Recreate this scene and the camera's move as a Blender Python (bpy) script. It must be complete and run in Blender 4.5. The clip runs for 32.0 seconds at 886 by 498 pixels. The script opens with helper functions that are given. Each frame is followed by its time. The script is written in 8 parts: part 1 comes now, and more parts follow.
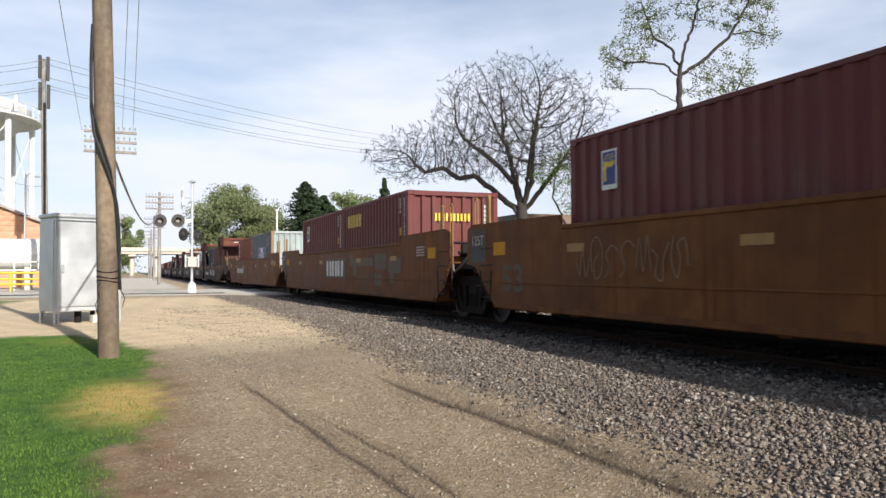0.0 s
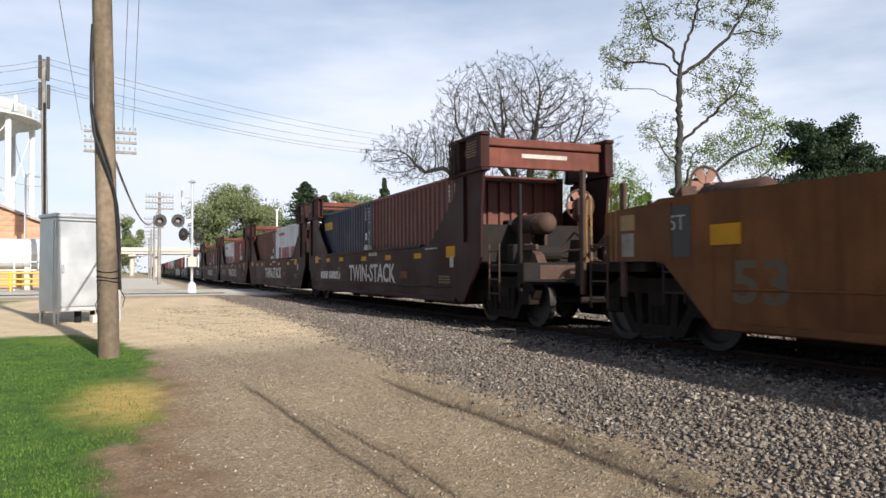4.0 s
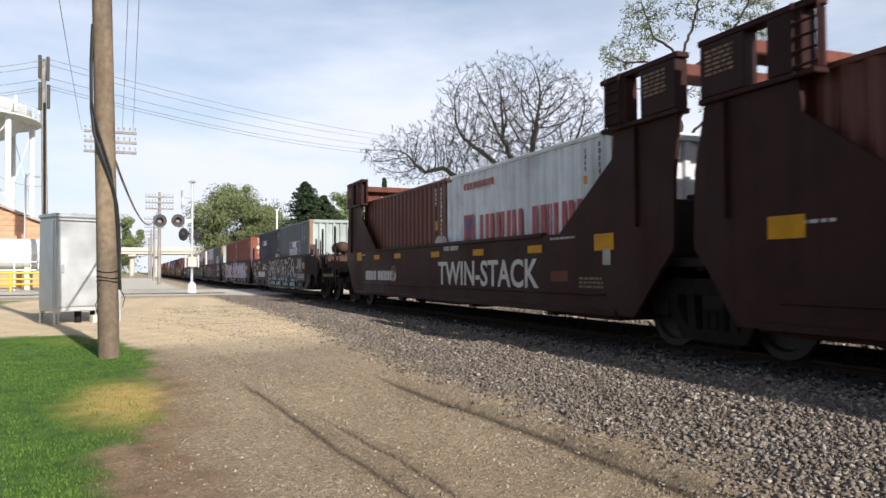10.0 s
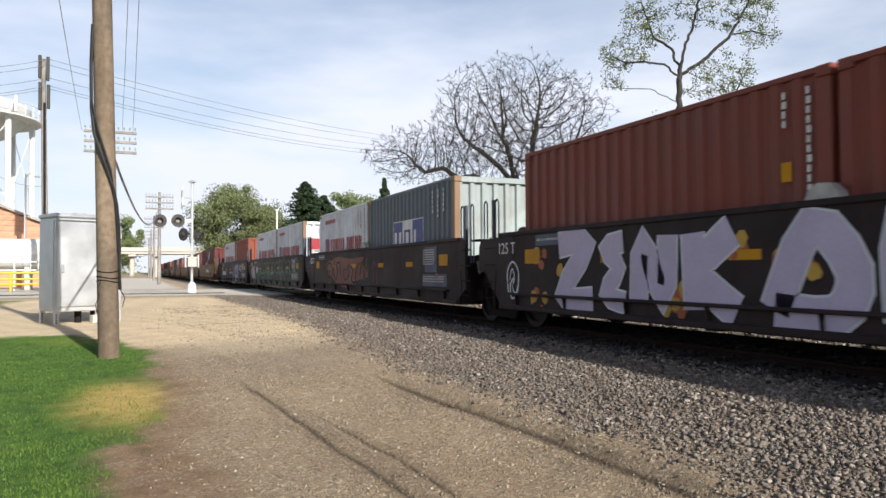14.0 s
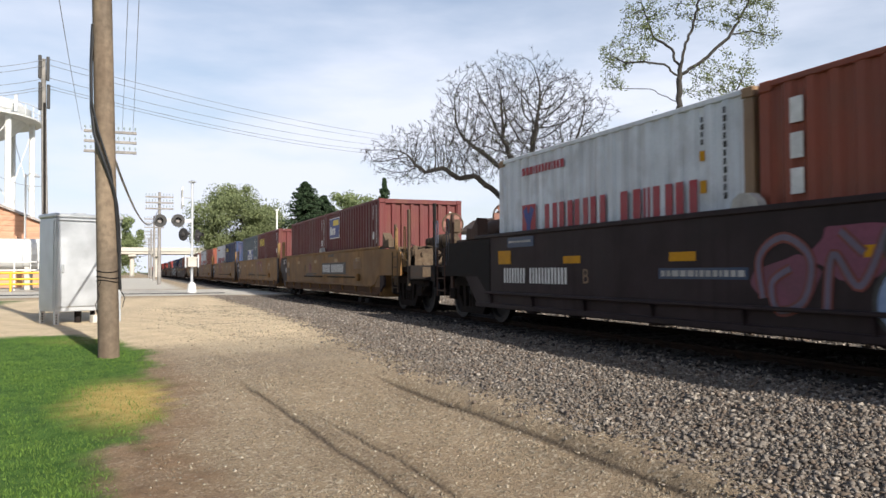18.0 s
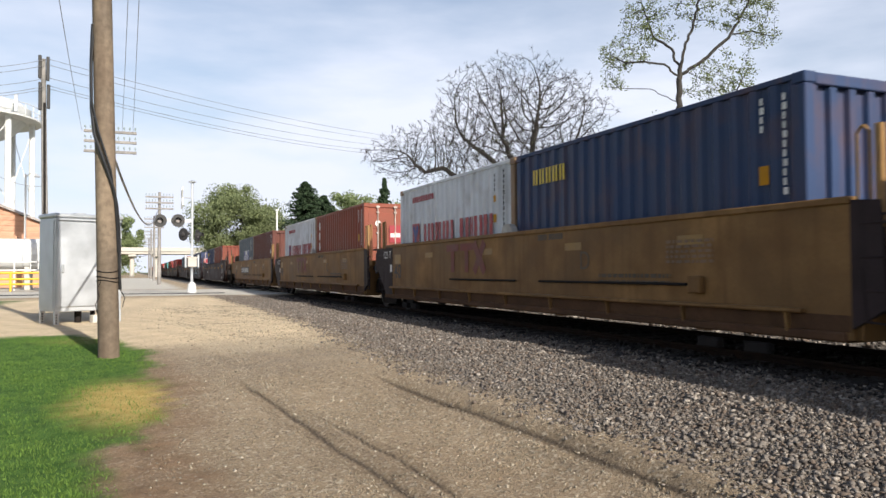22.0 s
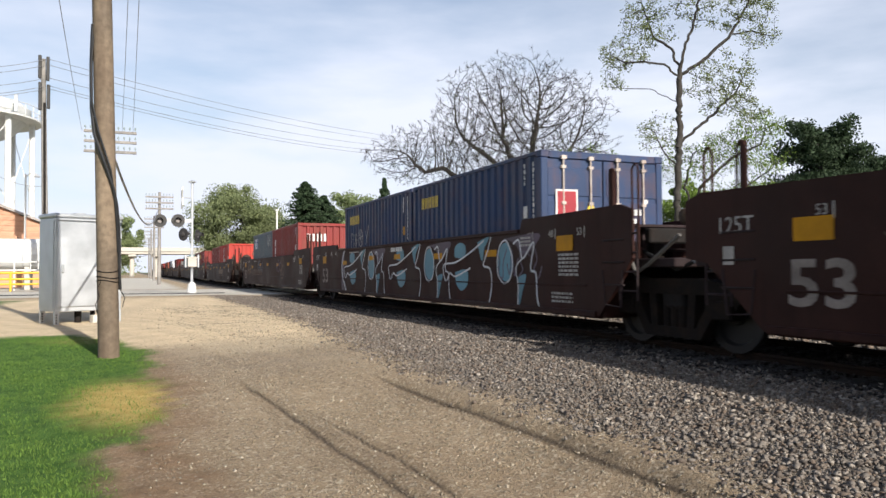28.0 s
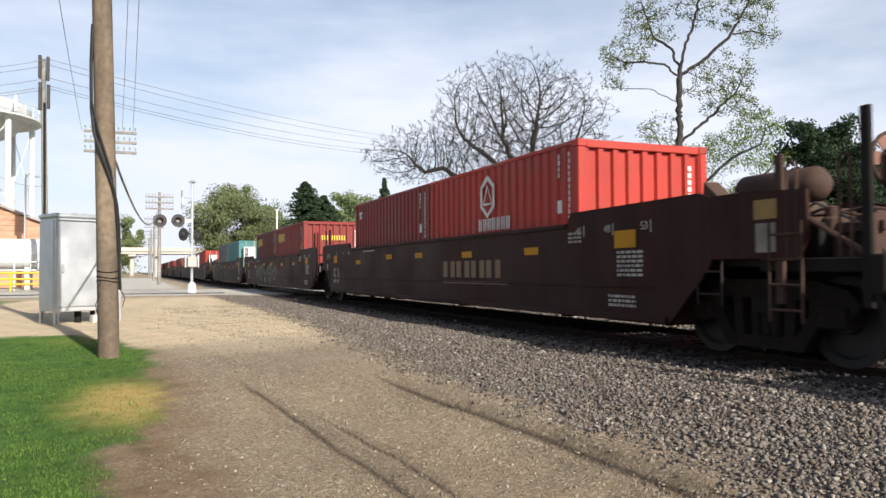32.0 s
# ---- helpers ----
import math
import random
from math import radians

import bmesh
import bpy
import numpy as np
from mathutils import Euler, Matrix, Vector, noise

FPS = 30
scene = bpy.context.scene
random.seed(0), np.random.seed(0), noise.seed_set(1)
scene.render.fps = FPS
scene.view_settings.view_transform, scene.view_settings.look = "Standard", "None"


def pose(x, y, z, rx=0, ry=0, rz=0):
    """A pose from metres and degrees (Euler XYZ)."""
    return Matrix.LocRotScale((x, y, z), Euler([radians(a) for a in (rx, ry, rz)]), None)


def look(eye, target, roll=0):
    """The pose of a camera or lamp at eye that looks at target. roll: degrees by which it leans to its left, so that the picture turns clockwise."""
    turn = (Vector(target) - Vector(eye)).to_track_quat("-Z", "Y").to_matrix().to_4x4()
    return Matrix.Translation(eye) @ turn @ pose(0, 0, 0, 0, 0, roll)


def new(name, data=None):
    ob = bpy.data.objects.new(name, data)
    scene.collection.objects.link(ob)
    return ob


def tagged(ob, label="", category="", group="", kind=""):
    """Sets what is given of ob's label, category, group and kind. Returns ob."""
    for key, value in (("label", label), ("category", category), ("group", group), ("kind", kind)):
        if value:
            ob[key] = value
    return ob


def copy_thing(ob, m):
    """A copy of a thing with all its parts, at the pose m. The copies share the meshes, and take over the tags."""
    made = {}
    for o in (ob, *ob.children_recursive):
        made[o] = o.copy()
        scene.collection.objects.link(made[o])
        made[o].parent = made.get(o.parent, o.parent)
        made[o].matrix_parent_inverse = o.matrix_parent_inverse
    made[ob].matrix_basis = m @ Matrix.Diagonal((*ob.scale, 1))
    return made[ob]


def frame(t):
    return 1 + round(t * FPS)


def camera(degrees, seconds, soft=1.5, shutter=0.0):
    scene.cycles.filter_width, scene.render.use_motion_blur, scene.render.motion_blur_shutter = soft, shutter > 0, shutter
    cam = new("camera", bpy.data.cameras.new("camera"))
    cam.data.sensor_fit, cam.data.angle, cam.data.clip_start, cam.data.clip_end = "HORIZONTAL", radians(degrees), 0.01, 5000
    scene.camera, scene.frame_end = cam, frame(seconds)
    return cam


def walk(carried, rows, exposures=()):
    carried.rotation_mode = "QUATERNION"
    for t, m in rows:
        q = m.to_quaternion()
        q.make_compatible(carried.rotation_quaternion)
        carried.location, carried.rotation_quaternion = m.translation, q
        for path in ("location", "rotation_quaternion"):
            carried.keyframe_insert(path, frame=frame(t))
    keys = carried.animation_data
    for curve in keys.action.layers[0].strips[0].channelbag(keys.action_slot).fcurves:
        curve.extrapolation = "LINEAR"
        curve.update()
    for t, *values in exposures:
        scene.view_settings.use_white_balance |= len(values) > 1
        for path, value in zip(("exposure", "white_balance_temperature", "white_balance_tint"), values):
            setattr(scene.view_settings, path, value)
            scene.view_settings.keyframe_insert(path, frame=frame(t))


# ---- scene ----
EYE = Vector((0.0, 0.0, 0.95))
FWD = Vector((math.sin(radians(22.418)) * math.cos(radians(1.666)), math.cos(radians(22.418)) * math.cos(radians(1.666)), math.sin(radians(1.666))))
cam = camera(61.13, 32.0, shutter=0.12)
walk(cam, [(0.0, look(EYE, EYE + FWD, -0.29)), (32.0, look(EYE, EYE + FWD, -0.29))])

# ---- world, sun ----
SUN_EL, SUN_AZ = 28.5, 167.5   # degrees; azimuth from +Y towards +X
world = bpy.data.worlds.new("sky")
scene.world = world
world.use_nodes = True
wn, wl = world.node_tree.nodes, world.node_tree.links
wn.clear()
w_out = wn.new("ShaderNodeOutputWorld")
w_bg = wn.new("ShaderNodeBackground")
w_sky = wn.new("ShaderNodeTexSky")
w_sky.sky_type, w_sky.sun_disc = "NISHITA", False
w_sky.sun_elevation, w_sky.sun_rotation = radians(SUN_EL), radians(SUN_AZ)
w_sky.air_density, w_sky.dust_density, w_sky.ozone_density = 1.0, 1.6, 1.2
w_co = wn.new("ShaderNodeTexCoord")
w_map = wn.new("ShaderNodeMapping")
w_map.inputs["Scale"].default_value = (1.3, 1.3, 5.0)
w_map.inputs["Rotation"].default_value = (0.0, 0.12, 0.5)
w_noise = wn.new("ShaderNodeTexNoise")
w_noise.inputs["Scale"].default_value, w_noise.inputs["Detail"].default_value = 1.7, 7.0
w_noise.inputs["Roughness"].default_value = 0.52
w_ramp = wn.new("ShaderNodeValToRGB")
w_ramp.color_ramp.elements[0].position, w_ramp.color_ramp.elements[1].position = 0.40, 0.62
w_sep = wn.new("ShaderNodeSeparateXYZ")
w_haze = wn.new("ShaderNodeMapRange")      # thin haze thickens towards the horizon
w_haze.inputs[1].default_value, w_haze.inputs[2].default_value = 0.0, 0.46
w_haze.inputs[3].default_value, w_haze.inputs[4].default_value = 0.74, 0.0
w_fac = wn.new("ShaderNodeMath")
w_fac.operation = "MULTIPLY_ADD"
w_fac.inputs[1].default_value = 1.0
w_fac.use_clamp = True
wl.new(w_co.outputs["Generated"], w_sep.inputs[0])
wl.new(w_sep.outputs["Z"], w_haze.inputs[0])
wl.new(w_haze.outputs[0], w_fac.inputs[2])
w_mix = wn.new("ShaderNodeMixRGB")
w_mix.inputs["Color2"].default_value = (6.35, 6.7, 7.75, 1)
wl.new(w_co.outputs["Generated"], w_map.inputs["Vector"])
wl.new(w_map.outputs["Vector"], w_noise.inputs["Vector"])
wl.new(w_noise.outputs["Fac"], w_ramp.inputs["Fac"])
w_thin = wn.new("ShaderNodeMath")      # cloud thins out overhead
w_thin.operation = "MULTIPLY"
wl.new(w_ramp.outputs["Color"], w_thin.inputs[0])
w_thick = wn.new("ShaderNodeMapRange")
w_thick.inputs[1].default_value, w_thick.inputs[2].default_value = 0.16, 0.5
w_thick.inputs[3].default_value, w_thick.inputs[4].default_value = 0.7, 0.12
wl.new(w_sep.outputs["Z"], w_thick.inputs[0])
wl.new(w_thick.outputs[0], w_thin.inputs[1])
wl.new(w_thin.outputs[0], w_fac.inputs[0])
wl.new(w_fac.outputs["Value"], w_mix.inputs["Fac"])
wl.new(w_sky.outputs["Color"], w_mix.inputs["Color1"])
wl.new(w_mix.outputs["Color"], w_bg.inputs["Color"])
w_bg.inputs["Strength"].default_value = 0.094
wl.new(w_bg.outputs["Background"], w_out.inputs["Surface"])

sun = new("sun", bpy.data.lights.new("sun", "SUN"))
sun.data.energy, sun.data.angle, sun.data.color = 5.0, radians(0.6), (1.0, 0.95, 0.87)
SUN_DIR = Vector((math.sin(radians(SUN_AZ)) * math.cos(radians(SUN_EL)), math.cos(radians(SUN_AZ)) * math.cos(radians(SUN_EL)), math.sin(radians(SUN_EL))))
sun.matrix_world = look(SUN_DIR * 50, (0, 0, 0))
scene.view_settings.exposure = 0.6


# ---- materials ----
def material(name, color, rough=0.6, metal=0.0, grain=0.12, grain_scale=30.0, patch=0.15, patch_scale=1.5, bump=0.15, bump_scale=60.0,
             second=None, second_amount=0.5, streak=0.0, spec=0.4, coords="Object"):
    """A paint, metal, wood or earth with variation at two scales; second is a colour of dirt, rust or wear."""
    m = bpy.data.materials.new(name)
    m.use_nodes = True
    n, l = m.node_tree.nodes, m.node_tree.links
    b = n["Principled BSDF"]
    b.inputs["Roughness"].default_value, b.inputs["Metallic"].default_value = rough, metal
    b.inputs["Specular IOR Level"].default_value = spec
    co = n.new("ShaderNodeTexCoord")
    info = n.new("ShaderNodeObjectInfo")
    add = n.new("ShaderNodeVectorMath")
    add.operation = "ADD"
    comb = n.new("ShaderNodeCombineXYZ")
    scale = n.new("ShaderNodeMath")
    scale.operation = "MULTIPLY"
    scale.inputs[1].default_value = 37.0
    l.new(info.outputs["Random"], scale.inputs[0])
    for axis in ("X", "Y", "Z"):
        l.new(scale.outputs[0], comb.inputs[axis])
    l.new(co.outputs[coords], add.inputs[0])
    l.new(comb.outputs[0], add.inputs[1])

    def noise_node(s, detail, stretch=None):
        t = n.new("ShaderNodeTexNoise")
        t.inputs["Scale"].default_value, t.inputs["Detail"].default_value = s, detail
        if stretch:
            mp = n.new("ShaderNodeMapping")
            mp.inputs["Scale"].default_value = stretch
            l.new(add.outputs[0], mp.inputs["Vector"])
            l.new(mp.outputs[0], t.inputs["Vector"])
        else:
            l.new(add.outputs[0], t.inputs["Vector"])
        return t

    def ranged(out, lo, hi, to_lo, to_hi):
        r = n.new("ShaderNodeMapRange")
        r.inputs[1].default_value, r.inputs[2].default_value = lo, hi
        r.inputs[3].default_value, r.inputs[4].default_value = to_lo, to_hi
        l.new(out, r.inputs[0])
        return r.outputs[0]

    small, large = noise_node(grain_scale, 4), noise_node(patch_scale, 5)
    value = n.new("ShaderNodeMath")
    value.operation = "MULTIPLY"
    l.new(ranged(small.outputs["Fac"], 0.25, 0.75, 1 - grain, 1 + grain), value.inputs[0])
    l.new(ranged(large.outputs["Fac"], 0.3, 0.7, 1 - patch, 1 + patch), value.inputs[1])
    tint = n.new("ShaderNodeVectorMath")
    tint.operation = "SCALE"
    tint.inputs[0].default_value = color
    l.new(value.outputs[0], tint.inputs["Scale"])
    last = tint.outputs[0]
    if second:
        stain = noise_node(patch_scale * 2.3, 8)
        mask = ranged(stain.outputs["Fac"], 0.56 - 0.25 * second_amount, 0.74 - 0.15 * second_amount, 0, second_amount)
        mix = n.new("ShaderNodeMixRGB")
        mix.inputs["Color2"].default_value = (*second, 1)
        l.new(mask, mix.inputs["Fac"])
        l.new(last, mix.inputs["Color1"])
        last = mix.outputs[0]
        if streak:
            drip = noise_node(7.0, 5, (1.0, 1.0, 0.06))
            mix2 = n.new("ShaderNodeMixRGB")
            mix2.inputs["Color2"].default_value = (*second, 1)
            l.new(ranged(drip.outputs["Fac"], 0.5, 0.72, 0, streak), mix2.inputs["Fac"])
            l.new(last, mix2.inputs["Color1"])
            last = mix2.outputs[0]
    l.new(last, b.inputs["Base Color"])
    l.new(ranged(large.outputs["Fac"], 0.3, 0.7, max(rough - 0.1, 0.02), min(rough + 0.12, 1)), b.inputs["Roughness"])
    if bump:
        bn = noise_node(bump_scale, 5)
        bp = n.new("ShaderNodeBump")
        bp.inputs["Strength"].default_value, bp.inputs["Distance"].default_value = bump, 0.01
        l.new(bn.outputs["Fac"], bp.inputs["Height"])
        l.new(bp.outputs[0], b.inputs["Normal"])
    return m


RUST = (0.12, 0.05, 0.025)
DIRT = (0.10, 0.08, 0.06)
PAINTS = {
    "maroon": (0.095, 0.017, 0.017),
    "brown": (0.085, 0.023, 0.016),
    "orange": (0.195, 0.046, 0.024),
    "rust": (0.17, 0.038, 0.022),
    "red": (0.185, 0.02, 0.018),
    "scarlet": (0.36, 0.032, 0.022),
    "navy": (0.012, 0.022, 0.047),
    "blue": (0.017, 0.035, 0.088),
    "grey": (0.092, 0.118, 0.135),
    "white": (0.53, 0.55, 0.58),
    "cream": (0.20, 0.125, 0.07),
    "pale": (0.27, 0.315, 0.315),
    "teal": (0.05, 0.2, 0.2),
}
paint = {k: material("container_paint_" + k, c, 0.55, 0, 0.06, 40, 0.16, 0.9, 0.08, 25, RUST if k not in ("white", "grey", "pale") else (0.13, 0.085, 0.06),
                     0.28, 0.30, spec=0.3) for k, c in PAINTS.items()}
CAR = {"yellow": (0.20, 0.112, 0.044), "ochre": (0.132, 0.053, 0.019), "oxide": (0.030, 0.0102, 0.009), "black": (0.030, 0.0205, 0.021), "plum": (0.044, 0.031, 0.034), "brown53": (0.032, 0.0125, 0.0097), "beam": (0.13, 0.045, 0.033)}
car_paint = {k: material("car_paint_" + k, c, 0.62, 0, 0.10, 35, 0.30, 0.8, 0.12, 30, (0.55 * c[0], 0.5 * c[1], 0.5 * c[2]), 0.6, 0.6, spec=0.12) for k, c in CAR.items()}
steel_dark = material("dark_steel", (0.016, 0.0142, 0.0135), 0.8, 0.0, 0.2, 30, 0.3, 3, 0.25, 50, (0.022, 0.013, 0.009), 0.4, spec=0.1)
steel_wheel = material("wheel_steel", (0.014, 0.0125, 0.012), 0.6, 0.1, 0.15, 30, 0.2, 3, 0.1, 50)
galvanised = material("galvanised_steel", (0.46, 0.475, 0.49), 0.38, 0.45, 0.06, 60, 0.14, 2.5, 0.04, 40)
white_paint = material("white_paint", (0.60, 0.60, 0.585), 0.5, 0, 0.05, 40, 0.08, 2, 0.05, 40, (0.35, 0.32, 0.28), 0.2)
yellow_paint = material("yellow_paint", (0.62, 0.38, 0.03), 0.5, 0, 0.05, 40, 0.1, 2, 0.05)
reflector = material("yellow_reflector", (0.42, 0.20, 0.010), 0.55, 0, 0.08, 50, 0.14, 4, 0.03, spec=0.1)
mark_white = material("mark_white", (0.55, 0.54, 0.52), 0.6, 0, 0.1, 60, 0.2, 5, 0.03)
mark_chalk = material("chalky_white_mark", (0.43, 0.41, 0.385), 0.65, 0, 0.12, 60, 0.2, 4, 0.03)
mark_dusty = material("dusty_white_mark", (0.33, 0.31, 0.285), 0.65, 0, 0.12, 60, 0.25, 4, 0.03)
mark_yellow = material("mark_yellow", (0.56, 0.40, 0.035), 0.5, 0, 0.08, 60, 0.1, 5, 0.03)
mark_red = material("mark_red", (0.25, 0.013, 0.022), 0.5, 0, 0.08, 60, 0.12, 5, 0.03)
mark_blue = material("mark_blue", (0.010, 0.028, 0.16), 0.5, 0, 0.08, 60, 0.1, 5, 0.03)
mark_black = material("mark_black", (0.03, 0.028, 0.027), 0.6, 0, 0.1, 60, 0.2, 5, 0.03)
wood_pole = material("weathered_pole_wood", (0.155, 0.116, 0.080), 0.85, 0, 0.28, 14, 0.3, 1.2, 0.5, 26, (0.07, 0.045, 0.03), 0.35, 0.55)
wood_grey = material("grey_pole_wood", (0.22, 0.205, 0.19), 0.9, 0, 0.25, 14, 0.25, 1.2, 0.4, 26)
wood_tie = material("creosoted_tie", (0.026, 0.021, 0.018), 0.9, 0, 0.25, 20, 0.3, 2, 0.4, 40)
cable_black = material("black_cable", (0.012, 0.012, 0.013), 0.5, 0, 0.1, 40, 0.1, 2, 0.05)
wire_grey = material("weathered_wire", (0.22, 0.22, 0.23), 0.5, 0.5, 0.1, 40, 0.1, 2, 0.0)
concrete = material("pale_concrete", (0.45, 0.42, 0.37), 0.85, 0, 0.08, 25, 0.14, 0.5, 0.2, 40, (0.28, 0.26, 0.23), 0.3, coords="Generated")
brick_red = material("brick", (0.47, 0.26, 0.165), 0.85, 0, 0.1, 25, 0.16, 0.8, 0.2, 30)
bark_grey = material("oak_bark", (0.040, 0.034, 0.030), 0.95, 0, 0.3, 12, 0.2, 1.2, 0.6, 18)
twig = material("bare_twigs", (0.028, 0.024, 0.022), 0.95, 0, 0.2, 10, 0.2, 0.6, 0)
glass_red = material("signal_lens", (0.26, 0.235, 0.23), 0.25, 0, 0.02, 20, 0.02, 2, 0, spec=0.7)


def leaf_material(name, color, var=0.35):
    m = bpy.data.materials.new(name)
    m.use_nodes = True
    n, l = m.node_tree.nodes, m.node_tree.links
    b = n["Principled BSDF"]
    b.inputs["Roughness"].default_value = 0.7
    b.inputs["Specular IOR Level"].default_value = 0.2
    geo = n.new("ShaderNodeNewGeometry")
    hsv = n.new("ShaderNodeHueSaturation")
    hsv.inputs["Color"].default_value = (*color, 1)
    r = n.new("ShaderNodeMapRange")
    r.inputs[3].default_value, r.inputs[4].default_value = 1 - var, 1 + var
    l.new(geo.outputs["Random Per Island"], r.inputs[0])
    l.new(r.outputs[0], hsv.inputs["Value"])
    h = n.new("ShaderNodeMapRange")
    h.inputs[3].default_value, h.inputs[4].default_value = 0.485, 0.515
    tn = n.new("ShaderNodeTexNoise")
    tn.inputs["Scale"].default_value = 0.7
    l.new(tn.outputs["Fac"], h.inputs[0])
    l.new(h.outputs[0], hsv.inputs["Hue"])
    l.new(hsv.outputs[0], b.inputs["Base Color"])
    tr = n.new("ShaderNodeBsdfTranslucent")
    l.new(hsv.outputs[0], tr.inputs["Color"])
    mx = n.new("ShaderNodeMixShader")
    mx.inputs["Fac"].default_value = 0.35
    l.new(b.outputs[0], mx.inputs[1])
    l.new(tr.outputs[0], mx.inputs[2])
    l.new(mx.outputs[0], n["Material Output"].inputs["Surface"])
    return m


leaf_spring = leaf_material("spring_leaves", (0.16, 0.19, 0.075))
leaf_green = leaf_material("green_leaves", (0.19, 0.23, 0.105), 0.25)
leaf_lime = leaf_material("lime_leaves", (0.15, 0.22, 0.045))
leaf_dark = leaf_material("conifer_needles", (0.042, 0.068, 0.034))
leaf_cedar = leaf_material("cedar_needles", (0.035, 0.055, 0.028))
leaf_olive = leaf_material("olive_leaves", (0.18, 0.21, 0.10), 0.25)
grass_mat = leaf_material("grass_blades", (0.115, 0.195, 0.038), 0.34)


# ---- mesh helpers ----
class Geo:
    """A growing list of vertices and faces."""

    def __init__(self):
        self.v, self.f = [], []

    def add(self, verts, faces):
        o = len(self.v)
        self.v += [tuple(p) for p in verts]
        self.f += [tuple(i + o for i in f) for f in faces]
        return self

    def box(self, x0, x1, y0, y1, z0, z1, c=0.006, m=None):
        """A box with chamfered edges."""
        c = min(c, 0.3 * (x1 - x0), 0.3 * (y1 - y0), 0.3 * (z1 - z0))
        lo, hi = (x0, y0, z0), (x1, y1, z1)
        verts, idx = [], {}
        for s in [(a, b, d) for a in (0, 1) for b in (0, 1) for d in (0, 1)]:
            for ax in range(3):
                p = []
                for k in range(3):
                    e = (lo, hi)[s[k]][k]
                    p.append(e if k == ax else e + (c if s[k] == 0 else -c))
                idx[s, ax] = len(verts)
                verts.append(p)
        faces = []
        for ax in range(3):
            a, b = [k for k in range(3) if k != ax]
            for side in (0, 1):
                ring = []
                for u, w in ((0, 0), (1, 0), (1, 1), (0, 1)):
                    s = [0, 0, 0]
                    s[ax], s[a], s[b] = side, u, w
                    ring.append(idx[tuple(s), ax])
                flip = (side == 1) == (ax == 1)
                faces.append(ring[::-1] if flip else ring)
        for ax in range(3):
            a, b = [k for k in range(3) if k != ax]
            for u in (0, 1):
                for w in (0, 1):
                    s0, s1 = [0, 0, 0], [0, 0, 0]
                    s0[a] = s1[a] = u
                    s0[b] = s1[b] = w
                    s1[ax] = 1
                    s0, s1 = tuple(s0), tuple(s1)
                    faces.append((idx[s0, a], idx[s1, a], idx[s1, b], idx[s0, b]))
        for s in [(a, b, d) for a in (0, 1) for b in (0, 1) for d in (0, 1)]:
            faces.append((idx[s, 0], idx[s, 1], idx[s, 2]))
        if m is not None:
            verts = [m @ Vector(p) for p in verts]
        return self.add(verts, faces)

    def cyl(self, a, b, r0, r1=None, n=12, caps=True):
        a, b = Vector(a), Vector(b)
        r1 = r0 if r1 is None else r1
        d = (b - a).normalized()
        u = d.orthogonal().normalized()
        w = d.cross(u)
        verts = []
        for p, r in ((a, r0), (b, r1)):
            verts += [p + r * (math.cos(2 * math.pi * i / n) * u + math.sin(2 * math.pi * i / n) * w) for i in range(n)]
        faces = [(i, (i + 1) % n, n + (i + 1) % n, n + i) for i in range(n)]
        if caps:
            faces += [tuple(range(n))[::-1], tuple(range(n, 2 * n))]
        return self.add(verts, faces)

    def tube(self, pts, r, n=8, r_end=None):
        pts = [Vector(p) for p in pts]
        rings, verts, u = len(pts), [], None
        for i, p in enumerate(pts):
            d = (pts[min(i + 1, rings - 1)] - pts[max(i - 1, 0)]).normalized()
            u = d.orthogonal().normalized() if u is None else (u - u.dot(d) * d).normalized()
            w = d.cross(u)
            rr = r if r_end is None else r + (r_end - r) * i / max(rings - 1, 1)
            verts += [p + rr * (math.cos(2 * math.pi * k / n) * u + math.sin(2 * math.pi * k / n) * w) for k in range(n)]
        faces = [(i * n + k, i * n + (k + 1) % n, (i + 1) * n + (k + 1) % n, (i + 1) * n + k) for i in range(rings - 1) for k in range(n)]
        faces += [tuple(range(n))[::-1], tuple(range((rings - 1) * n, rings * n))]
        return self.add(verts, faces)

    def lathe(self, rings, centre=(0, 0, 0), axis="Z", n=24):
        """rings: (radius, height) from one end to the other."""
        verts, c = [], Vector(centre)
        for r, h in rings:
            for k in range(n):
                a = 2 * math.pi * k / n
                p = (r * math.cos(a), r * math.sin(a), h)
                verts.append(c + Vector({"Z": p, "X": (p[2], p[0], p[1]), "Y": (p[0], p[2], p[1])}[axis]))
        faces = [(i * n + k, i * n + (k + 1) % n, (i + 1) * n + (k + 1) % n, (i + 1) * n + k) for i in range(len(rings) - 1) for k in range(n)]
        faces += [tuple(range(n))[::-1], tuple(range((len(rings) - 1) * n, len(rings) * n))]
        return self.add(verts, faces)

    def slab(self, outline, x0, x1, plane="YZ"):
        """A flat outline of (a, b) points given thickness along the third axis."""
        n = len(outline)
        put = {"YZ": lambda a, b, t: (t, a, b), "XZ": lambda a, b, t: (a, t, b), "XY": lambda a, b, t: (a, b, t)}[plane]
        verts = [put(a, b, x0) for a, b in outline] + [put(a, b, x1) for a, b in outline]
        faces = [tuple(range(n)), tuple(range(n, 2 * n))[::-1]] + [(i, n + i, n + (i + 1) % n, (i + 1) % n) for i in range(n)]
        return self.add(verts, faces)

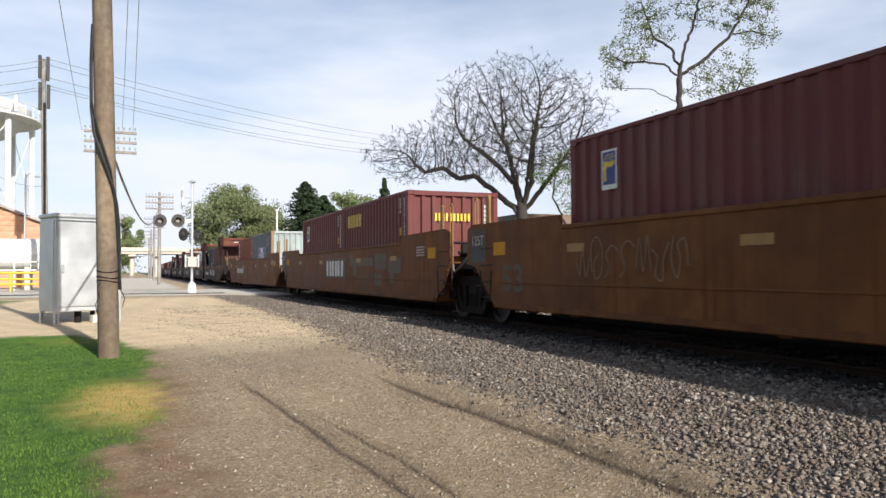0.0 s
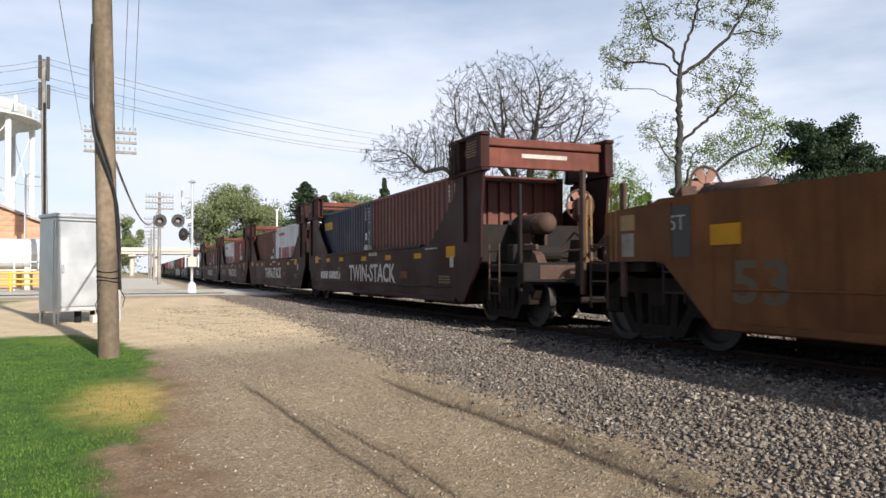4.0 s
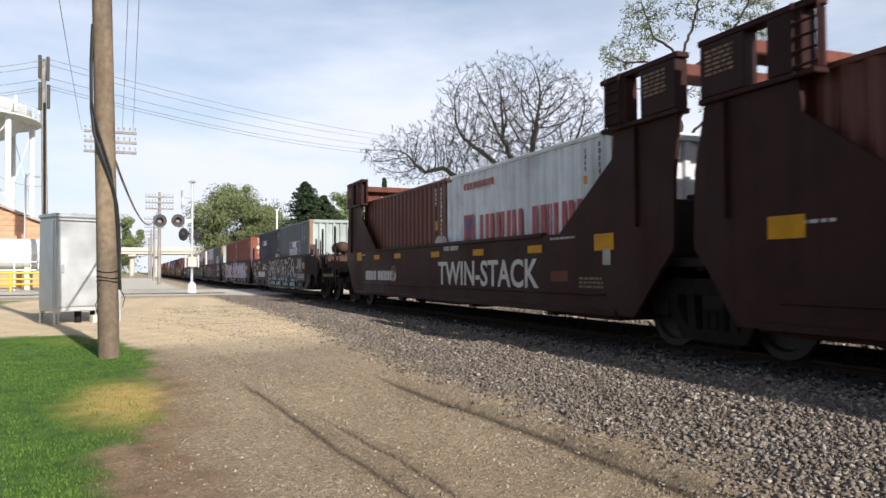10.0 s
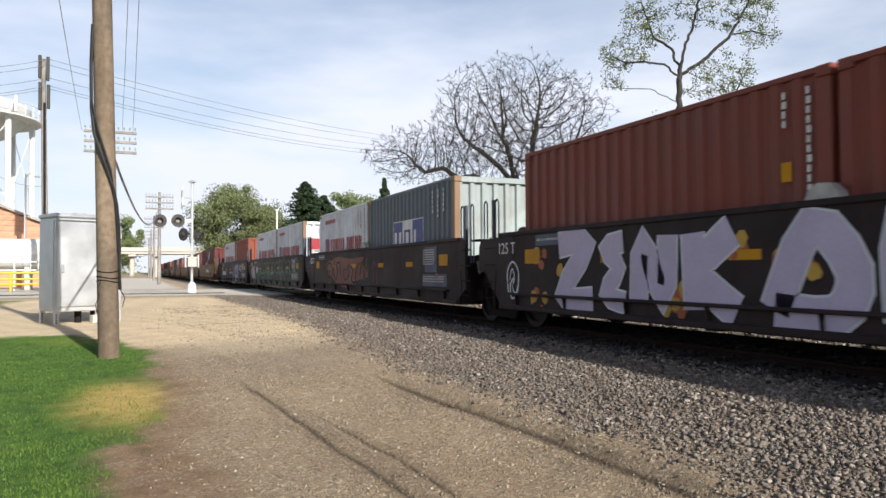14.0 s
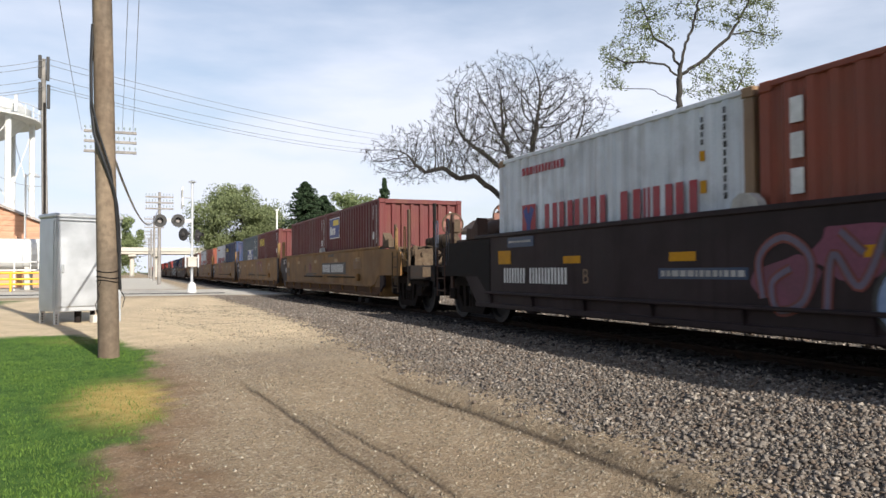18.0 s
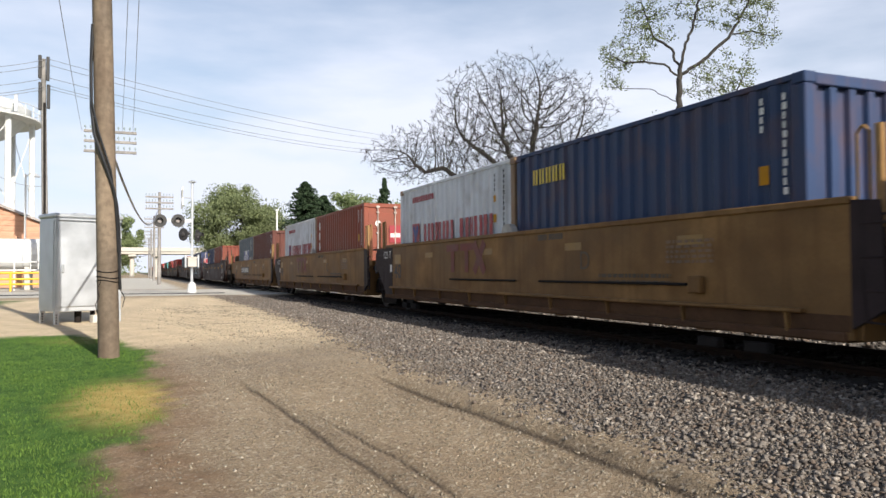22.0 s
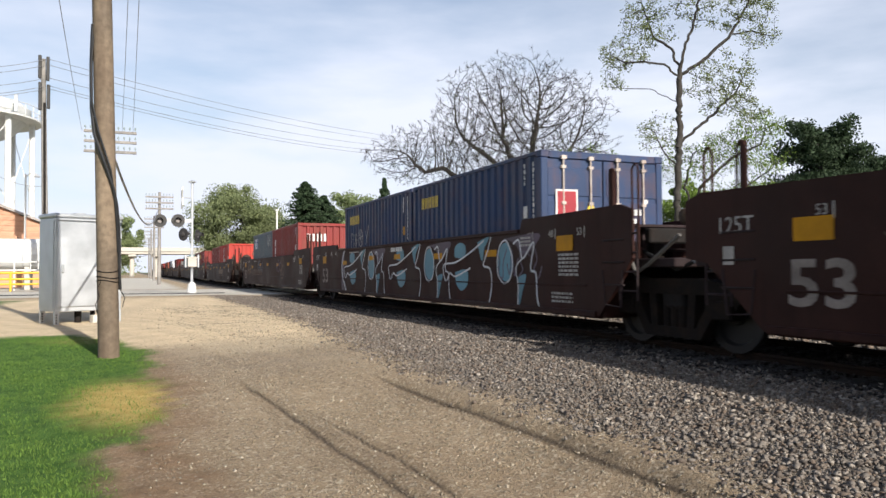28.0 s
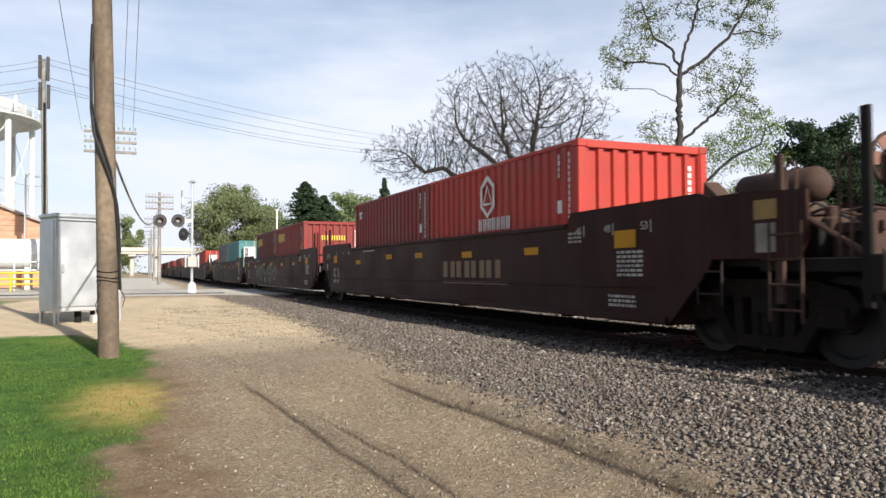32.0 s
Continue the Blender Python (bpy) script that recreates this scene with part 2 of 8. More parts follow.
    def mesh(self, name, mat, smooth=False):
        me = bpy.data.meshes.new(name)
        me.from_pydata(self.v, [], self.f)
        bm = bmesh.new()
        bm.from_mesh(me)
        bmesh.ops.recalc_face_normals(bm, faces=bm.faces)
        bm.to_mesh(me)
        bm.free()
        me.materials.append(mat)
        if smooth:
            me.polygons.foreach_set("use_smooth", [True] * len(me.polygons))
            me.set_sharp_from_angle(angle=radians(40))
        return me


def part(name, geo, mat, parent, label="", smooth=False, at=None):
    ob = new(name, geo if isinstance(geo, bpy.types.Mesh) else geo.mesh(name, mat, smooth))
    ob.parent = parent
    if at is not None:
        ob.matrix_basis = at
    return tagged(ob, label) if label else ob


def thing(name, label, category, at=None, group="", kind=""):
    ob = new(name)
    ob.empty_display_size = 0.2
    if at is not None:
        ob.matrix_basis = at
    return tagged(ob, label, category, group, kind)


def solid(name, geo, mat, label, category, at=None, group="", kind="", smooth=False):
    ob = new(name, geo.mesh(name, mat, smooth))
    if at is not None:
        ob.matrix_basis = at
    return tagged(ob, label, category, group, kind)


def fast_mesh(name, verts, faces, mat, smooth=False):
    """A large mesh from arrays of vertices and of equal-sided faces."""
    verts, faces = np.asarray(verts, "f"), np.asarray(faces, "i")
    me = bpy.data.meshes.new(name)
    me.vertices.add(len(verts))
    me.vertices.foreach_set("co", verts.ravel())
    k = faces.shape[1]
    me.loops.add(faces.size)
    me.loops.foreach_set("vertex_index", faces.ravel())
    me.polygons.add(len(faces))
    me.polygons.foreach_set("loop_start", np.arange(0, faces.size, k, dtype="i"))
    if smooth:
        me.polygons.foreach_set("use_smooth", np.ones(len(faces), bool))
    me.update(calc_edges=True)
    me.validate()
    me.materials.append(mat)
    return me
# ---- ground ----
TRACK_X = 7.35          # centre line of the track
CURVE_Y, CURVE_R = 330.0, 900.0   # where the track begins to bend, and its radius


def smooth01(t):
    t = np.clip(t, 0, 1)
    return t * t * (3 - 2 * t)


def wobble(x, y, s, seed=0.0):
    """Soft value noise on arrays, about -1 to 1."""
    a = np.sin(x * s * 1.7 + y * s * 0.9 + seed * 3.1) + np.sin(y * s * 2.3 - x * s * 1.1 + seed * 5.7 + 1.3)
    b = np.sin(x * s * 4.1 - y * s * 3.3 + seed) * np.sin(y * s * 5.2 + x * s * 2.9 + seed * 2)
    return 0.35 * a + 0.35 * b


RUTS = [  # wheel tracks in the drive: points along, width, depth
    ([(1.02, 9.4), (1.21, 8.08), (1.33, 7.26), (1.44, 6.32), (1.55, 5.34), (1.66, 4.5), (1.75, 3.0)], 0.16, 0.035),
    ([(1.45, 7.6), (1.68, 6.5), (1.83, 5.72), (1.91, 4.9), (1.95, 4.3), (2.0, 3.0)], 0.10, 0.022),
    ([(2.60, 9.2), (2.74, 8.26), (2.89, 7.36), (3.04, 6.43), (3.14, 5.62), (3.18, 4.86), (3.2, 4.29), (3.22, 3.0)], 0.17, 0.06),
]
RUT_LINES = []
for pts, w, d in RUTS:
    ys, xs = [p[1] for p in pts][::-1], [p[0] for p in pts][::-1]
    RUT_LINES.append((ys, xs, w, d))


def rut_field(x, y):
    """How deep each wheel track lies here, and its darkening: painted edge shadow and packed soil."""
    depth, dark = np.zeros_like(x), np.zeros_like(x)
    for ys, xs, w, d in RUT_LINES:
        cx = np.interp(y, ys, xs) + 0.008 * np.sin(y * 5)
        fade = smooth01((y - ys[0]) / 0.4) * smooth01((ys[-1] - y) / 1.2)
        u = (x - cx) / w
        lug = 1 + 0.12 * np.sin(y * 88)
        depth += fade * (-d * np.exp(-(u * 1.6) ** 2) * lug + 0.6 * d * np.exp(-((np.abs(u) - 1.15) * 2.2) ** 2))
        # narrow term: painted shadow of the rut's edge; wide term: packed soil
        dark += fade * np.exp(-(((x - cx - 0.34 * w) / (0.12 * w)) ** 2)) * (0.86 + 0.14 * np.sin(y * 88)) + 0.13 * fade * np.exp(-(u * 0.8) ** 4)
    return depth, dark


def base_height(x, y):
    prof = np.interp(y, [-50, 3, 6, 10.5, 14.2, 20, 30, 45, 60, 3000], [-.6, -.56, -.47, -.2, 0, .02, -.03, -.03, 0, 0])
    bed = np.clip((x - 2.8) / 2.4, 0, 1)
    bed = bed * (1 - smooth01((x - 11.0) / 2.2))
    z = prof * (1 - bed) - (0.105 - 0.055 * smooth01((x - 8.4) / 0.5)) * bed
    cross = smooth01((y - 33) / 0.8) * smooth01((45.5 - y) / 0.8)   # the road climbs level with the rails
    z = z * (1 - cross) - 0.035 * cross
    right = smooth01((x - 11) / 4)
    return z * (1 - right * (1 - cross)) - 0.35 * right * (1 - cross)


def ground_height(x, y):
    x, y = np.asarray(x, float), np.asarray(y, float)
    near = smooth01((60 - np.abs(y)) / 20)
    d, _ = rut_field(x, y)
    return base_height(x, y) + near * (0.012 * wobble(x, y, 1.1) + 0.008 * wobble(x, y, 3.7, 2)) + d


def grass_mask(x, y):
    edge = np.interp(y, [2, 5.3, 6.4, 7.4, 8.3, 9.7, 11.3, 12.6, 13.4, 14], [-0.1, -0.06, -0.1, 0.25, 0.42, 0.12, 0.30, -0.2, -0.9, -6])
    m = smooth01((edge - x + 0.16 * wobble(x, y, 2.2) + 0.10 * wobble(x, y, 7.0, 3)) / 0.35 + 0.4)
    far = smooth01((-3.4 - x + 0.3 * wobble(x, y, 1.0, 4)) / 0.6) * smooth01((y - 12) / 1.5) * smooth01((31 - y) / 2)
    m = np.maximum(m * smooth01((13.7 - y + 0.2 * wobble(x, y, 2)) / 0.5), far)
    right = smooth01((x - 13) / 2)
    beyond = smooth01((y - 60) / 10) * smooth01((-12 - x) / 6)
    road = smooth01((y - 32.5) / 0.8) * smooth01((46 - y) / 0.8)
    bare = smooth01(1.1 - np.hypot((x + 0.02) / 0.42, (y - 6.2) / 0.35) + 0.3 * wobble(x, y, 5))
    return np.clip(np.maximum(np.maximum(m, right), beyond) * (1 - road) - 0.9 * bare * (x < 1), 0, 1)


def toe_line(y):
    """Where the ballast shoulder ends on the drive."""
    return np.interp(y, [3, 4.3, 5.2, 6.4, 8.3, 10, 14], [3.46, 3.46, 3.44, 3.34, 3.12, 2.95, 2.9])


def grid_lines(segments):
    out = []
    for a, b, n in segments:
        out += list(np.linspace(a, b, n, endpoint=False))
    return np.array(out + [segments[-1][1]])


gx = grid_lines([(-2500, -300, 8), (-300, -40, 16), (-40, -8, 20), (-8, -3, 26), (-3, 0.8, 44), (0.8, 3.7, 145), (3.7, 5.6, 30), (5.6, 12, 22), (12, 40, 16), (40, 300, 16), (300, 2500, 8)])
gy = grid_lines([(-2000, -60, 8), (-60, 2.5, 14), (2.5, 10, 230), (10, 18, 66), (18, 33, 26), (33, 46, 30), (46, 120, 24), (120, 600, 16), (600, 4000, 10)])
GX, GY = np.meshgrid(gx, gy, indexing="ij")
GZ = ground_height(GX, GY)
nx, ny = len(gx), len(gy)
gi = np.arange(nx * ny).reshape(nx, ny)
gfaces = np.stack([gi[:-1, :-1], gi[1:, :-1], gi[1:, 1:], gi[:-1, 1:]], -1).reshape(-1, 4)


def ground_material():
    m = bpy.data.materials.new("ground_earth")
    m.use_nodes = True
    n, l = m.node_tree.nodes, m.node_tree.links
    b = n["Principled BSDF"]
    b.inputs["Roughness"].default_value = 0.95
    b.inputs["Specular IOR Level"].default_value = 0.15
    co = n.new("ShaderNodeNewGeometry")

    def tex(scale, detail=6, rough=0.6):
        t = n.new("ShaderNodeTexNoise")
        t.inputs["Scale"].default_value, t.inputs["Detail"].default_value, t.inputs["Roughness"].default_value = scale, detail, rough
        l.new(co.outputs["Position"], t.inputs["Vector"])
        return t.outputs["Fac"]

    def two(fac, a, b_, lo=0.35, hi=0.65):
        r = n.new("ShaderNodeValToRGB")
        r.color_ramp.elements[0].position, r.color_ramp.elements[1].position = lo, hi
        r.color_ramp.elements[0].color, r.color_ramp.elements[1].color = (*a, 1), (*b_, 1)
        l.new(fac, r.inputs["Fac"])
        return r.outputs["Color"]

    def mix(fac, a, b_):
        x = n.new("ShaderNodeMixRGB")
        if isinstance(fac, float):
            x.inputs["Fac"].default_value = fac
        else:
            l.new(fac, x.inputs["Fac"])
        l.new(a, x.inputs["Color1"])
        l.new(b_, x.inputs["Color2"])
        return x.outputs["Color"]

    def attr(name):
        a = n.new("ShaderNodeAttribute")
        a.attribute_name = name
        return a.outputs["Fac"]

    big, mid, fine = tex(0.7), tex(6.0), tex(70.0, 4, 0.7)
    dirt = mix(mid, two(big, (0.29, 0.215, 0.136), (0.41, 0.31, 0.20)), two(fine, (0.115, 0.080, 0.052), (0.55, 0.435, 0.30)))
    specks = n.new("ShaderNodeTexVoronoi")
    specks.inputs["Scale"].default_value = 42.0
    l.new(co.outputs["Position"], specks.inputs["Vector"])
    spl = n.new("ShaderNodeSeparateColor")
    l.new(specks.outputs["Color"], spl.inputs[0])
    dirt = mix(two(spl.outputs[1], (0, 0, 0), (0.55, 0.55, 0.55), 0.70, 0.78), dirt, two(spl.outputs[0], (0.13, 0.10, 0.075), (0.62, 0.53, 0.40), 0.3, 0.7))
    dirt = mix(attr("brown"), dirt, two(mid, (0.14, 0.080, 0.043), (0.27, 0.165, 0.095)))
    pale = two(fine, (0.50, 0.385, 0.245), (0.90, 0.73, 0.50), 0.28, 0.68)
    dirt = mix(attr("pale"), dirt, pale)
    vor = n.new("ShaderNodeTexVoronoi")
    vor.inputs["Scale"].default_value = 26.0
    l.new(co.outputs["Position"], vor.inputs["Vector"])
    sep = n.new("ShaderNodeSeparateColor")
    l.new(vor.outputs["Color"], sep.inputs[0])
    stones = two(sep.outputs[0], (0.10, 0.085, 0.07), (0.30, 0.255, 0.21), 0.0, 1.0)
    dirt = mix(attr("gravel"), dirt, stones)
    # dark colour for the painted edge shadow and the packed soil
    rut_shade_soil = two(fine, (0.05, 0.038, 0.028), (0.10, 0.075, 0.055))
    dirt = mix(attr("rut_shade_soil"), dirt, rut_shade_soil)
    # the train's shade is mixed into the ground colour
    dirt = mix(attr("train_shade"), dirt, two(mid, (0.018, 0.016, 0.015), (0.045, 0.04, 0.036)))
    grass = two(mid, (0.045, 0.10, 0.018), (0.085, 0.165, 0.035))
    grass = mix(attr("dry"), grass, two(mid, (0.44, 0.30, 0.09), (0.58, 0.41, 0.15)))
    col = mix(attr("grass"), dirt, grass)
    l.new(mix(attr("road"), col, two(mid, (0.47, 0.44, 0.385), (0.57, 0.535, 0.47))), b.inputs["Base Color"])
    bump = n.new("ShaderNodeBump")
    bump.inputs["Strength"].default_value, bump.inputs["Distance"].default_value = 1.0, 0.035
    addn = n.new("ShaderNodeMath")
    addn.operation = "ADD"
    l.new(fine, addn.inputs[0])
    l.new(mid, addn.inputs[1])
    l.new(addn.outputs[0], bump.inputs["Height"])
    l.new(bump.outputs[0], b.inputs["Normal"])
    return m


ground_mat = ground_material()
ground = new("ground", fast_mesh("ground", np.stack([GX, GY, GZ], -1).reshape(-1, 3), gfaces, ground_mat, True))
tagged(ground, "dirt drive, gravel shoulder and mown grass beside a railway", "ground", kind="structure")


def set_mask(name, values):
    a = ground.data.attributes.new(name, "FLOAT", "POINT")
    a.data.foreach_set("value", np.clip(values, 0, 1).astype("f").ravel())


def bell(x, y, cx, cy, rx, ry):
    return smooth01(1.5 - np.hypot((x - cx) / rx, (y - cy) / ry))


W1, W2 = wobble(GX, GY, 1.6), wobble(GX, GY, 5.0, 7)
GRASS = grass_mask(GX, GY)
set_mask("grass", GRASS)
set_mask("dry", bell(GX + 0.1 * W2, GY + 0.2 * W1, 0.0, 8.2, 0.55, 0.95) * 0.95 + bell(GX, GY, -0.3, 12.7, 0.9, 0.5) * 0.3)
set_mask("brown", smooth01((0.9 - GX + 0.25 * W1) / 0.7) * smooth01((12.5 - GY) / 2) * (0.62 + 0.25 * W2) + bell(GX, GY, 2.2, 4.0, 0.7, 2.0) * 0.15)
set_mask("pale", smooth01((GY - 9.9 + 0.9 * W1) / 2.6) * smooth01((3.6 - GX + 0.3 * W1) / 1.2) * smooth01((33 - GY) / 4) * (0.75 + 0.25 * W2))
toe = toe_line(GY) + 0.12 * wobble(GX * 0 + 1, GY, 1.3)
set_mask("gravel", np.maximum(smooth01((GX - toe + 0.1 + 0.2 * W2) / 0.8) * smooth01((33.3 - GY) / 1.0) * smooth01((13.5 - GX) / 1),
                              0.45 * bell(GX, GY, 1.6, 10.6, 1.5, 1.4) * (0.6 + 0.4 * W2)) + smooth01((GY - 45) / 1) * smooth01((GX - 4.0) / 0.5) * smooth01((12 - GX) / 1))
# mask of the painted train shade, from beside the near rail to the far side
set_mask("train_shade", smooth01((GX - 5.4 + 0.15 * W2) / 1.0) * smooth01((8.75 - GX) / 0.3) * (1 - smooth01((GY - 33) / 0.5) * smooth01((46 - GY) / 0.5)) * 0.95)
set_mask("rut_shade_soil", rut_field(GX, GY)[1])
set_mask("road", np.maximum(smooth01((GY - 33.6) / 0.3) * smooth01((45.2 - GY) / 0.3),
                            smooth01((GY - 45) / 1.5) * smooth01((3.2 - GX) / 1.2) * smooth01((GX + 9) / 2) * smooth01((150 - GY) / 10)))


# dark strip along the near edge of the road
strip = Geo().box(-5.5, 5.5, -0.12, 0.12, -0.02, 0.012, 0.006)
solid("road_joint", strip, material("dark_road_strip", (0.045, 0.043, 0.042), 0.9, 0, 0.2, 30, 0.2, 2, 0.2), "dark strip along the road edge", "road edge", at=pose(-1.6, 36.3, 0.0, 0, 0, -8), kind="structure")


# ---- track ----
def track_point(s):
    """Centre line of the track at s metres ahead: x, y and heading."""
    if s <= CURVE_Y:
        return TRACK_X, s, 0.0
    a = (s - CURVE_Y) / CURVE_R
    return TRACK_X + CURVE_R * (1 - math.cos(a)), CURVE_Y + CURVE_R * math.sin(a), a


rail_top = material("rail_steel", (0.018, 0.0125, 0.010), 0.85, 0.0, 0.15, 30, 0.2, 2, 0.1, 40, (0.03, 0.016, 0.01), 0.5, spec=0.08)
RAIL = [(-0.036, 0.0), (0.036, 0.0), (0.036, -0.035), (0.010, -0.05), (0.010, -0.15), (0.07, -0.165), (0.07, -0.18), (-0.07, -0.18), (-0.07, -0.165), (-0.010, -0.15), (-0.010, -0.05), (-0.036, -0.035)]
for side in (-0.7535, 0.7535):
    g = Geo()
    stations = [-60, 0, 40, 80, 160, 240, 330] + [330 + 20 * i for i in range(1, 15)]
    rings = []
    for s in stations:
        x, y, a = track_point(s)
        rings += [(x + (side + u) * math.cos(a), y - (side + u) * math.sin(a), w) for u, w in RAIL]
    k = len(RAIL)
    g.add(rings, [(i * k + j, i * k + (j + 1) % k, (i + 1) * k + (j + 1) % k, (i + 1) * k + j) for i in range(len(stations) - 1) for j in range(k)])
    solid("rail", g, rail_top, "steel running rail on wooden ties", "rail", kind="structure")
tie_geo = Geo().box(-1.3, 1.3, -0.115, 0.115, -0.36, -0.088, 0.01)
tie_mesh = tie_geo.mesh("tie", wood_tie)
track_bed = thing("railway_track", "creosoted wooden ties bedded in ballast", "railway track", kind="structure")
for i in range(150):
    y = -12 + i * 0.5
    if 33 < y < 46:
        continue
    part("tie", tie_mesh, None, track_bed, at=pose(TRACK_X + random.uniform(-0.03, 0.03), y + random.uniform(-0.02, 0.02), 0, 0, 0, random.uniform(-0.6, 0.6)))


# ---- ballast stones ----
def stones(name, count, x_range, y_range, size, mat, label, density=None, lift=0.35):
    rng = np.random.default_rng(5)
    wedge = np.array([(1, 0, -0.75), (-0.55, 0.85, -0.75), (-0.55, -0.85, -0.75), (0.8, 0.2, 0.75), (-0.5, 0.65, 0.75), (-0.35, -0.8, 0.75)], float)
    tri = np.array([(0, 2, 1), (3, 4, 5), (0, 1, 4), (0, 4, 3), (1, 2, 5), (1, 5, 4), (2, 0, 3), (2, 3, 5)])
    x, y = rng.uniform(*x_range, count), y_range[0] + (y_range[1] - y_range[0]) * rng.uniform(0, 1, count) ** 1.7
    if density is not None:
        keep = rng.uniform(0, 1, count) < density(x, y)
        x, y = x[keep], y[keep]
    n = len(x)
    r = size * np.exp(np.clip(rng.normal(0, 0.45, n), -0.9, 0.85))
    a = rng.uniform(0, 6.283, n)
    v = wedge[None] * rng.uniform(0.55, 1.3, (n, 1, 3)) * r[:, None, None]
    v += rng.normal(0, 0.2, (n, 6, 3)) * r[:, None, None]
    tilt = rng.uniform(-1.5, 1.5, n)
    ct, st = np.cos(tilt)[:, None], np.sin(tilt)[:, None]
    v = np.stack([v[..., 0], v[..., 1] * ct - v[..., 2] * st, (v[..., 1] * st + v[..., 2] * ct) * 0.7], -1)
    ca, sa = np.cos(a)[:, None], np.sin(a)[:, None]
    v = np.stack([v[..., 0] * ca - v[..., 1] * sa, v[..., 0] * sa + v[..., 1] * ca, v[..., 2]], -1)
    v += np.stack([x, y, ground_height(x, y) + lift * r], -1)[:, None]
    f = tri[None] + 6 * np.arange(n)[:, None, None]
    ob = new(name, fast_mesh(name, v.reshape(-1, 3), f.reshape(-1, 3), mat))
    return tagged(ob, label, "gravel", kind="stuff")


def stone_material(name, dark, light, warm, top=(0.52, 0.47, 0.43)):
    m = bpy.data.materials.new(name)
    m.use_nodes = True
    n, l = m.node_tree.nodes, m.node_tree.links
    b = n["Principled BSDF"]
    b.inputs["Roughness"].default_value = 0.9
    b.inputs["Specular IOR Level"].default_value = 0.25
    geo = n.new("ShaderNodeNewGeometry")
    r = n.new("ShaderNodeValToRGB")
    for pos, c in ((0.25, warm), (0.5, tuple(0.5 * (u + w) for u, w in zip(dark, light))), (0.86, light)):
        e = r.color_ramp.elements.new(pos)
        e.color = (*c, 1)
    r.color_ramp.elements[0].color = (*dark, 1)
    r.color_ramp.elements[-1].color = (*top, 1)
    l.new(geo.outputs["Random Per Island"], r.inputs["Fac"])
    t = n.new("ShaderNodeTexNoise")
    t.inputs["Scale"].default_value = 60.0
    l.new(geo.outputs["Position"], t.inputs["Vector"])
    mx = n.new("ShaderNodeMixRGB")
    mx.blend_type = "MULTIPLY"
    mx.inputs["Fac"].default_value = 0.5
    l.new(r.outputs["Color"], mx.inputs["Color1"])
    l.new(t.outputs["Fac"], mx.inputs["Color2"])
    l.new(mx.outputs["Color"], b.inputs["Base Color"])
    return m


ballast_mat = stone_material("ballast_stone", (0.10, 0.085, 0.074), (0.26, 0.226, 0.194), (0.19, 0.142, 0.108), (0.43, 0.375, 0.315))
pebble_mat = stone_material("drive_pebble", (0.20, 0.165, 0.12), (0.40, 0.34, 0.25), (0.28, 0.215, 0.14), (0.52, 0.45, 0.35))


def on_shoulder(x, y):
    return smooth01((x - toe_line(y) + 0.25 + 0.2 * wobble(x, y, 3.0)) / 0.95) * (y < 33)


# near-black copy of the ballast colours, standing for the train's shade
shaded_stone_mat = stone_material("shaded_ballast_stone", (0.018, 0.016, 0.015), (0.06, 0.054, 0.05), (0.035, 0.027, 0.022), (0.09, 0.08, 0.072))


def unshaded_share(x, y):
    """How much of the ballast is left without the train's painted shade here."""
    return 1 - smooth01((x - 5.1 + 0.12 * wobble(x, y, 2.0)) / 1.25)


stones("ballast", 150000, (2.5, 6.6), (2.2, 33), 0.0125, ballast_mat, "crushed grey and brown ballast stones on the shoulder", lambda x, y: on_shoulder(x, y) * unshaded_share(x, y))
stones("track_ballast", 30000, (5.2, 8.6), (2.2, 33), 0.018, shaded_stone_mat, "ballast with the train's shade put into its colour", lambda x, y: on_shoulder(x, y) * (1 - unshaded_share(x, y)))
stones("far_ballast", 9000, (8.6, 12.0), (2.2, 33), 0.026, ballast_mat, "sunlit ballast stones on the far shoulder", on_shoulder)
stones("pebbles", 42000, (0.1, 3.4), (3.4, 22), 0.0068, pebble_mat, "small pale pebbles pressed into the dirt drive",
       lambda x, y: np.clip(0.4 + 0.6 * wobble(x, y, 1.4), 0.12, 1) * (1 - grass_mask(x, y)) * np.clip((x - 0.2) / 1.0, 0.25, 1))


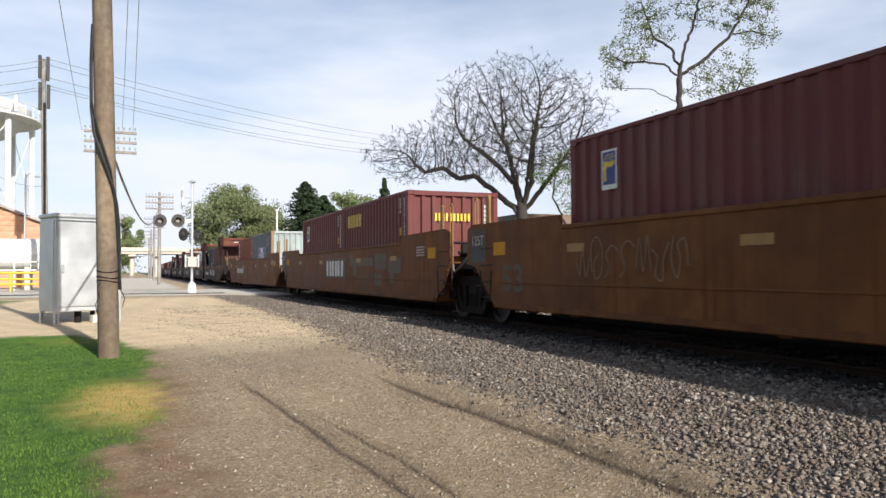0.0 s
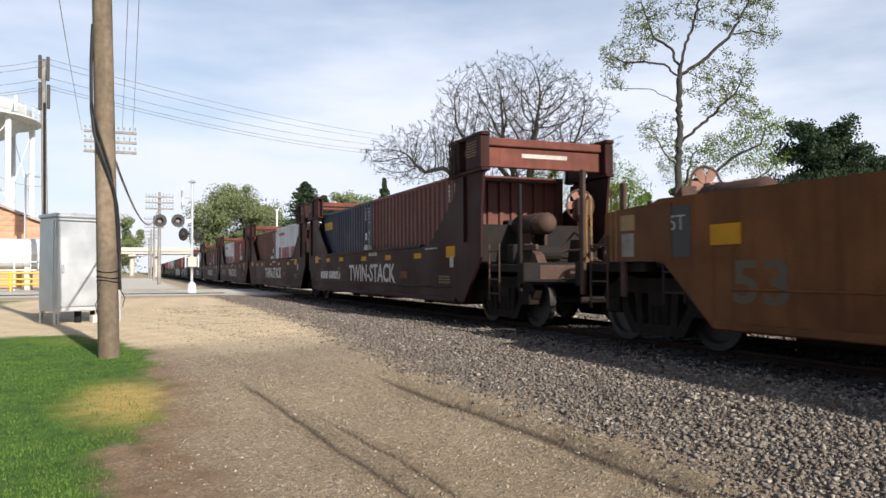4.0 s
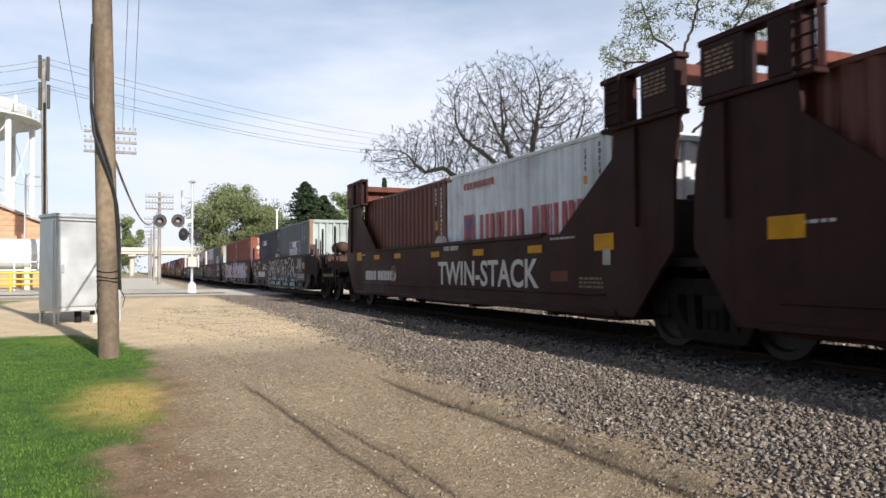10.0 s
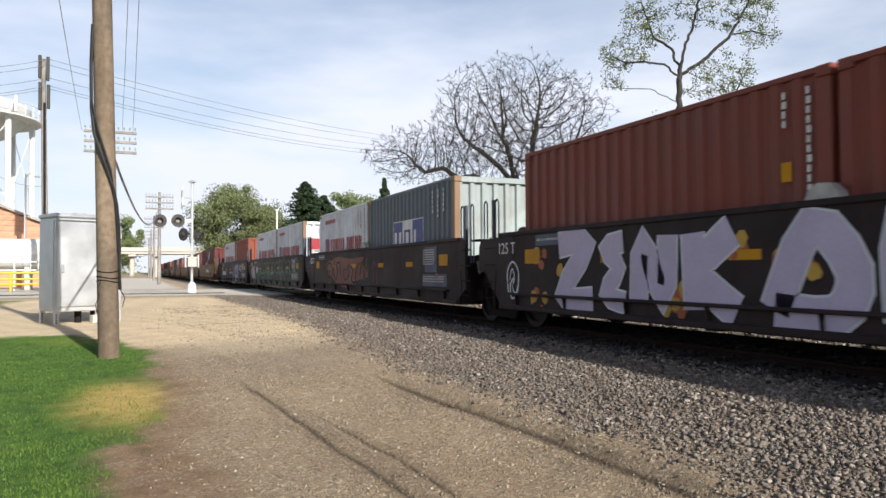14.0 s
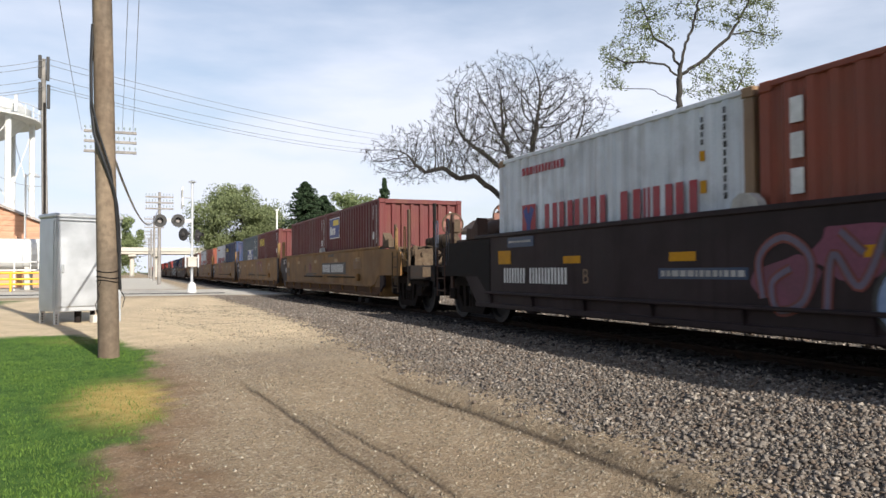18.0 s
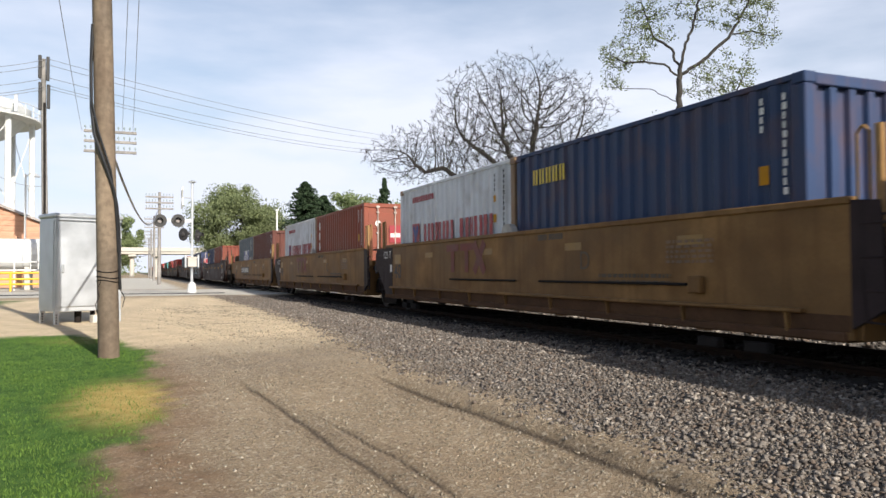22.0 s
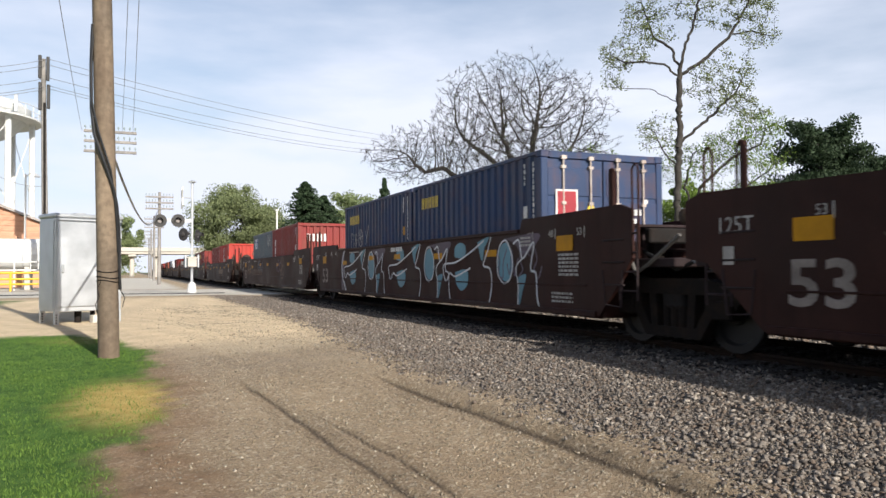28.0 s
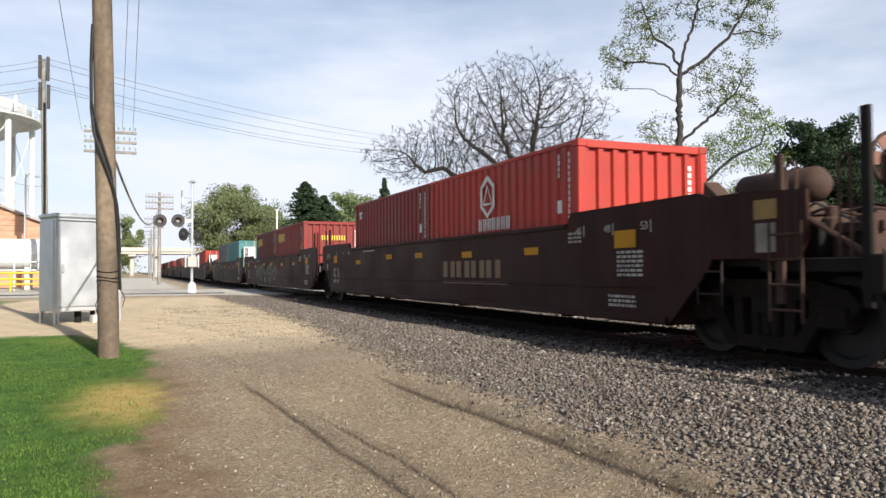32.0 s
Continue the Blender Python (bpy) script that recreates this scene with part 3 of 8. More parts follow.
# ---- grass blades ----
def grass_field(name, count, x_range, y_range, height, mat, label):
    rng = np.random.default_rng(9)
    x, y = rng.uniform(*x_range, count), y_range[0] + (y_range[1] - y_range[0]) * rng.uniform(0, 1, count) ** 1.3
    dry = bell(x, y, 0.0, 8.2, 0.5, 0.9)
    keep = rng.uniform(0, 1, count) < grass_mask(x, y) ** 1.5 * (1 - 0.75 * dry)
    x, y = x[keep], y[keep]
    n = len(x)
    h = height * rng.uniform(0.45, 1.2, n) * (0.8 + 0.5 * wobble(x, y, 2.5, 3))
    a = rng.uniform(0, 6.283, n)
    w = rng.uniform(0.0025, 0.0045, n)
    lean = rng.normal(0, 0.35, (n, 2)) * h[:, None]
    z = ground_height(x, y) - 0.004
    p0 = np.stack([x - w * np.cos(a), y - w * np.sin(a), z], -1)
    p1 = np.stack([x + w * np.cos(a), y + w * np.sin(a), z], -1)
    p2 = np.stack([x + lean[:, 0] * 0.4 + 0.7 * w * np.cos(a), y + lean[:, 1] * 0.4 + 0.7 * w * np.sin(a), z + 0.6 * h], -1)
    p3 = np.stack([x + lean[:, 0], y + lean[:, 1], z + h], -1)
    v = np.stack([p0, p1, p2, p3], 1).reshape(-1, 3)
    o = 4 * np.arange(n)[:, None]
    f = np.concatenate([o + np.array([[0, 1, 2]]), o + np.array([[0, 2, 3]])])
    return tagged(new(name, fast_mesh(name, v, f, mat)), label, "grass", kind="stuff")


grass_field("grass", 220000, (-7.5, 0.7), (3.6, 14), 0.030, grass_mat, "short green mown grass beside the drive")
# ---- train ----
SPEED = 11.112
FACE = Matrix(((0, 0, -1, 0), (-1, 0, 0, 0), (0, 1, 0, 0), (0, 0, 0, 1)))   # writing on a side: right is -Y, up is Z, out is -X
FRONT = Matrix(((1, 0, 0, 0), (0, 0, -1, 0), (0, 1, 0, 0), (0, 0, 0, 1)))   # writing on a front: right is X, out is -Y


def on_side(y, z, out):
    return Matrix.Translation((-out, y, z)) @ FACE


def on_front(x, z, y):
    return Matrix.Translation((x, y, z)) @ FRONT


mark_meshes = {}
lock_steel = material("dull_lock_steel", (0.42, 0.36, 0.32), 0.55, 0.2, 0.1, 40, 0.2, 3, 0.05, 40, RUST, 0.4, 0.3)


def mark_mesh(name, w, h, mat, thick=0.003):
    key = name, round(w, 3), round(h, 3), mat.name
    if key not in mark_meshes:
        mark_meshes[key] = Geo().box(0, w, 0, h, -0.001, thick, 0.0005).mesh(name, mat)
    return mark_meshes[key]


def bars(name, parent, at, widths, height, mat, gap=0.5, label="", tiny=False):
    """Plain bars for writing: a width for each sign, 0 for a space."""
    g, u = Geo(), 0.0
    for w in widths:
        if w and tiny:
            g.box(u, u + w, 0, height, -0.001, 0.003, 0.0005)
        elif w:
            for k in (0, 0.64) if height > 0.15 else (0,):
                part("letter", mark_mesh("letter", w * (0.36 if height > 0.15 else 1), height, mat), None, parent, label, at=at @ Matrix.Translation((u + k * w, 0, 0)))
        u += w + gap * height * 0.5 if w else 0.5 * height
    if tiny:
        tagged(part(name, g, mat, parent, label, at=at), kind="stuff")


def rects(name, parent, at, boxes, mat, label="", thick=0.003):
    for u0, w0, u1, w1 in boxes:
        part(name, mark_mesh(name, u1 - u0, w1 - w0, mat, thick), None, parent, label, at=at @ Matrix.Translation((u0, w0, 0)))


def words(name, parent, at, text, height, mat, label="", bold=0.0, wide=1.0):
    """Real characters as a thin mesh."""
    cu = bpy.data.curves.new(name, "FONT")
    cu.body, cu.size, cu.extrude, cu.offset = text, height / 0.66, 0.0015, bold
    cu.resolution_u = 3
    tmp = bpy.data.objects.new(name, cu)
    me = bpy.data.meshes.new_from_object(tmp)
    bpy.data.objects.remove(tmp)
    bpy.data.curves.remove(cu)
    me.name = name
    me.materials.clear()
    me.materials.append(mat)
    ob = new(name, me)
    ob.parent, ob.matrix_basis = parent, at @ Matrix.Diagonal((wide, 1, 1, 1))
    return tagged(ob, label) if label else ob


def ribbon(g, pts, width, z):
    """A flat painted stroke through 2D points."""
    pts = [Vector((*p, 0)) for p in pts]
    left, right = [], []
    for i, p in enumerate(pts):
        d = (pts[min(i + 1, len(pts) - 1)] - pts[max(i - 1, 0)]).normalized()
        nrm = Vector((-d.y, d.x, 0)) * width / 2
        left.append(p + nrm)
        right.append(p - nrm)
    n = len(pts)
    verts = [(q.x, q.y, z) for q in left + right] + [(q.x, q.y, z - 0.002) for q in left + right]
    faces = [(i, i + 1, n + i + 1, n + i) for i in range(n - 1)]
    faces += [(2 * n + i, 3 * n + i, 3 * n + i + 1, 2 * n + i + 1) for i in range(n - 1)]
    faces += [(i, 2 * n + i, 2 * n + i + 1, i + 1) for i in range(n - 1)] + [(n + i, n + i + 1, 3 * n + i + 1, 3 * n + i) for i in range(n - 1)]
    g.add(verts, faces)


def curl(pts, steps=6):
    """Smooth a stroke by Catmull-Rom."""
    p = [Vector((*q, 0)) for q in pts]
    p = [p[0]] + p + [p[-1]]
    out = []
    for i in range(1, len(p) - 2):
        for k in range(steps):
            t = k / steps
            a, b, c, d = p[i - 1], p[i], p[i + 1], p[i + 2]
            q = 0.5 * ((2 * b) + (c - a) * t + (2 * a - 5 * b + 4 * c - d) * t * t + (3 * b - a - 3 * c + d) * t ** 3)
            out.append((q.x, q.y))
    out.append((p[-1].x, p[-1].y))
    return out


# -- containers --
C_H, C_W = 2.59, 2.438
container_meshes = {}


def corrugated(g, length, z0, z1, x_face, depth=0.036, pitch=0.278, axis="Y", inward=1, steep=0.17):
    """A trapezoid-corrugated sheet along an axis from -length/2 to length/2."""
    n = max(2, round(length / pitch))
    p = length / n
    prof = [(-length / 2, 0.0)]
    for i in range(n):
        b = -length / 2 + i * p
        prof += [(b + 0.25 * p, 0.0), (b + (0.25 + steep) * p, depth), (b + (0.92 - steep) * p, depth), (b + 0.92 * p, 0.0)]
    prof.append((length / 2, 0.0))
    verts = []
    for z in (z0, z1):
        for a, d in prof:
            verts.append((x_face + inward * d, a, z) if axis == "Y" else (a, x_face + inward * d, z))
    k = len(prof)
    g.add(verts, [(i, i + 1, k + i + 1, k + i) for i in range(k - 1)])


def container_mesh(colour, piece, length):
    key = colour, piece, length
    if key in container_meshes:
        return container_meshes[key]
    g, L, hw = Geo(), length / 2, C_W / 2
    mat = paint[colour]
    if piece == "side_panel":
        corrugated(g, length - 0.24, 0.15, C_H - 0.06, -hw + 0.012, inward=1)
    elif piece == "far_panel":
        corrugated(g, length - 0.24, 0.15, C_H - 0.06, hw - 0.012, inward=-1)
    elif piece == "roof_panel":
        n = round(length / 0.21)
        ys = [(-L + 0.06 + (length - 0.12) * i / (4 * n), (0.0, 0.0, -0.02, -0.02)[i % 4]) for i in range(4 * n + 1)]
        verts = [(x, y, C_H - 0.012 + d) for x in (-hw + 0.05, hw - 0.05) for y, d in ys]
        k = len(ys)
        g.add(verts, [(i, i + 1, k + i + 1, k + i) for i in range(k - 1)])
    elif piece == "end_panel":
        corrugated(g, C_W - 0.26, 0.17, C_H - 0.12, -L + 0.03, 0.055, 0.262, "X", 1, 0.09)
    elif piece == "back_panel":
        corrugated(g, C_W - 0.26, 0.17, C_H - 0.12, L - 0.03, 0.045, 0.262, "X", -1)
    elif piece == "base_frame":
        g.box(-hw, hw, -L + 0.02, L - 0.02, 0.06, 0.12, 0.004)
        for s in (-1, 1):
            x = s * (hw - 0.03)
            g.box(x - 0.028, x + 0.028, -L + 0.16, L - 0.16, 0.02, 0.165, 0.004)
    elif piece == "top_rail":
        g.box(-0.03, 0.03, -L + 0.16, L - 0.16, -0.032, 0.032, 0.008)
    elif piece == "corner_post":
        g.box(-0.065, 0.065, -0.075, 0.075, 0.118, C_H - 0.118, 0.012)
    elif piece == "corner_casting":
        g.box(-0.081, 0.081, -0.089, 0.089, 0.0, 0.118, 0.012)
    elif piece == "header":
        g.box(-hw + 0.16, hw - 0.16, -0.045, 0.045, C_H - 0.125, C_H - 0.005, 0.01)
    elif piece == "sill":
        g.box(-hw + 0.16, hw - 0.16, -0.06, 0.06, 0.01, 0.17, 0.01)
    elif piece == "door":
        w = hw - 0.075
        g.box(0.012, w - 0.012, -0.018, 0.018, 0.175, C_H - 0.13, 0.008)
    elif piece == "door_panel":
        g.box(0.06, hw - 0.135, -0.034, -0.0185, 0, 0.46, 0.015)
    elif piece == "lock_rod":
        g.cyl((0, 0, 0.12), (0, 0, C_H - 0.07), 0.017, n=8)
        for z in (0.3, 1.0, 1.7, 2.3):
            g.box(-0.045, 0.045, -0.024, 0.03, z, z + 0.05, 0.004)
        g.box(-0.05, 0.05, -0.03, 0.02, 0.10, 0.15, 0.004)
        g.box(-0.05, 0.05, -0.03, 0.02, C_H - 0.14, C_H - 0.08, 0.004)
    elif piece == "handle":
        g.box(0.0, 0.34, -0.03, -0.012, -0.015, 0.015, 0.003)
    me = container_meshes[key] = g.mesh(piece, mat if piece not in ("lock_rod", "handle") else lock_steel)
    return me


def container(colour, label, doors=False, length=6.058, post=None, face=None):
    """A corrugated steel box on eight castings; y runs to the back."""
    c = thing("shipping_container", label, "container", group="containers on the train")
    L, hw = length / 2, C_W / 2

    def put(piece, x=0, y=0, z=0, col=colour, **k):
        return part(k.get("name", piece), container_mesh(col, piece, length), None, c, k.get("label", ""), at=pose(x, y, z))

    put("side_panel")
    put("far_panel", name="side_panel")
    put("roof_panel")
    put("base_frame")
    put("back_panel", name="end_panel")
    for s in (-1, 1):
        put("top_rail", s * (hw - 0.034), 0, C_H - 0.034)
        for e in (-1, 1):
            put("corner_post", s * (hw - 0.068), e * (L - 0.078), col=post if post and e == -1 else colour)
            put("corner_casting", s * (hw - 0.079), e * (L - 0.087), -0.002, col=post or colour)
            put("corner_casting", s * (hw - 0.079), e * (L - 0.087), C_H - 0.116, col=post or colour)
    for e in (-1, 1):
        put("header", 0, e * (L - 0.05), col=face if face and e < 0 else colour)
        put("sill", 0, e * (L - 0.07))
    if doors:
        for s in (-1, 1):
            d = part("door", container_mesh(colour, "door", length), None, c, at=Matrix.Translation((0, -L + 0.05, 0)) @ Matrix.Diagonal((s, 1, 1, 1)))
            for z in (0.2, 0.75, 1.3, 1.85):
                part("door_panel", container_mesh(colour, "door_panel", length), None, d, at=pose(0, 0, z))
            for x in (0.27, 0.80):
                part("lock_rod", container_mesh(colour, "lock_rod", length), None, d, "bare metal lock rod", at=pose(x, -0.06, 0))
            part("handle", container_mesh(colour, "handle", length), None, d, at=pose(0.27, -0.06, 1.05))
    else:
        put("end_panel", col=face or colour)
    return c


SIDE_OUT = C_W / 2 - 0.006      # plane of markings on a container's side


def code_column(c, y, z, n, mat=None, size=0.1):
    """A column of small bars: a serial code written downwards."""
    size *= 0.72
    g = Geo()
    for i in range(n):
        g.box(0, size * (0.55 + 0.2 * (i % 3 == 1)), -i * size * 1.35 - size, -i * size * 1.35, 0, 0.003, 0.0005)
    return tagged(part("serial_code", g, mat or mark_white, c, "painted code in a column", at=on_side(y, z, SIDE_OUT)), kind="stuff")


def plain_marks(c, rng):
    code_column(c, -2.74, 2.42, 11, size=0.1)
    code_column(c, -2.44, 2.42, 4, size=0.1)
    rects("label_plate", c, on_side(-2.42, 1.5, SIDE_OUT), [(0, 0, 0.13, 0.2)], reflector if rng.random() < 0.5 else mark_white)


def big_name_marks(c):
    """Shipping-line lettering: a red and blue square, and red bars for the letters."""
    rects("logo", c, on_side(2.16, 1.10, SIDE_OUT), [(0, 0, 0.46, 0.62)], mark_red, "red logo square")
    g = Geo()
    for k, pts in enumerate(([(0.1, 0.56), (0.23, 0.3)], [(0.36, 0.56), (0.23, 0.3)], [(0.23, 0.34), (0.23, 0.04)])):
        ribbon(g, pts, 0.13, 0.006 + 0.002 * k)
    part("logo_figure", g, mark_blue, c, "blue forked figure", at=on_side(2.16, 1.10, SIDE_OUT))
    bars("lettering", c, on_side(1.40, 1.10, SIDE_OUT), [0.38, 0.38, 0.36, 0.37, 0, 0.44, 0.13, 0.37, 0.38], 0.58, mark_red, 0.22, "large red lettering")
    bars("web_lettering", c, on_side(2.15, 2.22, SIDE_OUT), [0.1, 0.1, 0.1, 0.03, 0.07, 0.07, 0.07, 0.07, 0.07, 0.03, 0.07, 0.07, 0.1], 0.13, mark_red, 0.5, "small red lettering", True)
    code_column(c, -2.58, 2.45, 11, mark_black, 0.10)
    code_column(c, -2.22, 2.4, 4, mark_black, 0.09)
    rects("label_plate", c, on_side(-2.2, 1.5, SIDE_OUT + 0.005), [(0, 0, 0.11, 0.15), (0, 0.38, 0.09, 0.5)], reflector)


def square_logo_marks(c, small=False):
    k = 0.57 if small else 1.0
    y, z = (2.55, 1.86) if small else (0.90, 0.96)
    k = 0.57 if small else 1.06
    rects("logo_board", c, on_side(y, z, SIDE_OUT), [(0, 0, 1.95 * k, 0.82 * k)], mark_blue, "blue logo board")
    rects("logo_edge", c, on_side(y, z, SIDE_OUT - 0.002), [(-0.02, -0.02, 1.95 * k + 0.02, 0.82 * k + 0.02)], mark_white)
    rects("logo_field", c, on_side(y, z, SIDE_OUT + 0.003), [(0.64 * k, 0.0, 1.30 * k, 0.82 * k)], mark_white)
    rects("logo_ring", c, on_side(y, z, SIDE_OUT + 0.006), [(0.76 * k, 0.14 * k, 1.18 * k, 0.62 * k)], mark_blue)
    rects("logo_core", c, on_side(y, z, SIDE_OUT + 0.009), [(0.88 * k, 0.2 * k, 1.06 * k, 0.56 * k)], mark_white)
    rects("logo_bar", c, on_side(y, z, SIDE_OUT + 0.003), [(0.08 * k, 0.14 * k, 0.22 * k, 0.58 * k), (0.40 * k, 0.14 * k, 0.54 * k, 0.58 * k), (1.40 * k, 0.14 * k, 1.52 * k, 0.6 * k), (1.52 * k, 0.14 * k, 1.78 * k, 0.24 * k)], mark_white)
    for i in range(3):
        code_column(c, -1.75 - 0.32 * i, 2.40, (5, 6, 5)[i], size=0.11)


def word_marks(c, mat, y, z, height, n, label):
    bars("lettering", c, on_side(y, z, SIDE_OUT), [height * 0.58] * n, height, mat, 0.5, label)


# -- well cars --
def truck_geo():
    """Outlines of a cast side frame: upper chord, lower chord and the two columns beside the springs."""
    top = [(-1.18, 0.60), (-1.05, 0.74), (-0.62, 0.84), (0.62, 0.84), (1.05, 0.74), (1.18, 0.60), (1.10, 0.47), (0.62, 0.64), (-0.62, 0.64), (-1.10, 0.47)]
    low = [(-0.80, 0.50), (-0.52, 0.10), (0.52, 0.10), (0.80, 0.50), (0.62, 0.50), (0.42, 0.23), (-0.42, 0.23), (-0.62, 0.50)]
    return [top, low] + [[(s * 0.27, 0.2), (s * 0.40, 0.2), (s * 0.44, 0.66), (s * 0.31, 0.66)] for s in (-1, 1)] + [[(s * 0.60, 0.40), (s * 0.74, 0.40), (s * 0.74, 0.70), (s * 0.60, 0.70)] for s in (-1, 1)]


truck_steel = material("grimy_truck_casting", (0.0135, 0.0105, 0.009), 0.85, 0.0, 0.2, 30, 0.3, 3, 0.2, 50, (0.03, 0.018, 0.011), 0.4, spec=0.1)
steel_rusty = material("rusty_brake_gear", (0.088, 0.064, 0.043), 0.8, 0.0, 0.25, 30, 0.35, 3, 0.25, 50, (0.05, 0.03, 0.019), 0.55, 0.3, spec=0.15)
gear_brown = material("brown_brake_gear", (0.060, 0.037, 0.029), 0.75, 0.0, 0.2, 30, 0.3, 3, 0.2, 50, (0.06, 0.03, 0.02), 0.5, spec=0.15)
wheel_pink = material("faded_red_brake_wheel", (0.2, 0.095, 0.07), 0.7, 0.0, 0.15, 30, 0.25, 3, 0.1, 50, RUST, 0.4)
truck_meshes = {}


def add_truck(unit, y):
    if not truck_meshes:
        side = Geo()
        for outline in truck_geo():
            side.slab(outline, -0.07, 0.07)
        side.box(-0.12, 0.12, -1.06, -0.74, 0.36, 0.58, 0.02).box(-0.12, 0.12, 0.74, 1.06, 0.36, 0.58, 0.02)
        for k in (-0.14, 0.0, 0.14):
            side.cyl((0.0, k, 0.22), (0.0, k, 0.5), 0.065, n=10)
        truck_meshes["side_frame"] = side.mesh("side_frame", truck_steel)
        truck_meshes["bolster"] = Geo().box(-1.05, 1.05, -0.2, 0.2, 0.46, 0.72, 0.03).lathe([(0.3, 0.70), (0.3, 0.82), (0.2, 0.84)], n=16).mesh("bolster", steel_dark)
        ws = Geo().cyl((-1.05, 0, 0), (1.05, 0, 0), 0.075, n=12)
        truck_meshes["axle"] = ws.mesh("axle", steel_dark, True)
        wheel = Geo()
        wheel.lathe([(0.10, -0.09), (0.12, -0.06), (0.13, -0.03), (0.33, -0.02), (0.36, -0.055), (0.42, -0.06), (0.425, 0.04), (0.455, 0.05), (0.455, 0.075), (0.37, 0.08), (0.34, 0.03), (0.13, 0.03), (0.11, 0.08)], axis="X", n=28)
        for k in range(5):
            a = 2 * math.pi * k / 5
            wheel.box(-0.10, -0.05, -0.03 + 0.06 * math.cos(a), 0.03 + 0.06 * math.cos(a), -0.03 + 0.06 * math.sin(a), 0.03 + 0.06 * math.sin(a), 0.01)
        truck_meshes["wheel"] = wheel.mesh("wheel", steel_wheel, True)
    t = new("truck")
    t.parent, t.matrix_basis = unit, pose(0, y, 0)
    for s in (-1, 1):
        part("side_frame", truck_meshes["side_frame"], None, t, at=pose(s * 0.99, 0, 0))
    part("bolster", truck_meshes["bolster"], None, t)
    for e in (-0.89, 0.89):
        ws = part("wheelset", truck_meshes["axle"], None, unit, at=pose(0, y + e, 0.425))
        for s in (-1, 1):
            part("wheel", truck_meshes["wheel"], None, ws, at=pose(s * 0.79, 0, 0) @ Matrix.Diagonal((s, 1, 1, 1)))
    return t


OUT = 1.40        # outer face of a well car's side
SIDE = OUT + 0.003


def ladder_geo(h, w=0.4, n=5, r=0.014):
    g = Geo()
    for y in (0, w):
        g.tube([(0, y, 0), (0, y, h)], r * 1.2, 6)
    for i in range(n):
        z = h * (i + 0.5) / n
        g.tube([(0, 0, z), (0, w, z)], r, 6)
    return g


def handrail_geo(h, w):
    return Geo().tube([(0, 0, 0), (0, 0, h - 0.06), (0, 0.05, h), (0, w - 0.05, h), (0, w, h - 0.06), (0, w, 0)], 0.0145, 7)


KIND = {  # half pitch, half length of the well, bottom, top of the side
    "long": (9.75, 8.35, 0.31, 1.60), "short": (7.65, 6.72, 0.305, 1.57), "tall": (7.70, 6.35, 0.34, 1.50)}


dull_reflector = material("dusty_reflector", (0.22, 0.125, 0.03), 0.5, 0, 0.08, 50, 0.15, 4, 0.03)
mark_worn = material("worn_white_mark", (0.21, 0.18, 0.16), 0.7, 0, 0.15, 40, 0.35, 3, 0.03, spec=0.1)
rail_blue = material("blue_black_rail_paint", (0.03, 0.038, 0.058), 0.45, 0, 0.1, 40, 0.15, 2, 0.05, 60, RUST, 0.2)
hose_grey = material("worn_hose_rubber", (0.11, 0.1, 0.09), 0.7, 0, 0.1, 40, 0.2, 2, 0.05)
yellow_rail = material("yellow_rail_paint", (0.22, 0.12, 0.035), 0.55, 0, 0.1, 40, 0.15, 2, 0.05, 60, RUST, 0.3)
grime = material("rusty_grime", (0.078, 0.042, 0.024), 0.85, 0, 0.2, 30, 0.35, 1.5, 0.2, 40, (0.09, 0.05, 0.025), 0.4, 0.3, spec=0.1)


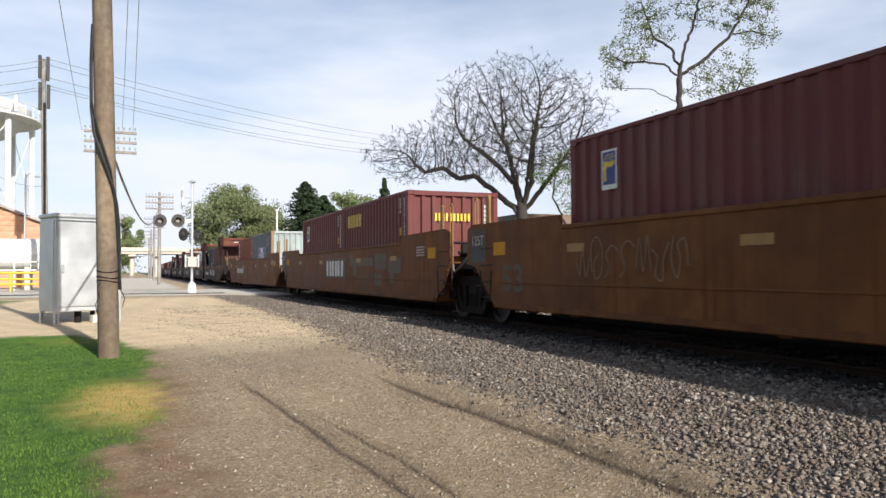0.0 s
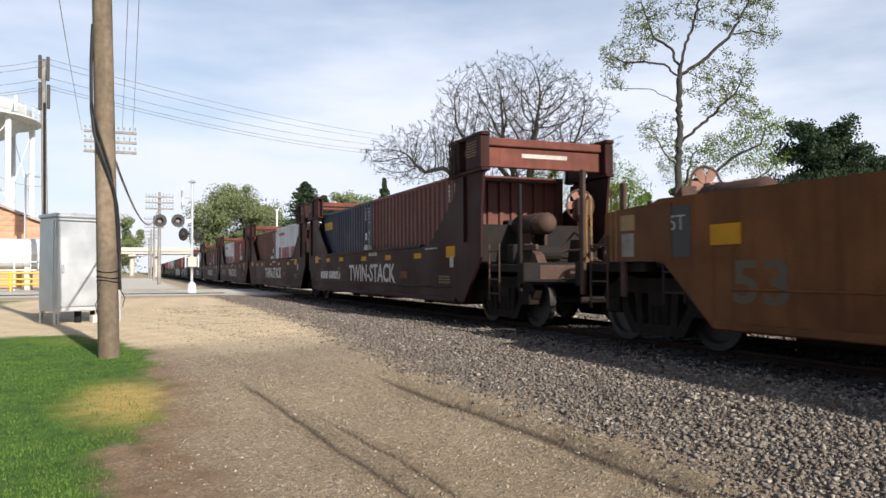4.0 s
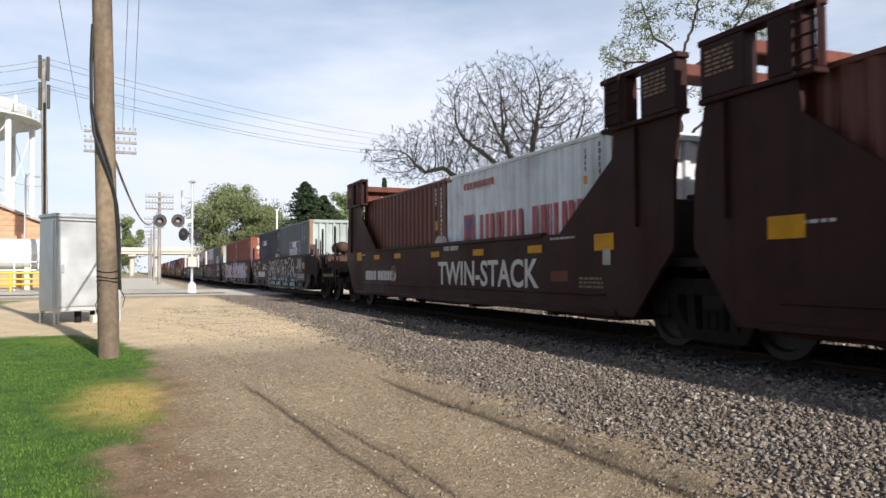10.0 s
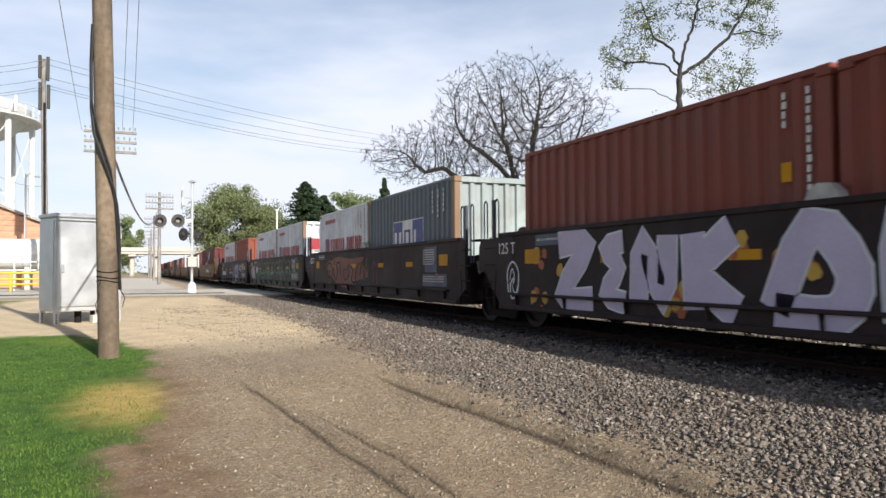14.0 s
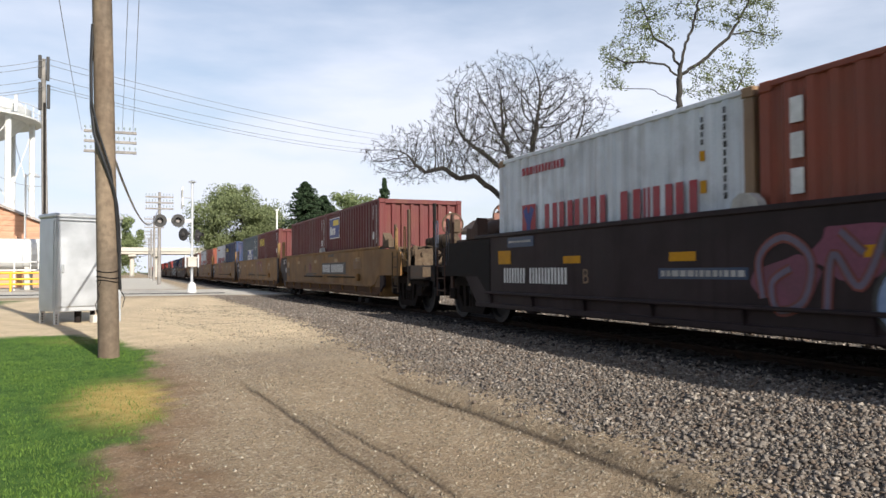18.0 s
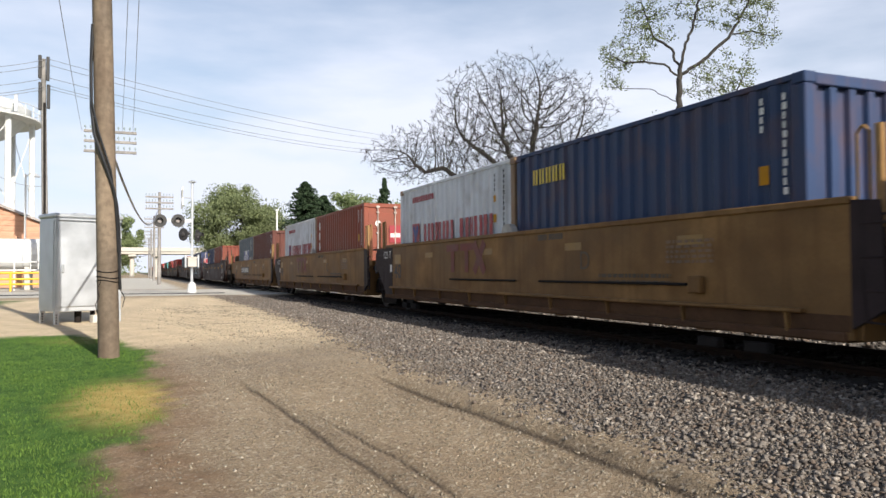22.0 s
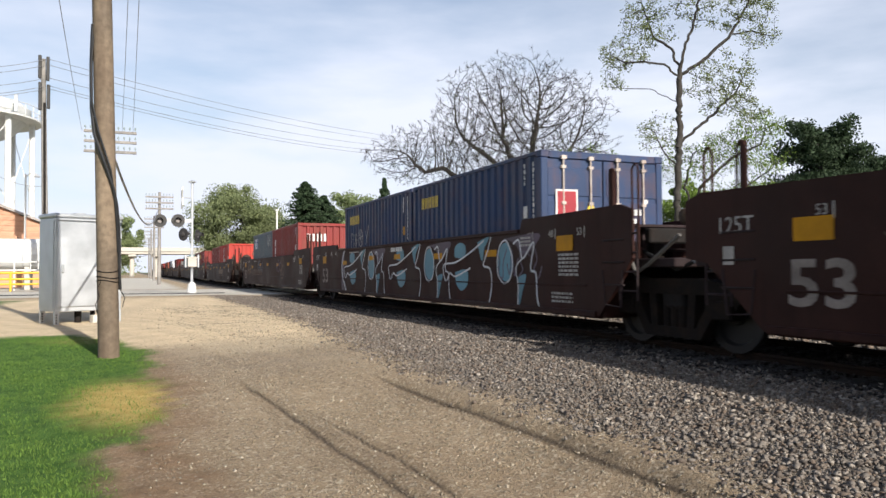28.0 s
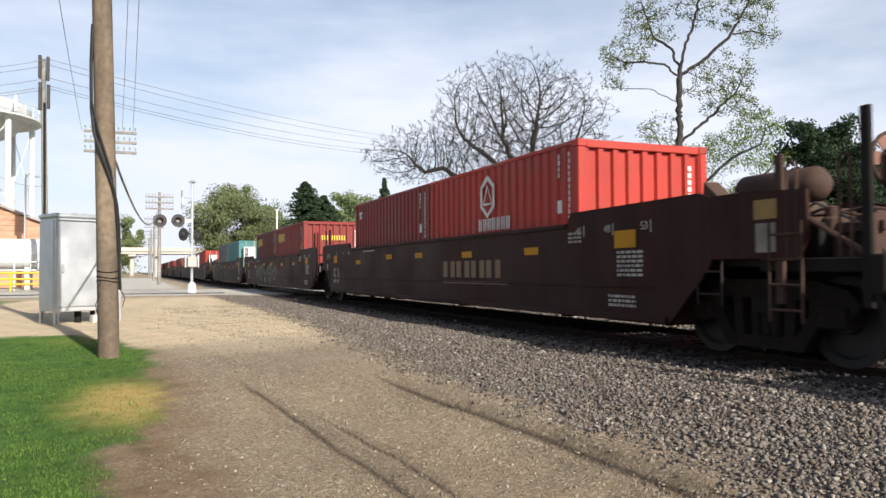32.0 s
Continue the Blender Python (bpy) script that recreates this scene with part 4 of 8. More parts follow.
def unit_template(kind, colour):
    hp, hl, zb, zt = KIND[kind]
    mat = car_paint[colour]
    names = {("long", "ochre"): "well_car", ("tall", "oxide"): "bulkhead_well_car"}
    u = thing(names.get((kind, colour), "well_car"), "", "well car", group="well cars of the train")
    dark = steel_dark if colour in ("black", "plum") else car_paint["black"]
    for s in (-1, 1):
        m = Matrix.Diagonal((-s, 1, 1, 1))   # outer face of the mirrored piece looks outwards
        if kind == "long":
            outline = [(-hl, zb), (hl, zb), (hl + 0.62, 0.86), (hl + 0.8, 1.02), (hp - 0.25, 1.08), (hp - 0.25, 1.2), (hp - 0.25, zt + 0.14), (hp - 0.5, zt + 0.22), (6.15, zt + 0.19), (6.05, zt),
                       (-6.05, zt), (-6.15, zt + 0.19), (-hl - 0.5, zt + 0.22), (-hl - 0.75, zt + 0.14), (-hl - 0.75, 1.1), (-hl - 0.55, 0.85)]
        elif kind == "short":
            outline = [(-hl, zb), (hl - 0.5, zb), (hl - 0.5, zt), (-hl, zt)]
        else:
            outline = [(-hl - 0.32, zb), (hl + 0.3, zb), (hl + 0.74, 0.95), (hl + 0.95, 1.2), (hl + 0.92, 2.05), (hl + 0.74, 2.80), (hl - 0.55, 2.80), (hl - 0.60, 2.45), (hl - 1.95, zt),
                       (-hl + 1.50, zt), (-hl + 0.12, 2.45), (-hl + 0.07, 2.80), (-hl - 1.22, 2.80), (-hl - 1.12, 2.05), (-hl - 1.10, 1.2), (-hl - 0.86, 0.95)]
        part("side_plate", Geo().slab(outline, -OUT, -OUT + 0.05), mat, u, at=m)
        g = Geo().box(-OUT - 0.03, -OUT + 0.10, -hl + (2.0 if kind == "tall" else hl - 6.05 if kind == "long" else 0.0), hl - (2.0 if kind == "tall" else hl - 6.05 if kind == "long" else 0.0), zt - 0.035, zt + 0.035, 0.012)
        part("top_chord", g, mat, u, at=m)
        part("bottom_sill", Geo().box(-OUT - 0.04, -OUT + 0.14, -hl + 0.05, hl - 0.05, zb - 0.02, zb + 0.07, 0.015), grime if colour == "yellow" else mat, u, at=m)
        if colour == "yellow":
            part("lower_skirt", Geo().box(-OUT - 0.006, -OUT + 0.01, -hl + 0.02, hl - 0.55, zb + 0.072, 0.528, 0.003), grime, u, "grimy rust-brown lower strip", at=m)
        if kind == "short":
            part("side_ledge", Geo().box(-OUT - 0.075, -OUT + 0.01, -hl + 0.5, hl - 0.5, 0.53, 0.575, 0.012), mat, u, at=m)
            gus = Geo().slab([(-OUT - 0.07, 0.55), (-OUT, 0.55), (-OUT, 0.28), (-OUT - 0.03, 0.28)], -0.012, 0.012, "XZ").mesh("gusset", mat)
            for k in range(9):
                part("gusset", gus, None, u, at=m @ pose(0, -hl + 0.7 + k * (2 * hl - 1.4) / 8, 0))
            for e in (-1, 1):
                o = [(hl - 0.55, zb), (hl - 0.55, zt - 0.04), (hp - 0.22, zt - 0.05), (hp - 0.12, zt - 0.2), (hp - 0.12, 0.98), (hp - 0.4, 0.9), (hl - 0.1, zb)] if e > 0 else [(-hl, zb + 0.1), (-hl, zt), (-hl - 0.3, zt - 0.02), (-hl - 0.34, 0.6)]
                part("end_bracket", Geo().slab(o, -OUT - 0.006, -OUT + 0.045), car_paint["black"], u, "black painted end bracket", at=m)
        if kind != "long":
            part("container_guide", Geo().slab([(-0.20, zt + 0.03), (0.20, zt + 0.03), (0.16, zt + 0.13), (0.05, zt + 0.19), (-0.08, zt + 0.18), (-0.17, zt + 0.10)], -OUT + 0.0, -OUT + 0.12), mark_dusty, u, "pale steel container guide", at=m)
        if kind == "long":
            part("side_crease", Geo().box(-OUT - 0.016, -OUT + 0.01, -hl + 0.3, hl - 0.3, 0.72, 0.745, 0.006), mat, u, at=m)
        if kind == "tall":
            part("side_crease", Geo().box(-OUT - 0.03, -OUT + 0.01, -hl + 0.3, hl - 0.3, 0.60, 0.635, 0.008), mat, u, at=m)
            for e in (-1, 1):
                sh = 0.5 if e < 0 else 0.0      # the leading head stands further out
                y0, y1 = sorted((e * (hl + sh - 0.80), e * (hl + sh + 0.78)))
                for z0, z1 in ((2.80, 2.86), (3.46, 3.53)):
                    part("head_rail", Geo().box(-OUT - 0.06, -OUT + 0.13, y0, y1, z0, z1, 0.01), mat, u, at=m)
                yo, yi = e * (hl + sh + 0.74), e * (hl + sh - 0.78)
                part("head_box", Geo().box(-OUT - 0.06, -OUT + 0.13, *sorted((yo, yo - e * 0.66)), 2.863, 3.457, 0.01), mat, u, at=m)
                part("head_plate", Geo().box(-OUT - 0.06, -OUT + 0.13, *sorted((yi + e * 0.12, yi + e * 0.56)), 2.863, 3.457, 0.01), mat, u, at=m)
                part("head_post", Geo().box(-OUT + 0.07, -OUT + 0.13, *sorted((yi, yi + e * 0.08)), 2.863, 3.457, 0.01), mat, u, at=m)
                part("rib", Geo().slab([(-OUT - 0.05, 1.5), (-OUT, 1.5), (-OUT, 2.78), (-OUT - 0.05, 2.78)], e * (hl + 0.40), e * (hl + 0.43), "XZ"), mat, u, at=m)
    # well floor and cross members
    part("floor_pan", Geo().box(-OUT + 0.08, OUT - 0.08, -hl + 0.1, -hl + 1.4, 0.27, 0.33, 0.01), mat, u)
    part("floor_pan", Geo().box(-OUT + 0.08, OUT - 0.08, hl - 1.4, hl - 0.1, 0.27, 0.33, 0.01), mat, u)
    part("floor_pan", Geo().box(-OUT + 0.08, OUT - 0.08, -0.9, 0.9, 0.27, 0.33, 0.01), mat, u)
    # added beam, no known part: keeps sunlit far ballast from showing underneath
    if kind == "long" and colour == "ochre":
        part("centre_beam", Geo().box(-0.3, 0.3, -hl + 0.1, hl - 0.1, 0.09, 0.27, 0.02), steel_dark, u)
    for k in range(4):
        y = -hl * 0.7 + k * hl * 1.4 / 3
        part("cross_member", Geo().box(-OUT + 0.06, OUT - 0.06, y - 0.09, y + 0.09, 0.255, 0.325, 0.01), mat, u)
    for e in (-1, 1):
        part("end_wall", Geo().box(-OUT + 0.06, OUT - 0.06, min(e * (hl - 0.02), e * (hl + 0.06)), max(e * (hl - 0.02), e * (hl + 0.06)), 0.3, 1.25, 0.01), mat, u)
        y0, y1 = sorted((e * (hl + 0.05), e * (hp - 0.12)))
        part("end_deck", Geo().box(-1.15, 1.15, y0, y1, 0.98, 1.10, 0.015), dark, u)
        part("centre_sill", Geo().box(-0.28, 0.28, *sorted((e * hl, e * (hp + 0.05))), 0.72, 0.99, 0.02), dark, u)
        if kind == "tall":
            part("bulkhead_beam", Geo().box(-OUT + 0.13, OUT - 0.13, *sorted((e * (hl + 0.24 + 0.5 * (e < 0)), e * (hl + 0.62 + 0.5 * (e < 0)))), 3.29, 3.45, 0.02), car_paint["beam"], u, "rust-red cross beam")
            for s in (-1, 1):
                part("bulkhead_post", Geo().box(s * (OUT - 0.2) - 0.11, s * (OUT - 0.2) + 0.11, *sorted((e * (hl + 0.2), e * (hl + 0.5))), 1.0, 2.7, 0.02), mat, u)
            part("end_gate", Geo().box(-OUT + 0.07, OUT - 0.07, *sorted((e * (hl + 0.66), e * (hl + 0.74))), 1.11, 1.84, 0.015), steel_dark, u)
            part("ladder", ladder_geo(0.7, 0.3, 5), mat, u, at=pose(-OUT - 0.09, e * (hl - 0.72 + 0.74 * (e < 0)) - 0.15, 2.82))
            for k, x in enumerate((-0.9, -0.45, 0.1, 0.6)):
                part("valve_box", Geo().box(x - 0.12, x + 0.12, *sorted((e * (hl + 0.35), e * (hl + 0.6))), 1.10, 1.70 + 0.12 * ((k * 2) % 3), 0.02), steel_dark, u)
        else:
            for s in (-1, 1):
                part("ladder", ladder_geo(1.0, 0.38, 4), dark, u, at=pose(s * (OUT - 0.02), e * (hp - 0.75) - 0.19, 0.55))
            part("walk_grating", Geo().box(-1.2, 1.2, *sorted((e * (hl + 0.15), e * (hl + 0.55))), 1.52, 1.56, 0.008), dark, u)
            for x in (-0.9, 0.9):
                part("bracket", Geo().box(x - 0.04, x + 0.04, *sorted((e * (hl + 0.3), e * (hl + 0.38))), 1.10, 1.52, 0.01), dark, u)
        if kind != "tall":
            for k, x in enumerate((-1.05, -0.7, -0.2, 0.35, 0.8)):
                part("valve_box", Geo().box(x - 0.10, x + 0.10, *sorted((e * (hl + 0.20), e * (hl + 0.42))), 1.10, 1.26 + 0.07 * ((k * 2) % 3), 0.02), steel_dark if k % 2 else mat, u)
            rail_mat = yellow_rail if colour in ("yellow", "ochre") else rail_blue if colour in ("black", "plum") else mat
            low, high = (1.1, 1.12) if kind == "short" else (1.1, 1.22)
            for a in (0.12, 0.58) if kind == "short" else (0.3, 0.8):
                part("handrail", handrail_geo(high, 0.13), rail_mat, u, at=pose(-OUT + 0.03, e * (hl + a) - 0.065, low))
            part("handrail_post", Geo().box(-OUT + 0.01, -OUT + 0.07, *sorted((e * (hl + 0.24), e * (hl + 0.31))), 0.62, low + high, 0.008), rail_mat, u)
            part("stirrup_step", Geo().tube([(-OUT, e * (hl + 0.1), 0.95), (-OUT, e * (hl + 0.16), 0.48), (-OUT, e * (hl + 0.5), 0.46), (-OUT, e * (hl + 0.56), 0.95)], 0.016, 6), dark, u)
            for k in range(3):
                part("step_rung", Geo().tube([(-OUT, e * (hl + 0.1), 0.75 + 0.3 * k), (-OUT, e * (hl + 0.58), 0.75 + 0.3 * k)], 0.014, 6), dark, u)
            part("cross_beam", Geo().box(-1.1, 1.1, *sorted((e * (hl + 0.62), e * (hl + 0.74))), 1.30, 1.50, 0.02), steel_dark, u)
            part("air_tank", Geo().lathe([(0.03, -0.5), (0.1, -0.47), (0.13, -0.4), (0.13, 0.4), (0.1, 0.47), (0.03, 0.5)], (0.25, e * (hl + 0.34), 1.70), "X", 14), steel_rusty, u, smooth=True)
            part("coupled_hose", Geo().tube([(-1.2, e * (hl + 0.45), 1.12), (-1.24, e * (hl + 0.62), 0.9), (-1.2, e * (hl + 0.82), 1.02), (-1.12, e * (hp - 0.05), 1.38)], 0.026, 7), hose_grey, u, "worn grey air hose")
        part("brake_hose", Geo().tube([(-0.9, e * (hl + 0.1), 1.35), (-0.95, e * (hl + 0.4), 1.2), (-1.0, e * (hp - 0.25), 0.95), (-0.95, e * hp, 1.05)], 0.028, 7), cable_black, u)
        for x in (-0.55, 0.3):
            part("air_pipe", Geo().tube([(x, e * hl, 1.2), (x, e * (hl + 0.5), 1.22), (x + 0.15, e * (hp - 0.1), 1.18)], 0.022, 6), dark, u)
    add_truck(u, -hp + {"short": -0.28, "long": 0.3, "tall": 0.0}[kind])
    return u


def car_end(u, kind, e, mat, posts=True):
    """What a unit carries at the outer end of its car: a coupler, a brake gear and handrails."""
    hp = KIND[kind][0]
    y = lambda a: e * (hp + a)
    for o in [o for o in u.children if o.name.startswith(("handrail", "stirrup_step", "step_rung", "coupled_hose"))]:      # only joints inside a car have these
        if e * (o.matrix_basis @ Vector(o.bound_box[0])).y > 0:
            bpy.data.objects.remove(o)
    paint_side, mat = mat, steel_rusty if mat is car_paint["yellow"] else gear_brown
    part("end_platform", Geo().box(-1.3, 1.3, *sorted((y(-0.1), y(1.35))), 0.92, 1.06, 0.015), steel_dark, u)
    for sx in (-1, 1):
        if kind == "short":
            o = [(6.1, 0.45), (6.62, 0.84), (hp + 0.72, 0.84), (hp + 0.72, 1.40), (hp + 0.3, 1.50), (6.1, 1.53)]
        elif kind == "long":
            o = [(9.0, 1.06), (hp + 0.5, 1.06), (hp + 0.62, 1.3), (hp + 0.6, 1.72), (hp - 0.1, 1.76), (9.0, 1.76)]
        else:
            continue
        part("end_side_panel", Geo().slab([(e * a, b) for a, b in o], -OUT - 0.012, -OUT + 0.03), paint_side, u, at=Matrix.Diagonal((-sx, 1, 1, 1)))
    if kind == "long":
        part("reflector", mark_mesh("reflector", 0.3, 0.2, dull_reflector), None, u, "yellow reflector plate", at=on_side(y(0.1) + 0.15, 1.46, SIDE + 0.012))
        part("notice_plate", mark_mesh("notice_plate", 0.26, 0.3, mark_worn), None, u, "worn pale notice plate", at=on_side(y(0.1) + 0.13, 1.12, SIDE + 0.012))
    part("end_sill", Geo().box(-1.4, 1.4, *sorted((y(1.25), y(1.40))), 0.72, 1.08, 0.015), steel_dark, u)
    g = Geo().box(-0.12, 0.12, *sorted((y(1.3), y(1.95))), 0.72, 0.94, 0.03)
    g.box(-0.22, 0.2, *sorted((y(1.85), y(2.18))), 0.70, 0.98, 0.06)
    part("coupler", g, steel_dark, u, "rusty knuckle coupler")
    yellow = paint_side in (car_paint["yellow"], car_paint["ochre"])
    tank_y, tank_z, wheel_y = (0.75, 1.66, 0.42) if kind == "short" and yellow else (-0.6, 1.88, 0.35) if kind == "long" else (0.05, 1.80, 0.78)
    part("air_reservoir", Geo().lathe([(0.05, -0.62), (0.14, -0.58), (0.20, -0.5), (0.20, 0.5), (0.14, 0.58), (0.05, 0.62)], (-0.25 if yellow else -0.45, y(tank_y), tank_z), "Y", 20), mat, u, smooth=True)
    for x in (-0.60, -0.30):
        part("reservoir_stand", Geo().box(x - 0.03, x + 0.03, *sorted((y(tank_y - 0.2), y(tank_y + 0.2))), 1.06, tank_z - 0.16, 0.01), mat, u)
    part("reservoir_strap", Geo().tube([((-0.25 if yellow else -0.45) + 0.21 * math.cos(a * 0.5236), y(tank_y + 0.25), tank_z + 0.21 * math.sin(a * 0.5236)) for a in range(13)], 0.012, 5), steel_dark, u)
    if kind != "tall":
        part("gear_plate", Geo().slab([(-1.15, 1.06), (1.1, 1.06), (1.1, 1.3), (0.5, 1.42), (-0.35, 1.3), (-0.6, 1.5), (-1.15, 1.46)], y(1.0), y(1.04), "XZ"), mat, u)
        part("gear_plate", Geo().slab([(-1.2, 1.06), (0.9, 1.06), (0.9, 1.44), (0.1, 1.62), (-0.9, 1.56), (-1.2, 1.3)], y(0.12), y(0.17), "XZ"), mat, u)
        part("corner_bracket", Geo().slab([(y(-0.9), 1.55), (y(-0.35), 1.55), (y(-0.4), 1.78), (y(-0.62), 1.74), (y(-0.86), 1.95)], -1.34, -1.12), mat, u)
        part("cross_walk", Geo().box(-1.35, 1.3, *sorted((y(-0.34), y(0.1))), 1.50, 1.56, 0.01), mat, u)
        for x in (-1.2, -0.7, 0.2, 0.8):
            part("walk_bracket", Geo().slab([(y(-0.3), 1.08), (y(-0.2), 1.08), (y(0.08), 1.5), (y(-0.34), 1.5)], x - 0.02, x + 0.02), mat, u)
        for k, x in enumerate((-0.95, -0.66, 0.55)):
            part("control_valve", Geo().lathe([(0.02, 0), (0.1, 0.02), (0.1, 0.14), (0.07, 0.17), (0.07, 0.26), (0.02, 0.28)], (x, y(0.5 + 0.12 * k), 1.30), n=10), steel_dark if k else mat, u)
        for k in range(3):
            part("air_line", Geo().tube([(-1.1 + 0.1 * k, y(0.0), 1.35 + 0.08 * k), (-1.0 + 0.1 * k, y(0.35), 1.62 - 0.06 * k), (-0.7, y(0.7), 1.36 + 0.1 * k), (-0.2, y(1.1), 1.24 + 0.1 * k)], 0.016, 6), mat if k else cable_black, u)
    wy = y(wheel_y)
    part("brake_wheel", Geo().tube([(0.1 + 0.28 * math.cos(a / 20 * 6.2832), wy, 2.12 + 0.28 * math.sin(a / 20 * 6.2832)) for a in range(21)], 0.022, 6), mat, u)
    dish = Geo()
    for k in range(6):
        a = k / 6 * 6.2832
        dish.slab([(0.1 + r * math.cos(a + d), 2.12 + r * math.sin(a + d)) for r, d in ((0.0, 0.0), (0.15, -0.45), (0.27, -0.28), (0.27, 0.28), (0.15, 0.45))], wy - 0.008, wy + 0.008, "XZ")
    part("wheel_dish", dish, wheel_pink, u, "faded red brake wheel dish")
    part("wheel_hub", Geo().cyl((0.1, wy - 0.05, 2.12), (0.1, wy + 0.05, 2.12), 0.05, n=10), steel_dark, u)
    part("brake_stand", Geo().box(0.03, 0.17, *sorted((y(wheel_y + 0.05), y(wheel_y + 0.13))), 1.06, 2.15, 0.02).box(-0.04, 0.24, *sorted((y(wheel_y + 0.03), y(wheel_y + 0.19))), 1.9, 2.24, 0.03), mat, u)
    part("brake_cylinder", Geo().cyl((-0.95, y(0.75), 1.25), (-0.35, y(0.75), 1.25), 0.14, n=14), steel_dark, u)
    part("brake_lever", Geo().box(-1.0, -0.94, *sorted((y(0.25), y(1.1))), 1.30, 1.40, 0.01), mat, u)
    bare = kind == "tall"
    if bare:
        hy = KIND[kind][1] + 0.5 + 0.5 * (e < 0)
        part("end_header", Geo().box(-OUT + 0.13, OUT - 0.13, *sorted((e * (hy - 0.06), e * (hy + 0.06))), 2.90, 3.28, 0.015), car_paint["beam"], u, "rust-red header plate")
        part("header_print", mark_mesh("header_print", 1.0, 0.08, mark_dusty), None, u, "line of pale print", at=on_front(-0.5, 3.1, e * hy - 0.065))
    for x, a, h in ((-1.37, 1.22, 1.45), (1.30, 1.22, 1.25)) if bare else ((-1.37, 0.25, 1.15), (-1.37, 1.22, 1.45), (1.30, 0.25, 1.0), (1.30, 1.22, 1.25)):
        part("stanchion", Geo().box(x - 0.025, x + 0.025, *sorted((y(a - 0.05), y(a + 0.05))), 0.60, 0.95 + h, 0.008), steel_dark if x < 0 and a > 1 and not yellow else mat, u)
    if not bare:
        for x in (-1.37, 1.30):
            part("diagonal_brace", Geo().tube([(x, y(0.3), 1.6), (x, y(1.18), 1.1)], 0.028, 6), mat, u)
        for a, z in ((0.42, 1.06), (1.02, 1.06)):
            part("handrail", handrail_geo(0.95, 0.12), yellow_rail if yellow else rail_blue if paint_side in (steel_dark, ) else mat, u, at=pose(-1.40, y(a) - 0.06, z))
    # slack adjuster, levers and piping on the deck
    for k, (x, a, z) in enumerate(((-0.85, 0.35, 1.16), (-0.5, 0.72, 1.2), (-0.15, 0.42, 1.3), (0.35, 0.62, 1.22), (0.7, 0.3, 1.35))):
        part("brake_rod", Geo().tube([(x, y(a), z), (x + 0.22, y(a + 0.22), z + 0.24 * ((k % 3) - 0.6)), (x + 0.34, y(a + 0.5), z + 0.1)], 0.022, 6), mat, u)
    part("deck_casting", Geo().slab([(e * (hp + 0.1), 1.06), (e * (hp + 1.1), 1.06), (e * (hp + 1.0), 1.22), (e * (hp + 0.6), 1.42), (e * (hp + 0.25), 1.36)], -0.95, -0.78), mat, u)
    part("deck_casting", Geo().slab([(e * (hp + 0.15), 1.06), (e * (hp + 0.8), 1.06), (e * (hp + 0.62), 1.5), (e * (hp + 0.3), 1.52)], 0.2, 0.3), mat, u)
    part("sill_face", Geo().box(-1.1, 1.05, *sorted((y(1.402), y(1.415))), 0.80, 1.04, 0.004), mat, u)
    part("ladder", ladder_geo(1.0, 0.40, 4), mat, u, at=pose(-1.42, y(0.55), 0.42))
    for x in (-1.0, -0.55, 0.45, 0.9):
        part("valve_box", Geo().box(x - 0.11, x + 0.11, *sorted((y(0.35 + 0.1 * x), y(0.60 + 0.1 * x))), 1.06, 1.32 + 0.1 * abs(x), 0.02), steel_dark, u)
    part("brake_hose", Geo().tube([(0.3, y(1.4), 0.9), (0.35, y(1.75), 0.62), (0.25, y(2.0), 0.55)], 0.03, 7), cable_black, u)
    part("uncoupling_lever", Geo().tube([(-1.4, y(1.46), 0.78), (-0.5, y(1.5), 0.80), (-0.2, y(1.7), 0.85)], 0.014, 6), steel_dark, u)


lavender = material("lavender_spray", (0.40, 0.345, 0.45), 0.6, 0, 0.06, 30, 0.1, 1.5, 0.02)
spray_white = material("white_spray", (0.52, 0.53, 0.55), 0.6, 0, 0.08, 30, 0.12, 1.5, 0.02)
spray_cyan = material("cyan_spray", (0.095, 0.22, 0.28), 0.6, 0, 0.1, 20, 0.2, 1.5, 0.02)
spray_green = material("green_spray", (0.07, 0.22, 0.13), 0.6, 0, 0.1, 30, 0.2, 1.5, 0.02)
spray_ice = material("ice_blue_spray", (0.19, 0.245, 0.36), 0.6, 0, 0.08, 20, 0.25, 1.2, 0.02, second=(0.06, 0.16, 0.32), second_amount=0.5)
spray_pink = material("pink_spray", (0.13, 0.035, 0.06), 0.6, 0, 0.1, 20, 0.25, 1.5, 0.02)
spray_purple = material("purple_spray", (0.10, 0.08, 0.115), 0.6, 0, 0.1, 20, 0.25, 1.5, 0.02)
panel_blue = material("blue_panel_paint", (0.016, 0.034, 0.075), 0.5, 0, 0.06, 30, 0.12, 2, 0.02)
mark_tan = material("tan_ghost_paint", (0.15, 0.092, 0.052), 0.6, 0, 0.1, 30, 0.3, 2, 0.02)
mark_brown_red = material("faded_red_paint", (0.13, 0.03, 0.022), 0.6, 0, 0.1, 30, 0.25, 2, 0.02)
mark_dark_patch = material("dark_patch_paint", (0.075, 0.055, 0.035), 0.65, 0, 0.1, 30, 0.25, 2, 0.02)
mark_grey_blue = material("faded_blue_paint", (0.10, 0.125, 0.16), 0.6, 0, 0.1, 30, 0.2, 2, 0.02)

